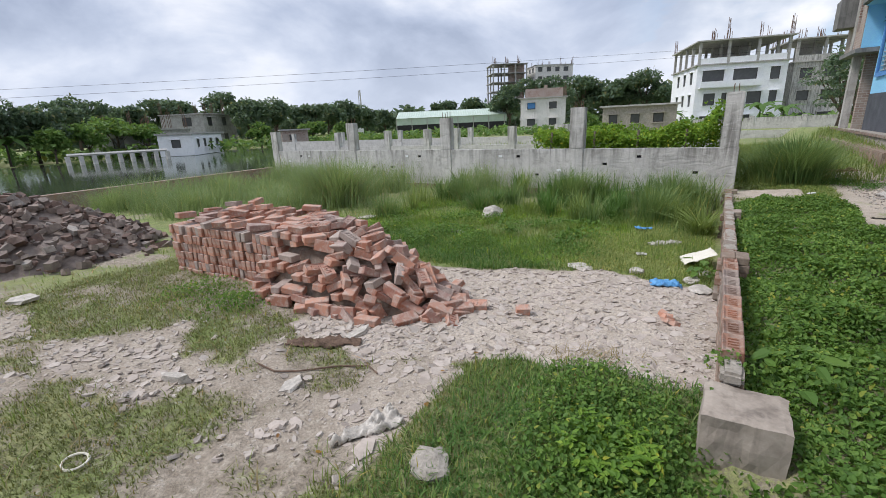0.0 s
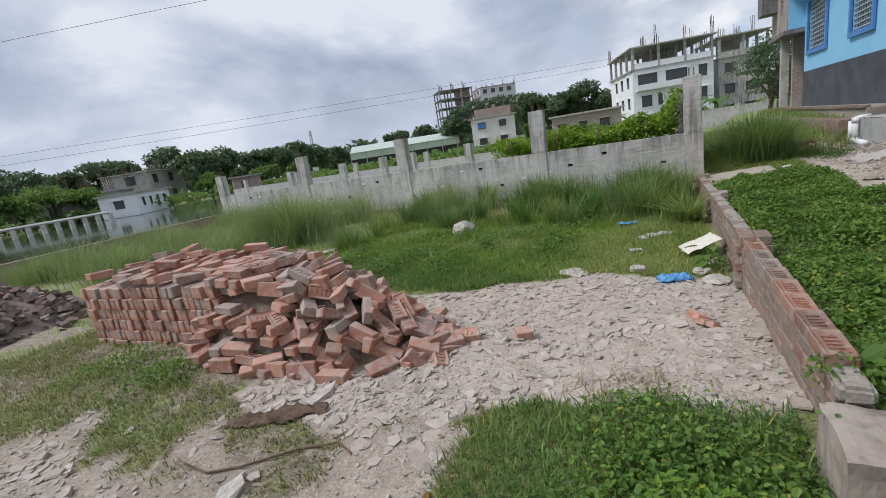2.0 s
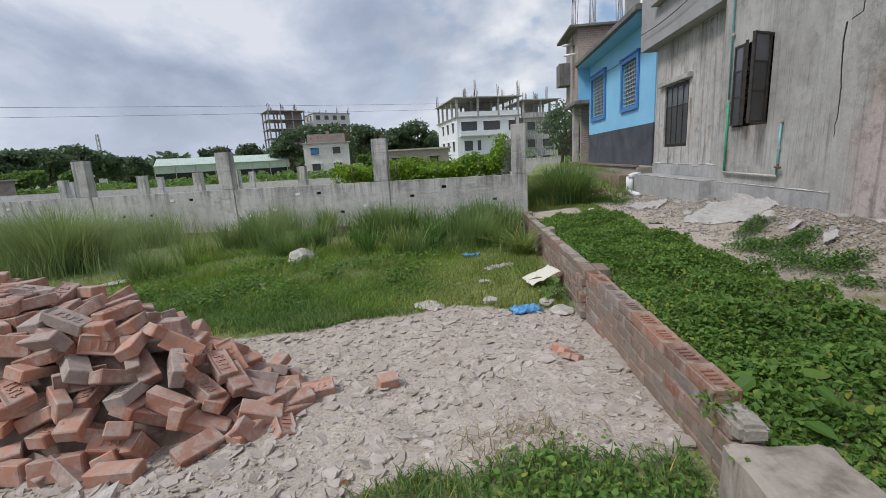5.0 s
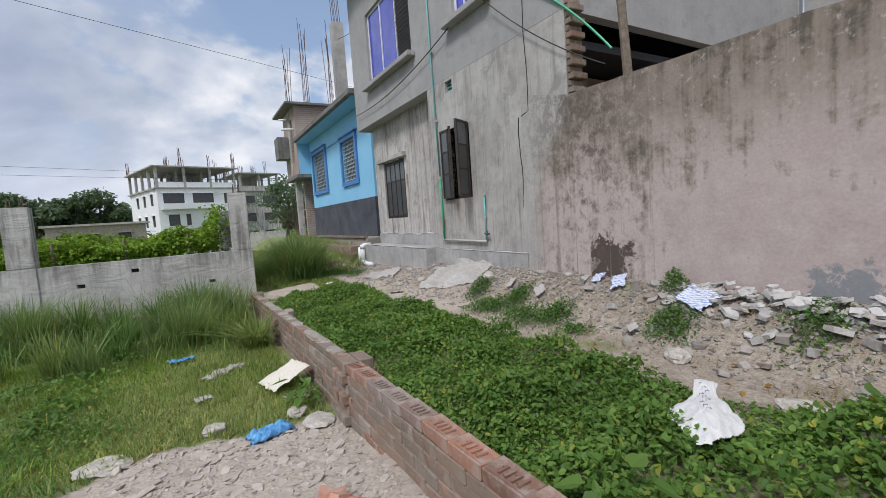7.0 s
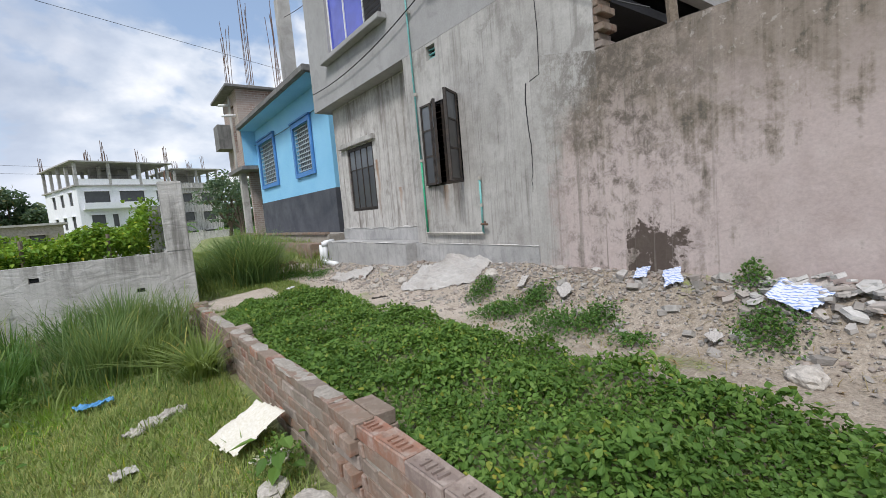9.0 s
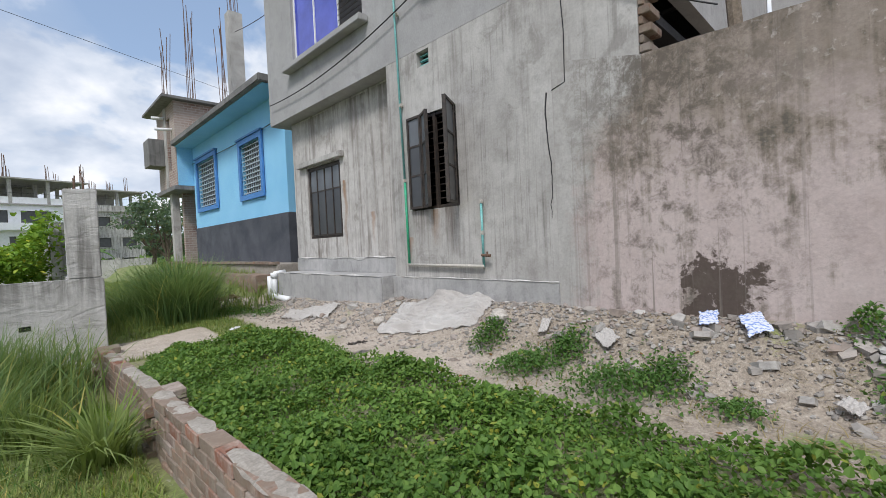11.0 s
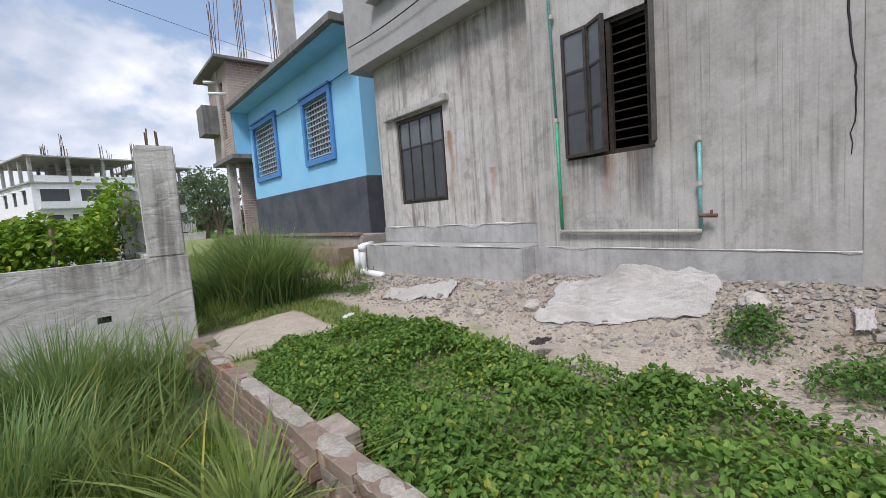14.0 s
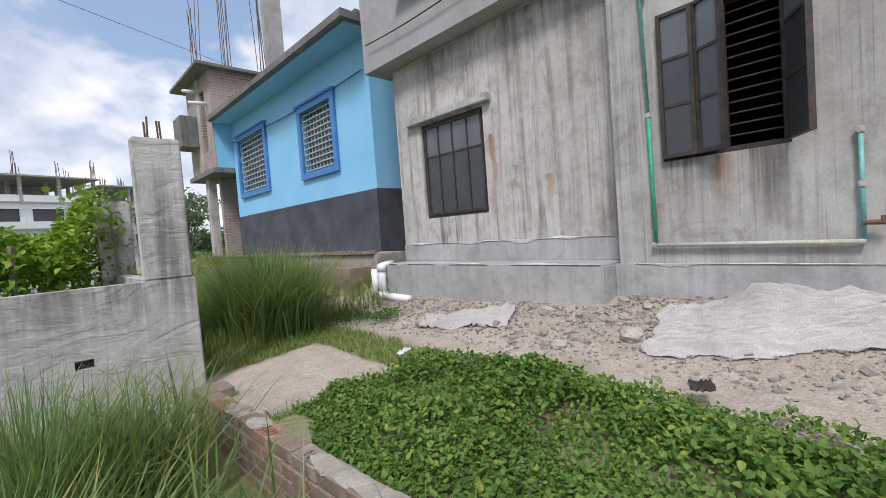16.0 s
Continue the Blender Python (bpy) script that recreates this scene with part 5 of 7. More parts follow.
def creeper():
    def keep(x, y):
        edge = 1.86 + 0.16 * noise.noise((y * 0.9, 0, 2)) + 0.12 * noise.noise((y * 3.1, 0, 5)) + 0.2 * smooth_step(2.4, 1.5, y) - 0.25 * smooth_step(8.2, 8.9, y)
        near = 0.31 + 0.2 * smooth_step(8.3, 8.9, y)
        if y > 9.05 - 0.18 * (x - 0.9) + 0.2 * noise.noise((x * 2.5, 3, 1)):
            return 0
        if x < 0.48 and 1.22 < y < 1.64:
            return 0
        return (1.0 if near < x < edge else 0.0) * (0.42 + 0.58 * smooth_step(-0.3, 0.05, noise.noise((x * 2.2, y * 2.2, 8))))

    p = scatter(175000, 0.29, 2.4, -1.6, 9.6, keep)
    clump = np.array([0.5 + 0.9 * noise.noise((x * 1.6, y * 1.6, 12)) + 0.5 * noise.noise((x * 4.5, y * 4.5, 3)) for x, y, _ in p]).clip(0.08, 1.2)
    rim = np.clip((p[:, 0] - 0.28) / 0.35, 0.25, 1)
    p[:, 2] += 0.015 + clump * rim * 0.19 * rng.uniform(0.35, 1.0, len(p))
    leaves_mesh("creeper", p, 0.026 + 0.014 * clump, 0.28, M_LEAF, None, "stuff", "low green broad-leaved creeper covering the garden strip", "plants")
    # stray weeds on the rubble bank and round the lot
    for (cx, cy, r, n, hgt) in tuple((a, b, c, 3 * d, e) for a, b, c, d, e in ((2.72, 5.95, 0.17, 260, 0.22), (2.45, 5.35, 0.28, 420, 0.16), (2.35, 4.6, 0.35, 420, 0.15), (2.75, 3.15, 0.2, 260, 0.12), (3.15, 3.35, 0.12, 120, 0.2), (2.95, 2.2, 0.22, 220, 0.10), (2.6, 4.35, 0.2, 260, 0.14), (2.75, 5.15, 0.18, 260, 0.13), (2.4, 3.9, 0.16, 120, 0.08),
                                (2.6, 10.9, 0.25, 200, 0.10), (2.2, 11.4, 0.5, 420, 0.12), (-0.35, 1.0, 0.42, 700, 0.18), (-0.1, 0.55, 0.35, 400, 0.2), (0.0, 4.75, 0.16, 90, 0.2), (-3.1, 4.9, 0.5, 420, 0.16), (-1.6, 5.1, 0.5, 300, 0.14),
                                (-4.9, 1.55, 0.45, 300, 0.12), (-4.2, 1.55, 0.35, 300, 0.12), (0.22, 1.75, 0.16, 40, 0.12), (0.28, 0.85, 0.3, 500, 0.1), (-0.15, 1.3, 0.4, 500, 0.14), (-0.5, 1.45, 0.4, 400, 0.12), (-0.25, 0.75, 0.45, 500, 0.14))):
        q = np.stack([rng.normal(cx, r * 0.5, n), rng.normal(cy, r * 0.5, n), np.zeros(n)], 1)
        fall = np.exp(-((q[:, 0] - cx) ** 2 + (q[:, 1] - cy) ** 2) / (r * r))
        q[:, 2] = [ground_z(x, y) for x, y, _ in q]
        if abs(cx - 0.22) < 0.01:
            q[:, 2] = 0.46
        q[:, 2] += 0.02 + hgt * fall * rng.uniform(0.2, 1, n)
        leaves_mesh("weed_patch", q, 0.027, 0.3, M_DARKGRASS if cx > 2 else M_LEAF, None, "stuff", "patch of green broad-leaved weeds", "plants")
    # bright feathery plant by the near pier
    k = 900
    stem, a = rng.integers(0, 16, k), rng.uniform(0, 1, k)
    head = stem * 2.4
    q = np.stack([-0.27 + 0.24 * a * np.cos(head) + rng.normal(0, 0.016, k), 0.98 + 0.24 * a * np.sin(head) + rng.normal(0, 0.016, k), np.zeros(k)], 1)
    q[:, 2] = [ground_z(x, y) for x, y, _ in q]
    q[:, 2] += 0.06 + 0.26 * a - 0.16 * a * a
    leaves_mesh("feathery_plant", q, 0.026, 0.7, M_VINE, None, "stuff", "bright green feathery weed beside the pier", "plant", 1.5)
    # big leaves by the near pier
    for cx, cy, cz in ((0.52, 1.95, 0.36), (0.0, 4.72, 0.06)):
        k = 8
        a = rng.uniform(0, 2 * np.pi, k)
        q = np.stack([cx + 0.12 * np.cos(a), cy + 0.12 * np.sin(a), cz + rng.uniform(0.02, 0.2, k)], 1)
        leaves_mesh("broad_plant", q, 0.10, 0.8, M_LEAF, None, "stuff", "young plant with large green leaves", "plant", 1.2, a)


def lot_grass():
    short = scatter(95000, -8.2, 0.1, -1.6, 8.6, lambda x, y: (min(1, 1.3 * on_grass(x, y) ** 2.2) if on_grass(x, y) > 0.2 else 0) * (0.3 if y < 2.2 and x < -1.4 else 1) * (0.25 + 0.75 * smooth_step(9.5, 3.5, math.hypot(x + 0.6, y - 1.5))))
    ht = np.array([0.05 + 0.045 * (1 + noise.noise((x * 1.5, y * 1.5, 6))) + (0.01 if y > 4.5 else 0) for x, y, _ in short])
    blades_mesh("short_grass", short, ht, 0.0034, 0.55, M_GRASS, None, "stuff", "short green grass growing through the soil", "grass")

    def tall_keep(x, y):
        d = smooth_step(8.0, 9.2, y + 0.7 * noise.noise((x * 0.7, 0, 1)))
        west = smooth_step(-6.6, -8.0, x) * smooth_step(3.2, 4.6, y) * 0.75
        end = smooth_step(-1.6, -0.7, x) * smooth_step(6.6, 8.0, y) * 0.8
        return max(d, west, end) * (0.07 + 0.93 * smooth_step(-0.05, 0.3, noise.noise((x * 1.0, y * 1.0, 4))))

    tall = scatter(75000, -14.9, 0.08, 3.0, 10.26, tall_keep)
    ht = np.array([0.60 + 0.5 * noise.noise((x * 0.8, y * 0.8, 2)) + (0.12 if x < -7 else 0) + 0.16 * smooth_step(8.6, 9.4, y) for x, y, _ in tall])
    west = tall[:, 0] < -3.5
    blades_mesh("tall_grass", tall[west], ht[west], 0.005, 0.5, M_REED, None, "stuff", "tall pale green grass along the boundary wall", "grass")
    for k, mat in enumerate((M_TALL, M_GRASS)):
        some = ~west & (np.arange(len(tall)) % 2 == k)
        blades_mesh("tall_grass", tall[some], ht[some], 0.0068, 0.62, mat, None, "stuff", "tall green grass along the boundary wall", "grass")
    for cx, cy, r, n, h, dry in ((-8.2, 7.0, 0.8, 2600, 1.3, 1), (-9.6, 7.4, 0.8, 2000, 1.05, 0), (-12.4, 6.4, 0.9, 1500, 0.9, 0), (-11.0, 4.6, 0.9, 1300, 0.75, 0), (-13.6, 4.0, 0.8, 900, 0.7, 0), (-2.9, 9.2, 0.6, 1300, 0.85, 0), (-0.75, 9.1, 0.5, 1300, 0.85, 0), (-5.4, 8.6, 0.7, 900, 0.7, 1),
                                (-0.9, 7.9, 0.5, 900, 0.75, 0), (-4.4, 7.6, 0.5, 600, 0.55, 1), (-6.0, 6.2, 0.5, 450, 0.55, 1)):
        a = rng.uniform(0, 2 * np.pi, n)
        d = np.abs(rng.normal(0, r * 0.45, n))
        q = np.stack([np.clip(cx + d * np.cos(a), -15, 0.08), np.clip(cy + d * np.sin(a), 0, 10.25), np.zeros(n)], 1)
        q[:, 2] = [ground_z(x, y) for x, y, _ in q]
        t = thing("grass_tussock", "tall arching clump of green grass", "grass", "", "grass tussocks in the lot")
        blades_mesh("tuft", q, h, 0.0045, 0.5, M_REED if cx < -7 else M_TALL, t, azimuth=a)
        if dry:
            m = n // 8
            blades_mesh("dry_tuft", q[:m], h * 0.8, 0.004, 0.6, M_DRY, t, label="dry tan stalks", azimuth=a[:m])
    lawn = lambda x, y: smooth_step(-2.3, -1.2, x + 0.5 * noise.noise((y * 1.3, 2, 2))) * smooth_step(7.4, 6.4, y + 0.5 * noise.noise((x * 2, 5, 2)))
    sunny = scatter(42000, -2.4, 0.08, 4.3, 7.4, lambda x, y: lawn(x, y) * (on_grass(x, y) > 0.25))
    blades_mesh("lawn_turf", sunny, 0.06, 0.0035, 0.8, M_SUNNY, None, "stuff", "short yellow-green turf beside the low wall", "grass")
    strip = scatter(30000, -5.5, -0.9, 3.7, 6.2, lambda x, y: smooth_step(6.0, 4.9, y + 0.5 * noise.noise((x * 1.2, 8, 2))) * (1 - lawn(x, y + 0.3)) * (on_grass(x, y) > 0.3))
    blades_mesh("edge_turf", strip, 0.10, 0.0042, 0.8, M_DARKGRASS, None, "stuff", "deep green turf at the edge of the sand", "grass")
    mid = scatter(22000, -7.0, 0.05, 4.7, 8.6, lambda x, y: (1 - 0.85 * lawn(x, y)) * 0.9 * smooth_step(0.02, 0.3, noise.noise((x * 1.1, y * 1.1, 14))) * (on_grass(x, y) > 0.4))
    blades_mesh("meadow_grass", mid, 0.2, 0.0045, 0.7, M_GRASS, None, "stuff", "uneven ankle-high grass and weeds", "grass")
    for _ in range(30):
        cx, cy, r, n = rng.uniform(-5.8, -1.4), rng.uniform(4.5, 8.4), rng.uniform(0.15, 0.45), 200
        q = np.stack([rng.normal(cx, r * 0.5, n), rng.normal(cy, r * 0.5, n), np.zeros(n)], 1)
        q[:, 2] = [ground_z(x, y) + 0.03 for x, y, _ in q]
        q[:, 2] += rng.uniform(0, 0.13, n)
        leaves_mesh("weed_patch", q, 0.045, 0.5, M_LEAF, None, "stuff", "patch of green broad-leaved weeds", "plants")
    for mat, z0, n, nm in ((M_DARKGRASS, 21, 14000, "dark_turf"), (M_VINE, 27, 45000, "yellow_turf")):
        q = scatter(n, -6.5, 0.05, 4.3, 8.3, lambda x, y: (1 - 0.8 * lawn(x, y)) * smooth_step(0.05 if z0 < 25 else -0.3, 0.3 if z0 < 25 else 0.15, noise.noise((x * 0.9, y * 0.9, z0))) * (on_grass(x, y) > 0.4))
        blades_mesh(nm, q, 0.11 if z0 < 25 else 0.115, 0.004, 0.8, mat, None, "stuff", "patch of low turf of another green", "grass")
    near = scatter(14000, -1.9, 0.1, -0.8, 1.9, lambda x, y: smooth_step(-1.5, -0.9, x) * (on_grass(x, y) > 0.3))
    blades_mesh("lush_grass", near, 0.085, 0.0035, 0.9, M_DARKGRASS, None, "stuff", "lush dark green grass near the end pier", "grass")
    rough = scatter(16000, 0.3, 3.0, 9.0, 12.0, lambda x, y: (on_sand(x, y) < 0.35) * (0.9 if x < 2.6 else 0.4))
    blades_mesh("edge_grass", rough, 0.09, 0.004, 0.8, M_GRASS, None, "stuff", "short grass round the concrete pad", "grass")
    for _ in range(46):
        cx, cy = rng.uniform(-6.2, -0.15), rng.uniform(7.0, 9.6)
        n, h = int(rng.integers(40, 130)), rng.uniform(0.35, 0.8)
        a = rng.uniform(0, 2 * np.pi, n)
        d = np.abs(rng.normal(0, 0.10, n))
        q = np.stack([np.minimum(cx + d * np.cos(a), 0.1), cy + d * np.sin(a), np.zeros(n)], 1)
        q[:, 2] = [ground_z(x, y) for x, y, _ in q]
        t = thing("grass_tussock", "upright clump of coarse green grass", "grass", "", "grass tussocks in the lot")
        blades_mesh("tuft", q, h, 0.008, 0.45, (M_TALL, M_GRASS, M_DARKGRASS)[int(rng.integers(0, 3))], t, azimuth=a)
    # yellow-green tuft by the low wall, and the great tussock by the concrete pad
    for cx, cy, r, n, h, mat, lean in ((-0.12, 7.0, 0.2, 200, 0.6, M_GRASS, 0.95), (1.45, 11.75, 0.72, 3000, 1.12, M_TALL, 0.62), (0.8, 12.1, 0.35, 500, 0.6, M_TALL, 0.5)):
        a = rng.uniform(0, 2 * np.pi, n)
        d = np.abs(rng.normal(0, r * 0.42, n))
        q = np.stack([cx + d * np.cos(a), cy + d * np.sin(a), np.zeros(n)], 1)
        q[:, 2] = [ground_z(x, y) for x, y, _ in q]
        t = thing("grass_tussock", "dense arching tussock of long grass", "grass")
        blades_mesh("tuft", q, h, 0.0065 if mat is M_TALL else 0.009, lean, mat, t, azimuth=a)
    far = scatter(16000, 0.3, 3.4, 11.2, 22, lambda x, y: 0.8)
    blades_mesh("verge_grass", far, 0.28, 0.006, 0.5, M_GRASS, None, "stuff", "rough grass beside the blue house", "grass")
    mat_turf = scatter(90000, -7.0, -0.9, -1.5, 2.4, lambda x, y: smooth_step(0.18, 0.6, on_grass(x, y)))
    blades_mesh("olive_turf", mat_turf, 0.035, 0.0032, 1.0, M_OLIVE, None, "stuff", "fine worn olive turf on the soil", "grass")
    dry = scatter(3200, -7.5, -1.6, -0.8, 7.5, lambda x, y: (on_grass(x, y) > 0.35) * 0.6)
    blades_mesh("dead_grass", dry, 0.12, 0.004, 1.0, M_DRY, None, "stuff", "scattered dead grass stems", "grass")
    back = scatter(9000, -30, -0.3, 10.7, 34, lambda x, y: 0.7)
    blades_mesh("plot_grass", back, 0.45, 0.014, 0.4, M_GRASS, None, "stuff", "rough grass on the plots behind the wall", "grass")
    bank = scatter(5000, -30, -15.4, -12, 40, lambda x, y: smooth_step(-19.5, -16.5, x))
    blades_mesh("bank_grass", bank, 0.5, 0.016, 0.4, M_GRASS, None, "stuff", "reedy grass on the pond bank", "grass")


def vines():
    v = thing("vine_trellis", "yellow-green gourd vine heaped over bamboo posts behind the wall", "vine")
    n = 30000
    x, y = rng.uniform(-4.8, -0.15, n), rng.uniform(11.6, 14.6, n)
    top = np.array([1.42 + 0.55 * noise.noise((a * 0.9, b * 0.7, 3)) + 0.22 * noise.noise((a * 3, b * 3, 3)) + 0.5 * smooth_step(-0.6, -0.1, a) * smooth_step(13.6, 12.8, b) for a, b in zip(x, y)])
    leaves_mesh("foliage", np.stack([x, y, top - np.abs(rng.normal(0, 0.18, n))], 1), 0.075, 0.4, M_VINE, v)
    n = 750
    z = rng.uniform(0.9, 2.15, n)
    leaves_mesh("climbing_foliage", np.stack([rng.normal(-0.06, 0.15, n), 12.68 + rng.normal(0, 0.2, n), z], 1), 0.075, 0.3, M_VINE, v)
    n = 6000
    leaves_mesh("hanging_foliage", np.stack([rng.uniform(-4.4, -0.7, n), rng.uniform(11.5, 11.8, n), rng.uniform(0.5, 1.4, n)], 1), 0.075, 0.3, M_VINE, v)
    for a in (-4.2, -3.0, -1.9, -0.8):
        bm = bmesh.new()
        tube(bm, [(a, 11.6, 0), (a + 0.03, 11.6, 1.5)], 0.03, 6)
        part("post", bm, M_WOOD, v)


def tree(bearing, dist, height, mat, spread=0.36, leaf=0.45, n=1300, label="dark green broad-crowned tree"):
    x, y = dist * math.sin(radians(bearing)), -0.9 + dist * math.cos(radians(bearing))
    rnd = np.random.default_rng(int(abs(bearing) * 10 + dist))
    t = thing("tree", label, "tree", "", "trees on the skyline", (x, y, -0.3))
    r0 = height * spread
    bm = bmesh.new()
    tube(bm, [(0, 0, 0), (0.1 * r0, 0, height * 0.3), (0, 0.1 * r0, height * 0.62)], height * 0.03, 8, height * 0.014)
    lobes = []
    for i in range(7):
        a = i * 2.4 + rnd.uniform(0, 1)
        rr = r0 * rnd.uniform(0.25, 0.85)
        c = Vector((rr * math.cos(a), rr * math.sin(a), height * rnd.uniform(0.42, 0.86)))
        lobes.append((c, r0 * rnd.uniform(0.32, 0.58)))
        tube(bm, [(0.05 * r0, 0, height * 0.28), c * 0.6 + Vector((0, 0, height * 0.12)), c], height * 0.012, 5, height * 0.004)
    part("trunk", bm, M_BARK, t)
    lobes.append((Vector((0, 0, height * 0.8)), r0 * 0.5))
    pts = []
    for c, r in lobes:
        k = n // len(lobes)
        d = rnd.normal(0, 1, (k, 3))
        d /= np.linalg.norm(d, axis=1)[:, None]
        d[:, 2] = np.where(d[:, 2] < -0.3, -0.3, d[:, 2])
        rad = r * rnd.uniform(0.55, 1.12, k) ** 0.6
        q = d * rad[:, None] * (1, 1, 0.72) + np.array(c)
        pts.append(q)
    q = np.concatenate(pts)
    q[:, 2] = np.minimum(q[:, 2], height * 1.02)
    leaves_mesh("crown", q, leaf, 0.3, mat, t)


def woods():
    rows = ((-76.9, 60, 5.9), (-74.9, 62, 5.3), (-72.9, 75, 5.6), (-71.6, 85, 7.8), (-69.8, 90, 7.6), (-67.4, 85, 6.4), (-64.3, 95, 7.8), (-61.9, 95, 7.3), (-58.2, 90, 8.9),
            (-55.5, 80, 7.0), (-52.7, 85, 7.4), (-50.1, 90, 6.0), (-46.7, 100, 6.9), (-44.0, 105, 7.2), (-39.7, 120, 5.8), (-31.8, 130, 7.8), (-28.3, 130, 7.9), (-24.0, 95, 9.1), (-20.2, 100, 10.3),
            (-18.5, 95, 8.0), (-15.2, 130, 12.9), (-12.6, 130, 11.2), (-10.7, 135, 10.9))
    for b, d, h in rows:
        tree(b, d, h + 0.6, M_HAZETREE, 0.5 if h < 9 else 0.42, 0.0062 * d, 3000)
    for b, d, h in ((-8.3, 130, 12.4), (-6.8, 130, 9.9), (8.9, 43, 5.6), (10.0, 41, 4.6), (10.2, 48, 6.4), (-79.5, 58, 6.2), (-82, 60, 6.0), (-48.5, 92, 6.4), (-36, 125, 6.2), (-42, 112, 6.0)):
        tree(b, d, h + 0.6, M_HAZETREE, 0.36 if b > 0 else 0.45, 0.0055 * d, 1300 if b > 0 else 3000)
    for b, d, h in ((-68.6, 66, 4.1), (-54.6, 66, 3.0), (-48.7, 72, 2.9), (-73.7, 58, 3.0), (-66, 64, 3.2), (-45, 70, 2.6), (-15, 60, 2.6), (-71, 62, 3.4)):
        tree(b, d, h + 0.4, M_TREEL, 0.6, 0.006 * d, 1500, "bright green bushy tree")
    # a continuous far belt of woodland behind the single trees
    n = 30000
    a = np.radians(rng.uniform(-112, 40, n))
    d = rng.uniform(140, 185, n)
    top = np.array([6.2 + 3.0 * noise.noise((q * 18, 0, 0)) + 2.2 * noise.noise((q * 60, 2, 0)) for q in a])
    top += np.where((a > radians(-20)) & (a < radians(-4)), 3.5, 0)
    z = top * rng.uniform(0.05, 1, n) ** 0.7
    leaves_mesh("far_woods", np.stack([d * np.sin(a), d * np.cos(a), z], 1), 1.9, 0.3, M_HAZETREE, None, "stuff", "far belt of dark woodland on the skyline", "woods")
    # shrubs along the far bank and round the plots
    n = 9000
    a = np.radians(rng.uniform(-95, 15, n))
    d = rng.uniform(60, 76, n)
    z = np.array([1.0 + 1.0 * noise.noise((q * 40, 1, 0)) for q in a]) * rng.uniform(0, 1, n)
    leaves_mesh("far_scrub", np.stack([d * np.sin(a), d * np.cos(a), z], 1), 0.6, 0.4, M_TREEL, None, "stuff", "green scrub on the far bank and plots", "scrub")


def palm(x, y, z, h, n=9):
    t = thing("banana_plant", "banana plant with long arching leaves", "plant", at=(x, y, z))
    bm = bmesh.new()
    tube(bm, [(0, 0, 0), (0.05, 0, h * 0.55)], 0.12, 7, 0.07)
    part("stem", bm, M_TREEL, t)
    for i in range(n):
        a = i * 2.4
        bm = bmesh.new()
        prev = None
        for s in range(7):
            q = s / 6
            c = Vector((math.cos(a) * h * 0.55 * q, math.sin(a) * h * 0.55 * q, h * (0.5 + 0.62 * q - 0.62 * q * q * (0.8 + 0.4 * (i % 3) / 2))))
            w = h * 0.10 * math.sin(math.pi * min(0.12 + q * 0.88, 0.98))
            sd = Vector((-math.sin(a), math.cos(a), 0)) * w
            row = [bm.verts.new(c - sd - Vector((0, 0, w * 0.3))), bm.verts.new(c), bm.verts.new(c + sd - Vector((0, 0, w * 0.3)))]
            if prev:
                bm.faces.new((prev[0], prev[1], row[1], row[0]))
                bm.faces.new((prev[1], prev[2], row[2], row[1]))
            prev = row
        part("leaf", bm, M_TREEL, t)


creeper()
lot_grass()
vines()
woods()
for px, py, pz, ph in ((-55.5, 9.5, -0.2, 4.4), (-57.0, 12.5, -0.2, 4.0), (3.0, 62.0, -0.2, 4.2), (5.0, 60.0, -0.2, 3.6), (-6.0, 62.0, -0.2, 3.4)):
    palm(px, py, pz, ph)


# ---- bricks ----
BL, BW, BH = 0.24, 0.115, 0.072


def brick_mesh(name, frog, material, seed, letters=True):
    """A hand-moulded brick, its edges chipped, with a sunk panel and raised bars of worn lettering on its top."""
    rnd = random.Random(seed)
    bm = bmesh.new()
    v = box(bm, -BL / 2, BL / 2, -BW / 2, BW / 2, -BH / 2, BH / 2)
    for q in v:
        q.co += Vector([rnd.uniform(-0.005, 0.005) for _ in range(3)])
    bmesh.ops.bevel(bm, geom=bm.edges[:], offset=0.006, segments=1, affect="EDGES")
    if frog:
        top = max((f for f in bm.faces if f.calc_center_median().z > BH * 0.4), key=lambda f: f.calc_area())
        bmesh.ops.inset_individual(bm, faces=[top], thickness=0.02, depth=0)
        bmesh.ops.translate(bm, verts=list(top.verts), vec=(0, 0, -0.01))
        z = BH / 2 - 0.0105
        for i in range(4):
            x = -0.065 + i * 0.038
            box(bm, x, x + 0.011, -0.026, 0.026, z - 0.004, z + 0.007)
            box(bm, x + 0.009, x + 0.024, 0.012 - 0.03 * (i % 2), 0.020 - 0.03 * (i % 2), z - 0.004, z + 0.007)
    return finish(bm, name, material)


BRICKS = [brick_mesh("brick", i % 3 == 0, M_BRICK, i) for i in range(9)]
BRICKS_OLD = [brick_mesh("brick", False, M_BRICKW, 40 + i) for i in range(5)]
M_COPE = brick_material("coping_brick", (0.25, 0.10, 0.06), (0.30, 0.13, 0.078), (0.20, 0.10, 0.065), dusty=0.3, smear=0.3)
BRICK_COPE = brick_mesh("brick", True, M_COPE, 77)
BRICKS_MID = [brick_mesh("brick", False, M_COPE, 60 + i) for i in range(3)]
BRICK_COPE_OLD = brick_mesh("brick", False, M_BRICKW, 78)


def lay(mesh, m, parent):
    ob = new("brick", mesh)
    ob.parent = parent
    ob.matrix_basis = m
    return ob


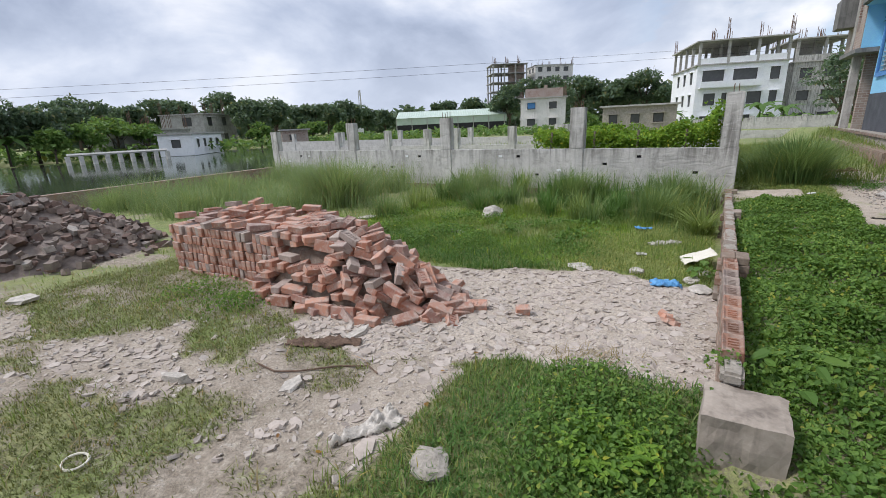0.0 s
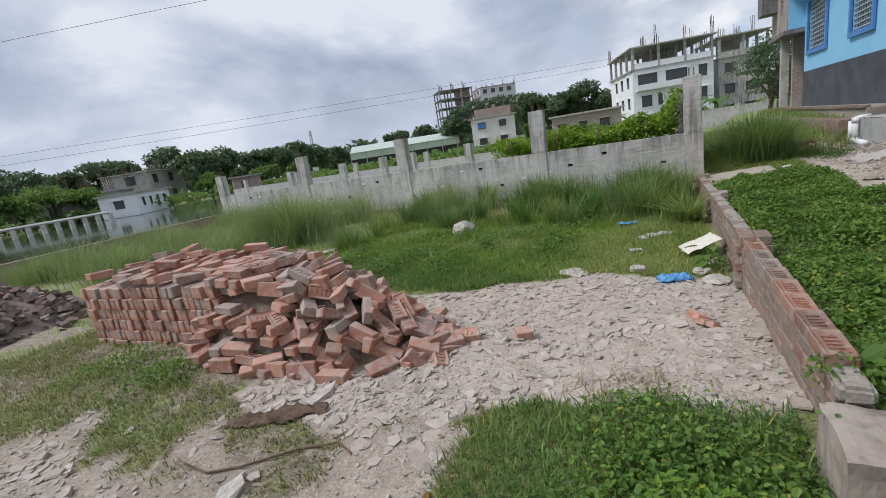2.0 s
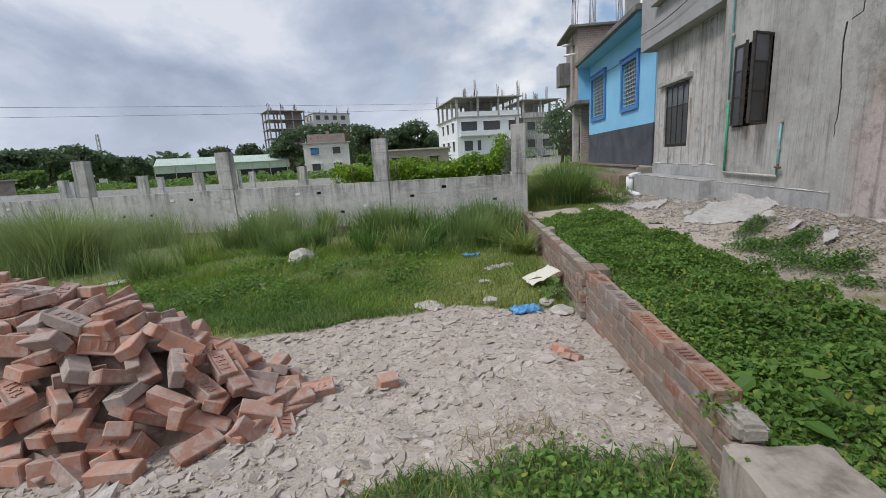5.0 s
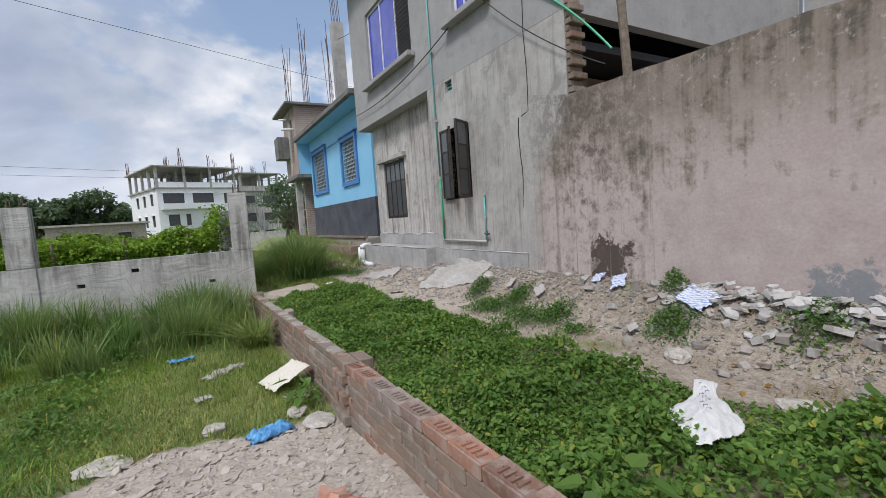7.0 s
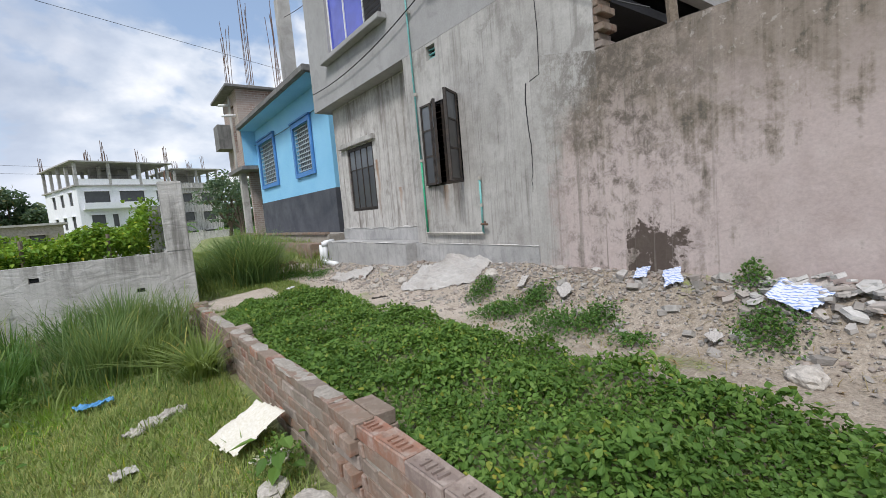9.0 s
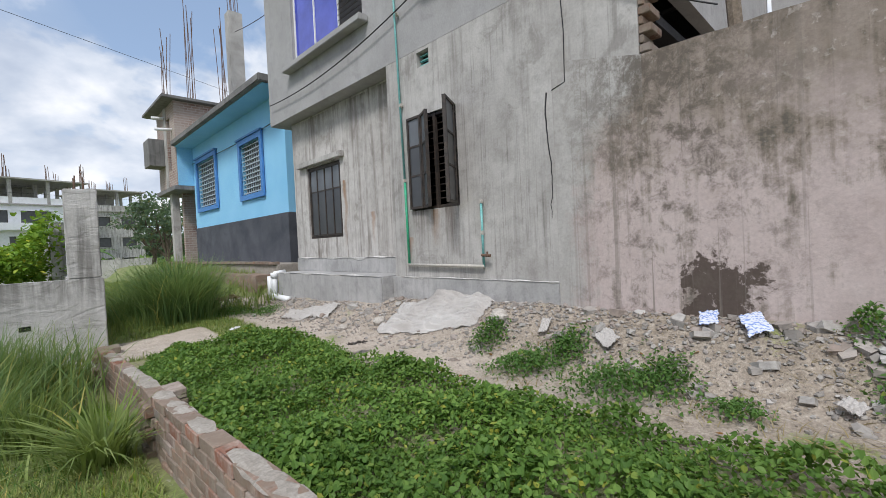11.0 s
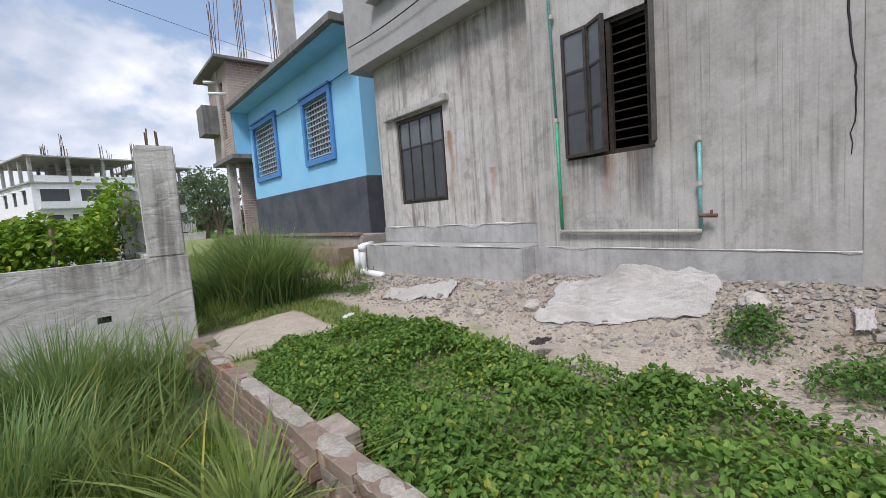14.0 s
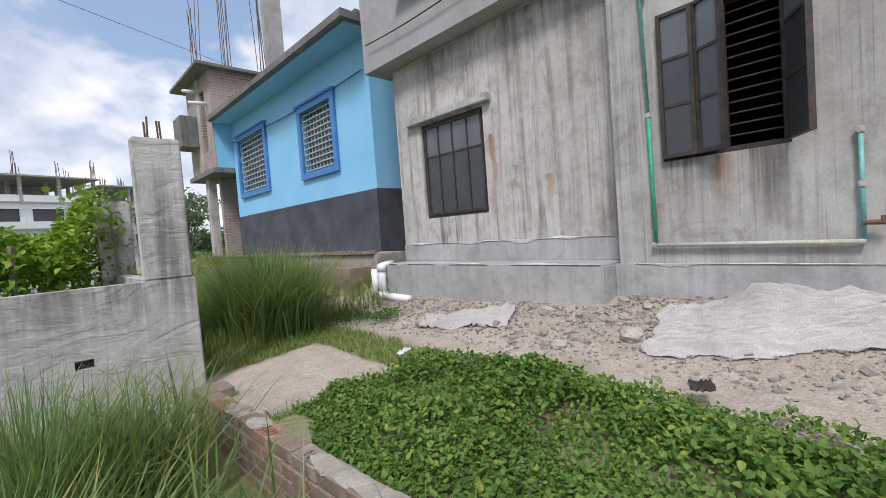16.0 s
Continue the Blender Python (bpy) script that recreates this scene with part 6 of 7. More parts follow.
def brick_stack():
    rnd = random.Random(5)
    s = thing("brick_stack", "neat stack of red bricks set on edge, loose bricks on top", "brick stack")
    ang = 4.0
    base = pose(-6.2, 1.90, 0.02, 0, 0, ang)
    for row in range(6):
        for i in range(26):
            if row == 5 and rnd.random() < 0.05:
                continue
            m = base @ pose(0.05 + i * 0.082, 0.13 + rnd.uniform(-0.02, 0.02), 0.06 + row * 0.119, 90 + rnd.uniform(-2, 2), 0, 90 + rnd.uniform(-4, 4))
            lay(BRICKS[rnd.randrange(9)], m, s)
    for row in range(6):
        for i in range(4):
            lay(BRICKS[rnd.randrange(9)], base @ pose(0.04, 0.40 + i * 0.25, 0.06 + row * 0.119, 90, 0, 90), s)
    boxes("inner_bricks", M_BRICK, s, (-6.0, -4.3, 2.25, 3.05, 0.0, 0.66), label="bricks packed inside the stack")
    for i in range(46):
        m = base @ pose(rnd.uniform(0.05, 2.3), rnd.uniform(0.05, 1.2), 0.76 + rnd.uniform(0.0, 0.03) + (0.06 if i % 6 == 0 else 0), rnd.uniform(-9, 9), rnd.uniform(-9, 9), rnd.choice((0, 10, 80, 95, 30)) + rnd.uniform(-15, 15))
        lay(BRICKS[rnd.randrange(9)], m, s)


def heap_height(x, y):
    """The heap slumps from the stack's end towards the sand."""
    along = (x + 3.9) / 2.05 if x > -3.9 else (x + 3.9) / 0.85
    a = 1 - math.hypot(along, (y - 2.42) / (0.66 if y < 2.42 else 0.95))
    return max(0.0, min(0.80 - 0.10 * smooth_step(-3.9, -3.0, x), 1.30 * a))


def brick_heap():
    rnd = random.Random(8)
    s = thing("brick_heap", "slumped heap of loose red bricks beside the stack", "brick heap")
    # filler sheet under the bricks, coloured dark so the gaps read as shade
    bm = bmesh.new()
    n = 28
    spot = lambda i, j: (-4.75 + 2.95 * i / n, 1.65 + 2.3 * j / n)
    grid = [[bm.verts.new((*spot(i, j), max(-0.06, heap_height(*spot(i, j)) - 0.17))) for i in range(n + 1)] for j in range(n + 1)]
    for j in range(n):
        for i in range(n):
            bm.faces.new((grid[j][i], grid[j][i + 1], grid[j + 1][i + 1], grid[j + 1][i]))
    part("heap_core", bm, M_BRICKW, s, "dark filler sheet standing for shade between the bricks")
    spots = []
    for layer in range(12):
        z = 0.045 + layer * 0.074
        y = 1.70
        while y < 3.4:
            x = -4.65 + rnd.uniform(0, 0.2)
            while x < -1.8:
                px, py = x + rnd.uniform(-0.03, 0.03), y + rnd.uniform(-0.025, 0.025)
                h = heap_height(px, py)
                if h > 0.03 and z - 0.03 < h < z + 0.15:
                    spots.append((px, py, z + ground_z(px, py, False) - 0.03, layer, h - z))
                x += 0.205
            y += 0.15
    rnd.shuffle(spots)
    for x, y, z, layer, cover in sorted(spots[:290], key=lambda q: q[2]):
        out = smooth_step(-3.9, -2.6, x)
        wild = 5 + 16 * out
        kind = rnd.random()
        rx = rnd.gauss(0, wild) + (90 if kind < 0.10 + 0.12 * out else 0)
        ry = rnd.gauss(0, wild) + (14 * out)
        rz = rnd.choice((4, 8, 94, 0, 86)) + rnd.gauss(0, 8 + 30 * out)
        lay(BRICKS[rnd.randrange(9)], pose(x, y, z, rx, ry, rz), s)
    for x, y, rz, rx in ((-3.74, 1.74, 12, 82), (-3.88, 1.80, 70, 0), (-2.62, 1.84, 8, 0), (-2.95, 1.86, 20, 75), (-3.42, 1.80, 45, 10), (-3.2, 1.81, 5, 80), (-2.3, 2.02, 65, 20), (-2.12, 2.2, 80, 0), (-1.98, 2.5, 40, 8), (-1.9, 2.65, 25, 12)):
        lay(BRICKS[rnd.randrange(9)], pose(x, y, ground_z(x, y) + (0.06 if rx > 40 else 0.04), rx, 0, rz), s)


def low_wall():
    rnd = random.Random(3)
    w = thing("wall_low_brick", "low half-brick garden wall with worn coping and small piers", "wall", "structure")
    x0 = 0.165
    bm = bmesh.new()
    n = 40
    for a, b in zip([1.6 + (9.95 - 1.6) * i / n for i in range(n)], [1.6 + (9.95 - 1.6) * (i + 1) / n for i in range(n)]):
        t = wall_top((a + b) / 2) - 0.085 - (0.07 if a < 2.0 else 0)
        box(bm, x0 + 0.012, x0 + 0.10, a, b, -0.25, t)
    part("mortar", bm, M_MORTAR, w, "grey mortar")
    cores = []
    for row in range(7):
        y = 1.535 + (0.12 if row % 2 else 0.0)
        while y < 9.9:
            top = wall_top(y + 0.12) - row * 0.078
            floor = ground_z(0.0, y) - 0.04
            if top - BH > floor - 0.09 and not (row == 0 and y < 1.75):
                if row == 0:
                    mesh = BRICK_COPE if y < 3.9 or (rnd.random() < 0.3) else BRICK_COPE_OLD
                else:
                    mesh = BRICKS_OLD[rnd.randrange(5)] if rnd.random() < 0.93 else BRICKS_MID[rnd.randrange(3)]
                slope = math.degrees(math.atan(-0.0375))
                m = pose(x0 + BW / 2 + rnd.uniform(-0.004, 0.004), y + BL / 2, top - BH / 2 + rnd.uniform(-0.003, 0.003), slope, rnd.uniform(-1.5, 1.5), 0) @ pose(0, 0, 0, 0, 0, 90 + rnd.uniform(-1.2, 1.2))
                lay(mesh, m, w)
            y += BL + 0.012
    # mortar smeared over the far coping
    for i in range(24):
        y, long = rnd.uniform(4.2, 9.6), rnd.uniform(0.08, 0.24)
        bm = bmesh.new()
        bmesh.ops.create_icosphere(bm, subdivisions=2, radius=1)
        for q in bm.verts:
            q.co = Vector((q.co.x * 0.058, q.co.y * long, q.co.z * 0.007)) * (1 + 0.5 * noise.noise(q.co * 2.3 + Vector((0, 0, i * 3.7))))
        ob = part("mortar_smear", bm, M_MORTAR, w, "pale smeared mortar")
        ob.location = (x0 + BW / 2, y, wall_top(y))
    bm = bmesh.new()
    box(bm, x0 + 0.004, x0 + BW - 0.004, 1.60, 1.784, wall_top(2.0) - 0.12, wall_top(1.9) - 0.045)
    bmesh.ops.bevel(bm, geom=bm.edges[:], offset=0.016, segments=2, affect="EDGES")
    bmesh.ops.subdivide_edges(bm, edges=bm.edges[:], cuts=2, use_grid_fill=True)
    for q in bm.verts:
        q.co += Vector((0.6, 0.6, 1)) * 0.012 * noise.noise(q.co * 11)
    part("mortar_cap", bm, M_MORTAR, w, "rounded cement cap at the coping's broken end")
    # piers of brick
    for y in (4.08, 7.0, 9.9):
        for row in range(7):
            z = wall_top(y) + 0.012 - row * 0.078 - BH / 2
            for j in range(2):
                for k in range(2):
                    ofs = (x0 + BW / 2 + 0.015 + 0.03 * j, y - 0.06 + 0.12 * k)
                    m = pose(*ofs, z, 0, 0, rnd.uniform(-2, 2)) if row % 2 else pose(x0 + BW / 2 - 0.017 + 0.115 * j * 1.0, y, z, 0, 0, 90 + rnd.uniform(-2, 2))
                    if row % 2 == 0 and k:
                        continue
                    lay(BRICKS_OLD[rnd.randrange(5)], m, w)
    # the plastered pier at the near end
    bm = bmesh.new()
    box(bm, 0.10, 0.46, 1.27, 1.595, -0.2, 0.475)
    bmesh.ops.subdivide_edges(bm, edges=bm.edges[:], cuts=9, use_grid_fill=True)
    bmesh.ops.smooth_vert(bm, verts=bm.verts, factor=0.25, use_axis_x=True, use_axis_y=True, use_axis_z=True)
    for q in bm.verts:
        q.co += Vector((1, 1, 0.7)) * (0.013 * noise.noise(q.co * 9) + 0.006 * noise.noise(q.co * 27))
    part("pier", bm, plaster("pier_cement", (0.21, 0.17, 0.135), (0.37, 0.32, 0.27), (0.065, 0.05, 0.04), 0.48), w, "short cement-rendered end pier, chipped and stained")


brick_stack()
brick_heap()
low_wall()

# ---- rubble, stones and litter ----
def chunk(bm, at, size, rnd, flat=0.6, tilt=0.5):
    """One broken angular lump."""
    m = Matrix.Translation(at) @ Euler((rnd.uniform(-tilt, tilt), rnd.uniform(-tilt, tilt), rnd.uniform(0, 6.3))).to_matrix().to_4x4()
    sx, sy, sz = size * rnd.uniform(0.7, 1.3), size * rnd.uniform(0.5, 1.0), size * flat * rnd.uniform(0.5, 1.0)
    v = []
    for z in (-0.5, 0.5):
        v.append([bm.verts.new(m @ Vector((sx * 0.5 * math.cos(6.283 * i / 5) * rnd.uniform(0.75, 1.15), sy * 0.5 * math.sin(6.283 * i / 5) * rnd.uniform(0.75, 1.15), sz * z * rnd.uniform(0.7, 1.1)))) for i in range(5)])
    bm.faces.new(v[0][::-1])
    bm.faces.new(v[1])
    for i in range(5):
        bm.faces.new((v[0][i], v[0][(i + 1) % 5], v[1][(i + 1) % 5], v[1][i]))


def island_material(name, cols, rough=0.95):
    k = Mat(name)
    r = k.random(True)
    c = k.ramp(r, [(i / (len(cols) - 1), q) for i, q in enumerate(cols)])
    d, f = k.noise(14, 5, 0.65), k.noise(90, 3, 0.6)
    c = k.mix(k.ramp(d, [(0.4, 0), (0.75, 0.6)]), c, tuple(x * 0.55 for x in cols[0]))
    return k.done(c, rough, k.math("ADD", d, f), 0.5, 0.01)


M_RUBBLE = island_material("dark_brick_rubble", [(0.15, 0.105, 0.09), (0.22, 0.145, 0.115), (0.30, 0.245, 0.21), (0.18, 0.145, 0.125), (0.40, 0.36, 0.32)])
M_STONE = island_material("lime_chips", [(0.40, 0.345, 0.30), (0.47, 0.41, 0.36), (0.54, 0.485, 0.435), (0.43, 0.365, 0.315)])
M_CRUST = island_material("lime_crust", [(0.41, 0.35, 0.30), (0.47, 0.405, 0.355), (0.52, 0.455, 0.405), (0.44, 0.375, 0.325)])
M_TILE = island_material("broken_tile", [(0.42, 0.41, 0.39), (0.54, 0.525, 0.50), (0.62, 0.605, 0.58), (0.45, 0.40, 0.36), (0.50, 0.48, 0.45)])
M_BANK = island_material("plaster_rubble", [(0.27, 0.25, 0.225), (0.37, 0.345, 0.315), (0.30, 0.24, 0.20), (0.48, 0.46, 0.43), (0.33, 0.305, 0.275)])


def stuff_chunks(name, label, spots, mat, seed, flat=0.6, parent=None, category="stones", tilt=0.5):
    rnd = random.Random(seed)
    bm = bmesh.new()
    for x, y, z, s in spots:
        chunk(bm, (x, y, z), s, rnd, flat, tilt)
    ob = part(name, bm, mat, parent)
    return tagged(ob, label, category if parent is None else "", "", "stuff")


def rubble():
    rnd = random.Random(21)
    heap = thing("rubble_heap", "low heap of dark broken brick rubble on the grass", "rubble heap")
    top = lambda x, y: 0.95 * max(0, 1 - math.hypot((x + 9.9) / 2.3, (y - 1.2) / 1.9)) ** 0.8
    bm = bmesh.new()
    n = 20
    g = [[bm.verts.new((-12.4 + 5.0 * i / n, -0.9 + 4.2 * j / n, ground_z(-12.4 + 5.0 * i / n, -0.9 + 4.2 * j / n) - 0.05 + top(-12.4 + 5.0 * i / n, -0.9 + 4.2 * j / n))) for i in range(n + 1)] for j in range(n + 1)]
    for j in range(n):
        for i in range(n):
            bm.faces.new((g[j][i], g[j][i + 1], g[j + 1][i + 1], g[j + 1][i]))
    part("mound", bm, M_RUBBLE, heap, "dusty core of the heap")
    spots = []
    for _ in range(1500):
        x, y = rnd.uniform(-12.3, -7.3), rnd.uniform(-0.9, 3.2)
        h = top(x, y)
        if h > 0.02 or rnd.random() < 0.15:
            spots.append((x, y, ground_z(x, y) + h + rnd.uniform(-0.02, 0.05), rnd.uniform(0.07, 0.24)))
    stuff_chunks("rubble", "broken dark bricks", spots, M_RUBBLE, 1, 0.6, heap)
    # lime flakes on the sand
    spots = []
    for _ in range(7500):
        x, y = rnd.uniform(-3.4, 0.15), rnd.uniform(1.1, 4.8)
        if on_sand(x, y) > 0.6:
            spots.append((x, y, ground_z(x, y) + 0.002, rnd.choice((0.012, 0.015, 0.02, 0.02, 0.03, 0.03, 0.045, 0.08)) * rnd.uniform(0.7, 1.4)))
    stuff_chunks("lime_flakes", "flakes of broken lime plaster lying on the sand", spots, M_STONE, 2, 0.2)
    spots = []
    for _ in range(1900):
        x, y = rnd.uniform(-5.5, 0.15), rnd.uniform(-0.8, 4.7)
        if on_sand(x, y) > (0.7 if y > 1.8 and rnd.random() < 0.6 else 0.35 if y < 1.8 else 2):
            spots.append((x, y, ground_z(x, y) + 0.004, rnd.uniform(0.04, 0.15)))
    stuff_chunks("sand_crust", "thin curled plates of dried lime crust on the sand", spots, M_CRUST, 9, 0.08, tilt=0.12)
    spots = []
    for _ in range(6500):
        x, y = rnd.uniform(-6.5, -1.3), rnd.uniform(-1.3, 2.0)
        if on_sand(x, y) > rnd.uniform(0.0, 0.35):
            spots.append((x, y, ground_z(x, y) + 0.004, rnd.choice((0.012, 0.015, 0.02, 0.025, 0.03, 0.04, 0.075)) * rnd.uniform(0.6, 1.3)))
    stuff_chunks("stone_chips", "pale stones and plaster chips trodden into the soil", spots, M_STONE, 3, 0.3)
    # the rubble bank under the house wall
    spots = []
    for _ in range(11000):
        y = rnd.uniform(-1.5, 11.6)
        x = 3.25 - abs(rnd.gauss(0, 0.42))
        if x > 2.2 and not (8.0 < y and x > 3.05):
            big = rnd.random() < (0.035 if y < 4.3 else 0.015)
            spots.append((x, y, ground_z(x, y) + 0.008, rnd.uniform(0.07, 0.16) if big else 0.01 + 0.045 * rnd.random() ** 2.5))
    stuff_chunks("bank_rubble", "broken plaster, brick bats and grit banked against the house", spots, M_BANK, 4, 0.5)
    spots = []
    for _ in range(260):
        y = rnd.uniform(0.2, 3.3)
        x = 3.2 - abs(rnd.gauss(0, 0.16))
        spots.append((x, y, ground_z(x, y) + rnd.uniform(0.0, 0.09), rnd.uniform(0.05, 0.17)))
    stuff_chunks("slab_rubble", "heap of broken pale tile and plaster slabs", spots, M_TILE, 5, 0.3)


rubble()


# ---- single stones and litter ----
M_SACK = simple("white_sack", (0.60, 0.60, 0.59), (0.70, 0.70, 0.69), 5, 0.7, 0.4, 0.01, 140)
M_PAPER = simple("cream_sheet", (0.62, 0.58, 0.48), (0.70, 0.66, 0.56), 3, 0.8, 0.2)
M_BLUEBAG = simple("blue_plastic", (0.07, 0.24, 0.50), (0.12, 0.34, 0.62), 9, 0.35, 0.3)
M_CLEAR = simple("dirty_clear_plastic", (0.33, 0.31, 0.27), (0.50, 0.48, 0.44), 9, 0.3, 0.4)
M_BAG = simple("cloudy_plastic", (0.38, 0.35, 0.31), (0.50, 0.465, 0.42), 7, 0.35, 0.2)
M_TARP = simple("dusty_white_tarp", (0.37, 0.345, 0.32), (0.47, 0.45, 0.425), 2, 0.8, 0.25, 0.008, 120)
M_BARKDARK = simple("wet_bark", (0.10, 0.065, 0.045), (0.17, 0.11, 0.08), 10, 0.9, 0.6)
M_FALLEN = leaf_material("fallen_leaf", (0.22, 0.10, 0.04), (0.36, 0.19, 0.07), (0.52, 0.36, 0.08))
M_INK = simple("blue_ink", (0.04, 0.05, 0.14), (0.06, 0.07, 0.18), 9, 0.8, 0.1)


def sheet(name, label, category, x, y, lift, sx, sy, rot, mat, crumple=0.04, seed=1, drape=True, outline=None, folds=1.0, n=28, along=1.0):
    """A crumpled sheet that lies on what is under it; outline(u, v) > 0 keeps a point, with u and v from -1 to 1."""
    bm = bmesh.new()
    turn = Matrix.Rotation(radians(rot), 2)
    grid = {}
    for j in range(n + 1):
        for i in range(n + 1):
            u, v = 2 * i / n - 1, 2 * j / n - 1
            if outline and outline(u, v) <= 0:
                continue
            p = turn @ Vector((u * sx / 2, v * sy / 2))
            q = (u * 2.2 * folds + seed * 3.3, v * 2.2 * folds * along, seed)
            z = crumple * (abs(noise.noise(q)) * 1.1 + 0.5 * noise.noise((q[0] * 3, q[1] * 3, 2.0)) * 0.6 + 0.4 * (1 - abs(noise.noise((q[0] * 2.2 + 7, q[1] * 2.2, 5.0)))) ** 4)
            X, Y = x + p.x, y + p.y
            base = ground_z(X, Y) if drape else 0
            lf = lift(u, v) if callable(lift) else lift
            e = min(1, outline(u, v) * 5) if outline and crumple > 0.02 else 1
            grid[i, j] = bm.verts.new((X, Y, base + lf * (0.3 + 0.7 * e) + max(z, 0) * e))
    for i, j in list(grid):
        c = [(i, j), (i + 1, j), (i + 1, j + 1), (i, j + 1)]
        if all(k in grid for k in c):
            bm.faces.new([grid[k] for k in c])
    lone = [v for v in bm.verts if not v.link_faces]
    bmesh.ops.delete(bm, geom=lone, context="VERTS")
    ob = part(name, bm, mat, None, "", True)
    ob.modifiers.new("thickness", "SOLIDIFY").thickness = 0.003
    return tagged(ob, label, category)


def lump(name, label, category, x, y, size, mat, squash=0.55, seed=1, sink=0.3):
    bm = bmesh.new()
    bmesh.ops.create_icosphere(bm, subdivisions=3, radius=0.5)
    for v in bm.verts:
        d = v.co.normalized()
        v.co *= 1 + 0.28 * noise.noise(d * 1.6 + Vector((seed * 5.1, 0, 0))) + 0.1 * noise.noise(d * 5 + Vector((0, seed * 2.0, 0)))
        v.co = Vector((v.co.x * size[0], v.co.y * size[1], v.co.z * size[2]))
    ob = part(name, bm, mat, None)
    ob.location = (x, y, ground_z(x, y) + size[2] * (0.5 - sink))
    ob.rotation_euler = (0, 0, seed * 1.3)
    return tagged(ob, label, category, "loose stones and lumps")


def litter():
    # white sack lying on the creeper, with scrawled writing that cannot be read
    def kite(u, v):
        half = 0.36 if v > 0.5 else (0.36 + 0.6 * smooth_step(0.5, -0.15, v) if v > -0.2 else 0.96 - 0.78 * smooth_step(-0.25, -1.0, v))
        return min(half - abs(u - 0.08 * v) + 0.07 * noise.noise((u * 3, v * 4, 1)), 0.97 - abs(v))

    sack = sheet("white_sack", "torn white woven sack lying on the creeper", "sack", 1.475, 2.165, lambda u, v: 0.10 + 0.035 * math.exp(-u * u * 3), 0.34, 0.84, -60, M_SACK, 0.018, 3, True, kite, 0.8, 72)
    for i in range(9):
        u, v = -0.1 + 0.07 * (i % 3), 0.75 - i * 0.12
        p = Matrix.Rotation(radians(-60), 2) @ Vector((u * 0.2, v * 0.4))
        bm = bmesh.new()
        tube(bm, [(0, 0, 0), (0.02, 0.012, 0.001), (0.03, -0.006, 0.001), (0.04, 0.01, 0.001)], 0.0012, 4)
        ob = part("scrawl", bm, M_INK, sack, "illegible scrawled marks")
        X, Y = 1.475 + p.x, 2.165 + p.y
        ob.location = (X, Y, ground_z(X, Y) + 0.146)
    sheet("cream_sheet", "cream packing sheet lying folded on the grass", "sheet", -0.08, 5.19, lambda u, v: 0.07 + 0.07 * (u + 1), 0.37, 0.43, 8, M_PAPER, 0.005, 5, True, lambda u, v: 1.0 - max(abs(u + 0.12 * v), abs(v)) + 0.06 * noise.noise((u * 3, v * 3, 4)))
    sheet("cream_sheet", "small cream packing sheet under the larger one", "sheet", -0.02, 4.86, 0.03, 0.16, 0.22, 35, M_PAPER, 0.008, 8)
    sheet("blue_bag", "crumpled blue plastic bag on the sand", "bag", -0.34, 4.30, 0.025, 0.33, 0.21, 12, M_BLUEBAG, 0.06, 6, True, lambda u, v: 1.02 - max(abs(u), abs(v)) + 0.3 * noise.noise((u * 2, v * 2, 6)))
    sheet("blue_bag", "faded blue plastic bag caught in the grass", "bag", -0.95, 6.85, 0.06, 0.26, 0.12, 20, M_BLUEBAG, 0.04, 9)
    sheet("clear_bag", "dirty translucent plastic bag on the ground", "bag", -1.54, 0.62, 0.015, 0.24, 0.42, -28, M_BAG, 0.06, 7, True, lambda u, v: 0.55 + 0.35 * v - abs(u) + 0.2 * noise.noise((u * 3, v * 3, 2)), 1.4)
    sheet("clear_bag", "dirty plastic scrap in the grass", "bag", -0.55, 6.1, 0.04, 0.5, 0.16, 38, M_BAG, 0.035, 12, True, lambda u, v: 0.8 - abs(v) - 0.25 * abs(u) + 0.5 * noise.noise((u * 2.5, v * 2, 5)), 2.0, 36)
    sheet("clear_bag", "dirty plastic scrap in the grass", "bag", -0.75, 5.35, 0.04, 0.14, 0.10, 10, M_CLEAR, 0.02, 13)
    hump = lambda u, v: 0.03 + 0.09 * math.exp(-((u - 0.55) ** 2) / 0.25 - ((v + 0.1) ** 2) / 0.05)
    sheet("tarpaulin", "dusty white plastic tarpaulin draped over the rubble", "tarpaulin", 2.94, 6.98, hump, 0.46, 1.62, 11, M_TARP, 0.09, 2, True,
          lambda u, v: 0.95 - max(abs(u), abs(v)) + 0.2 * noise.noise((u * 2.2, v * 2.6, 7)) - 0.5 * max(0, v - 0.1) * (1 + u) * 0.5 + 0.1 * math.cos(v * 9), 4.0, 96, 0.16)
    sheet("tarpaulin", "torn strip of dusty white plastic on the rubble", "tarpaulin", 2.75, 9.6, 0.02, 0.32, 1.2, 8, M_TARP, 0.05, 4, True, lambda u, v: 0.8 - abs(u) + 0.5 * noise.noise((u * 2, v * 3, 9)), 2.0, 30)
    sheet("yellow_leaf", "large dry yellow leaf on the grass", "leaf", 2.35, 12.2, 0.16, 0.5, 0.28, 30, M_DRY, 0.08, 3)
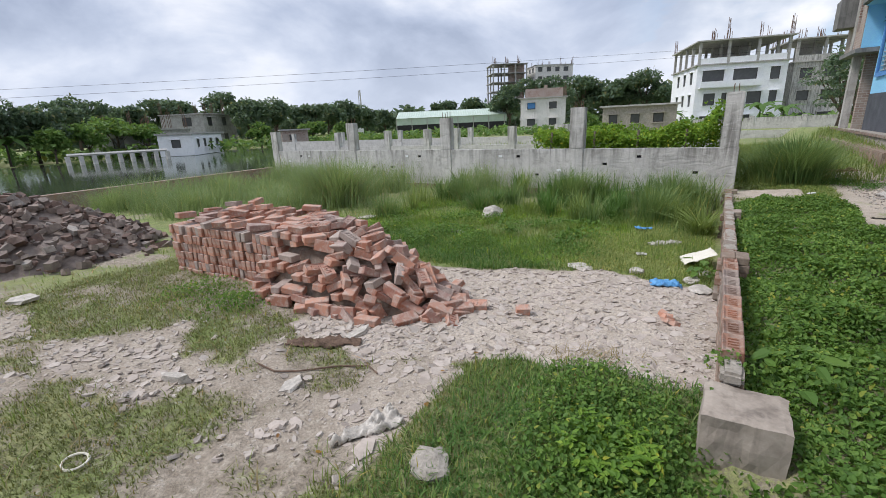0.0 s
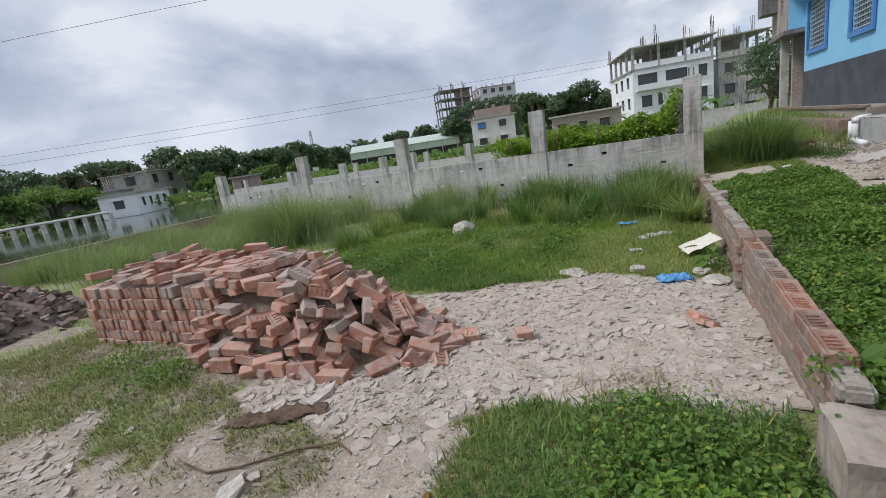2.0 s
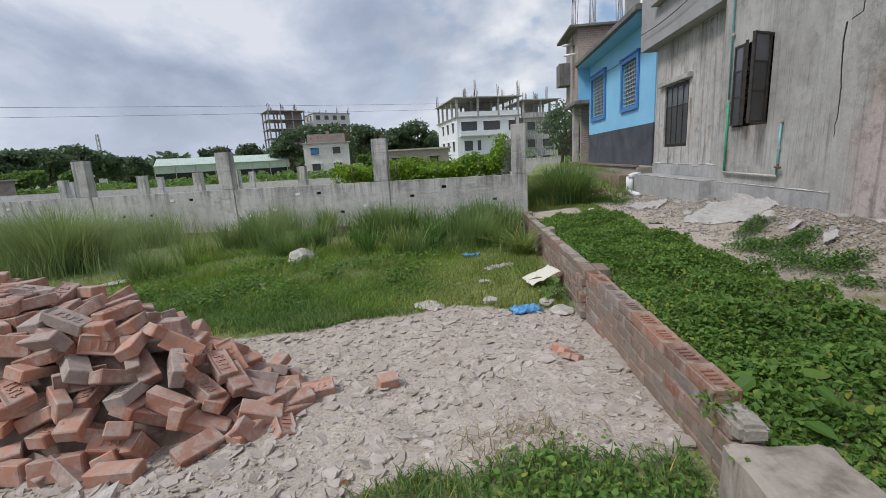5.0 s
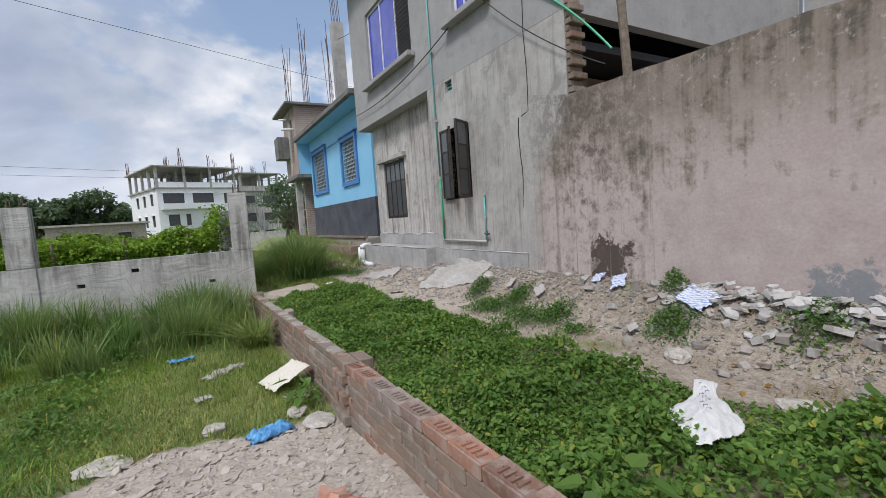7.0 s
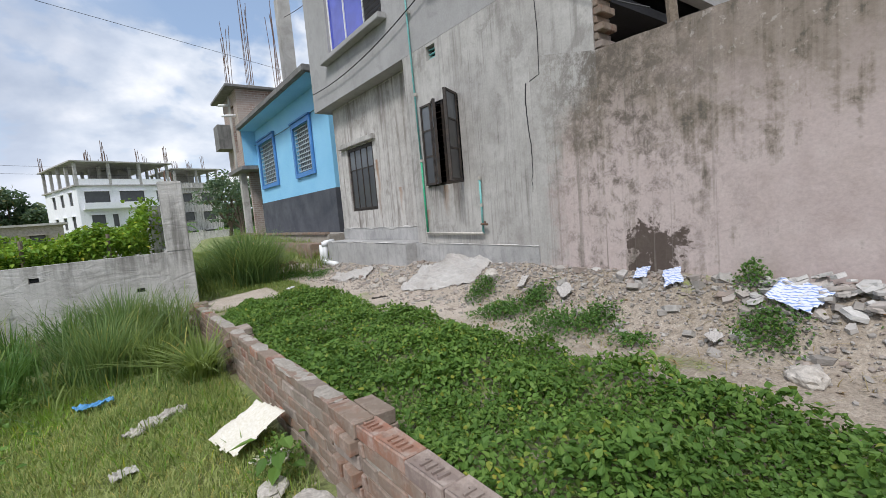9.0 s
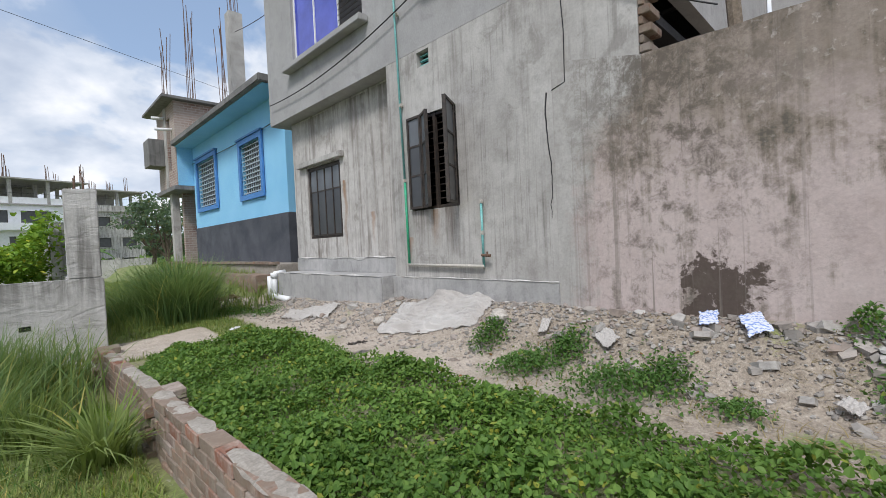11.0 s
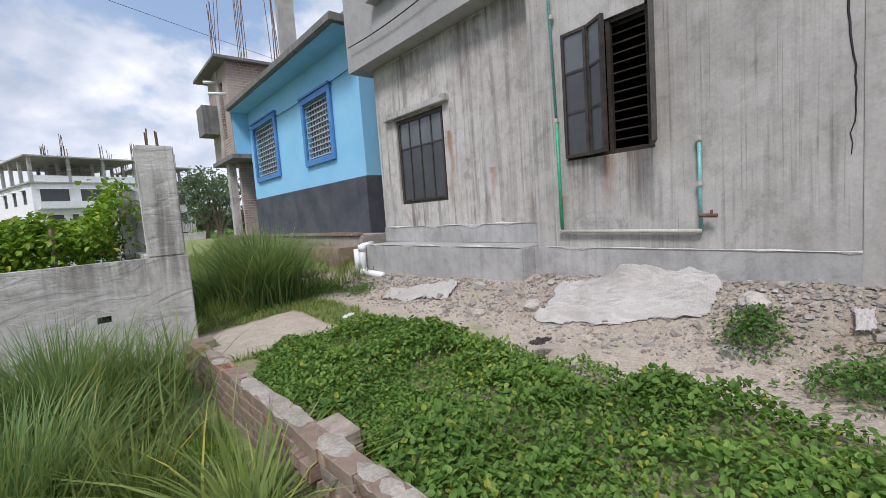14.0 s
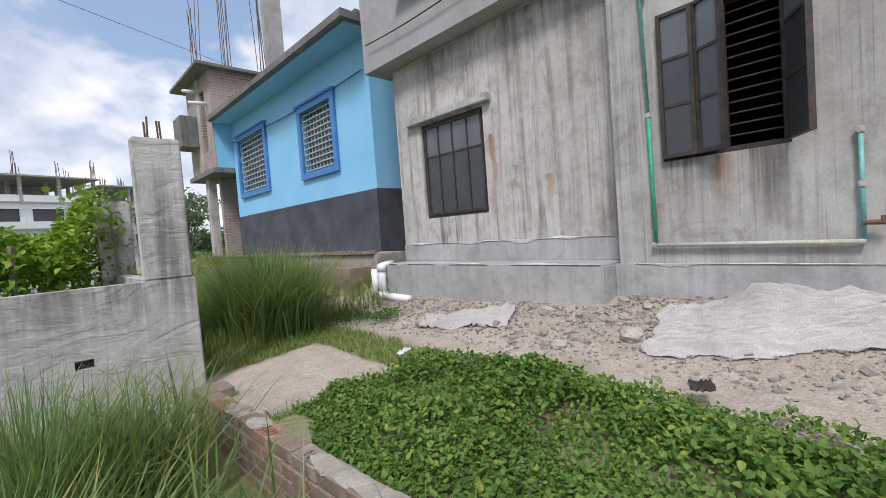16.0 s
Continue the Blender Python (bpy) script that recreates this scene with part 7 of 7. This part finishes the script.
    for x, y, w, d, r, s in ((3.0, 3.05, 0.36, 0.22, 70, 1), (3.1, 3.92, 0.24, 0.16, 30, 2), (3.12, 4.2, 0.18, 0.14, 10, 5), (2.62, 3.42, 0.14, 0.10, 50, 6), (2.85, 4.85, 0.20, 0.13, 60, 3), (2.9, 5.45, 0.14, 0.10, 10, 4), (3.0, 1.6, 0.2, 0.13, 40, 7)):
        sheet("silver_packet", "crumpled pale printed packet on the rubble", "packet", x, y, 0.06, w, d, r, M_PACKET if s in (1, 2, 5, 7) else M_TARP, 0.02, s, True, lambda u, v: 0.9 - max(abs(u), abs(v)) + 0.2 * noise.noise((u * 2 + s, v * 2, 3)), 1.2, 30)
    sheet("dark_scrap", "small black plastic scrap in the creeper", "scrap", 1.95, 7.05, 0.10, 0.20, 0.12, 20, M_IRON, 0.03, 3, True, None, 1.5, 12)
    sheet("white_scrap", "small white wrapper in the creeper", "scrap", 1.45, 9.05, 0.14, 0.12, 0.06, 10, M_SACK, 0.04, 5, True, None, 1, 10)
    sheet("wrapper", "pink and white wrapper in the weeds", "scrap", 0.95, 1.42, 0.20, 0.14, 0.08, 30, M_SACK, 0.03, 9, True, None, 1.5, 12)
    for x, y, w, d, h, s, lab in ((-3.81, 6.95, 0.50, 0.38, 0.36, 1, "pale boulder of mortar in the grass"), (-1.03, 0.55, 0.22, 0.22, 0.11, 2, "round whitish stone on the grass"), (2.37, 2.86, 0.22, 0.17, 0.12, 3, "pale broken block among the rubble"), (2.02, 1.95, 0.24, 0.18, 0.11, 4, "pale broken block among the rubble"),
                                  (1.85, 1.5, 0.14, 0.12, 0.1, 5, "pale broken block among the rubble"), (0.0, 4.25, 0.28, 0.22, 0.06, 6, "pale lump of mortar on the sand"), (-1.35, 4.5, 0.34, 0.26, 0.06, 7, "pale lump of mortar on the sand"), (-0.1, 4.55, 0.2, 0.16, 0.08, 8, "pale lump of mortar on the sand"), (0.02, 4.85, 0.16, 0.13, 0.07, 9, "pale lump of mortar on the sand"),
                                  (-0.7, 4.62, 0.18, 0.15, 0.08, 10, "pale lump of mortar on the sand"), (2.75, 7.75, 0.2, 0.16, 0.12, 11, "pale broken block among the rubble"), (2.55, 8.3, 0.15, 0.12, 0.1, 12, "pale broken block among the rubble"), (2.95, 6.0, 0.2, 0.18, 0.16, 13, "grey broken block among the rubble"), (-3.9, 5.5, 0.18, 0.16, 0.14, 15, "white crumpled foam in the grass"), (-3.7, 5.45, 0.16, 0.16, 0.12, 16, "white crumpled foam in the grass")):
        lump("stone", lab, "stone", x, y, (w, d, h), M_MORTAR if s == 2 else M_LUMP, 0.5, s)
    for x, y, w, d, h, rot, lab in ((-3.2, 0.38, 0.30, 0.10, 0.09, 15, "dark half-buried brick bat"), (-6.5, 0.35, 0.6, 0.22, 0.06, 20, "pale flat concrete slab"), (-6.35, 5.96, 0.7, 0.3, 0.05, 15, "flat concrete slab in the grass"), (-2.35, 0.75, 0.26, 0.18, 0.035, 35, "flat pale slab fragment"), (-2.55, 1.62, 0.24, 0.2, 0.04, 20, "flat pale slab fragment")):
        bm = bmesh.new()
        chunk(bm, (0, 0, 0), 1.0, random.Random(int(w * 100)), 0.9, 0.0)
        for q in bm.verts:
            q.co = Vector((q.co.x * w, q.co.y * d, q.co.z * h * 1.3))
        ob = tagged(part("slab", bm, M_LUMP), lab, "slab")
        ob.location = (x, y, ground_z(x, y) + h * 0.35)
        ob.rotation_euler = (radians(3), radians(-4), radians(rot))
    a = rng.uniform(0, 2 * np.pi, 130)
    q = np.stack([-0.62 + 0.16 * rng.normal(0, 1, 130), 2.0 + 0.10 * rng.normal(0, 1, 130), np.zeros(130)], 1)
    q[:, 2] = [ground_z(u, v) for u, v, _ in q]
    blades_mesh("dry_tuft", q, 0.09, 0.003, 1.2, M_DRY, None, "stuff", "flattened tuft of dry grass on the sand", "grass", a)
    straw = scatter(2600, 2.0, 3.2, 0.2, 5.6, lambda x, y: smooth_step(-0.1, 0.25, noise.noise((x * 2.4, y * 2.4, 31))))
    blades_mesh("dead_stems", straw, 0.07, 0.003, 2.2, M_DRY, None, "stuff", "flattened dead stems and leaf litter on the bank", "grass")
    fallen = scatter(160, -2.4, 3.0, -0.4, 6.0, lambda x, y: 0.8 if x > 1.9 or (x < -0.4 and y < 1.8) else 0)
    fallen[:, 2] += 0.02
    leaves_mesh("fallen_leaves", fallen, 0.045, 0.9, M_FALLEN, None, "stuff", "fallen brown and yellow leaves", "leaves")
    for x, y, rz, rx in ((-1.43, 2.75, 30, 8),):
        ob = new("brick", BRICKS[1])
        ob.matrix_basis = pose(x, y, ground_z(x, y) + 0.035, rx, 4, rz) @ Matrix.Diagonal((0.55, 0.9, 1, 1))
        tagged(ob, "broken red half brick on the sand", "brick")
    bm = bmesh.new()
    rnd = random.Random(6)
    for i in range(5):
        chunk(bm, (0.05 * i - 0.1, 0.02 * rnd.uniform(-1, 1), 0.03), 0.11, rnd, 0.5)
    ob = part("brick_bat", bm, M_BRICK)
    ob.matrix_basis = pose(-0.2, 3.0, ground_z(-0.2, 3.0), 0, 0, -55)
    tagged(ob, "rotten red brick fragments on the sand", "brick")
    sheet("bark_strip", "strip of dark matted bark and rag on the ground", "bark", -2.66, 1.34, 0.008, 0.62, 0.2, 38, M_BARKDARK, 0.045, 5, True, lambda u, v: 0.9 - abs(v) - 0.3 * abs(u) + 0.4 * noise.noise((u * 3, v * 2, 3)), 2.2, 30)
    bm = bmesh.new()
    n = 24
    tube(bm, [(0.075 * math.cos(6.283 * i / n), 0.06 * math.sin(6.283 * i / n), 0) for i in range(n + 1)], 0.007, 6)
    ob = part("plastic_ring", bm, M_PAPER)
    ob.location = (-2.78, -0.36, ground_z(-2.78, -0.36) + 0.012)
    tagged(ob, "pale plastic ring on the soil", "ring")
    bm = bmesh.new()
    tube(bm, [(-1.9 + dx, 0.9 + dy, ground_z(-1.9 + dx, 0.9 + dy) + 0.012) for dx, dy in ((0, 0.25), (-0.15, 0.32), (-0.35, 0.22), (-0.55, 0.0), (-0.7, -0.1), (-0.95, -0.08))], 0.007, 6)
    tagged(part("old_rope", bm, M_BARKDARK), "length of old dark rope on the soil", "rope")


def packet_material():
    k = Mat("printed_packet")
    v = k.pos(local=False)
    w = k.n.new("ShaderNodeTexWave")
    w.inputs["Scale"].default_value, w.inputs["Distortion"].default_value = 14, 1.0
    k.l.new(v, w.inputs["Vector"])
    c = k.mix(k.ramp(w.outputs["Fac"], [(0.72, 0), (0.85, 1)]), (0.66, 0.69, 0.76), (0.22, 0.32, 0.62))
    return k.done(c, 0.45, k.noise(30, 3), 0.3, 0.01)


M_PACKET = packet_material()
M_LUMP = simple("pale_mortar_lump", (0.36, 0.33, 0.29), (0.50, 0.465, 0.42), 9, 0.95, 0.6, 0.012, 50, True)
litter()
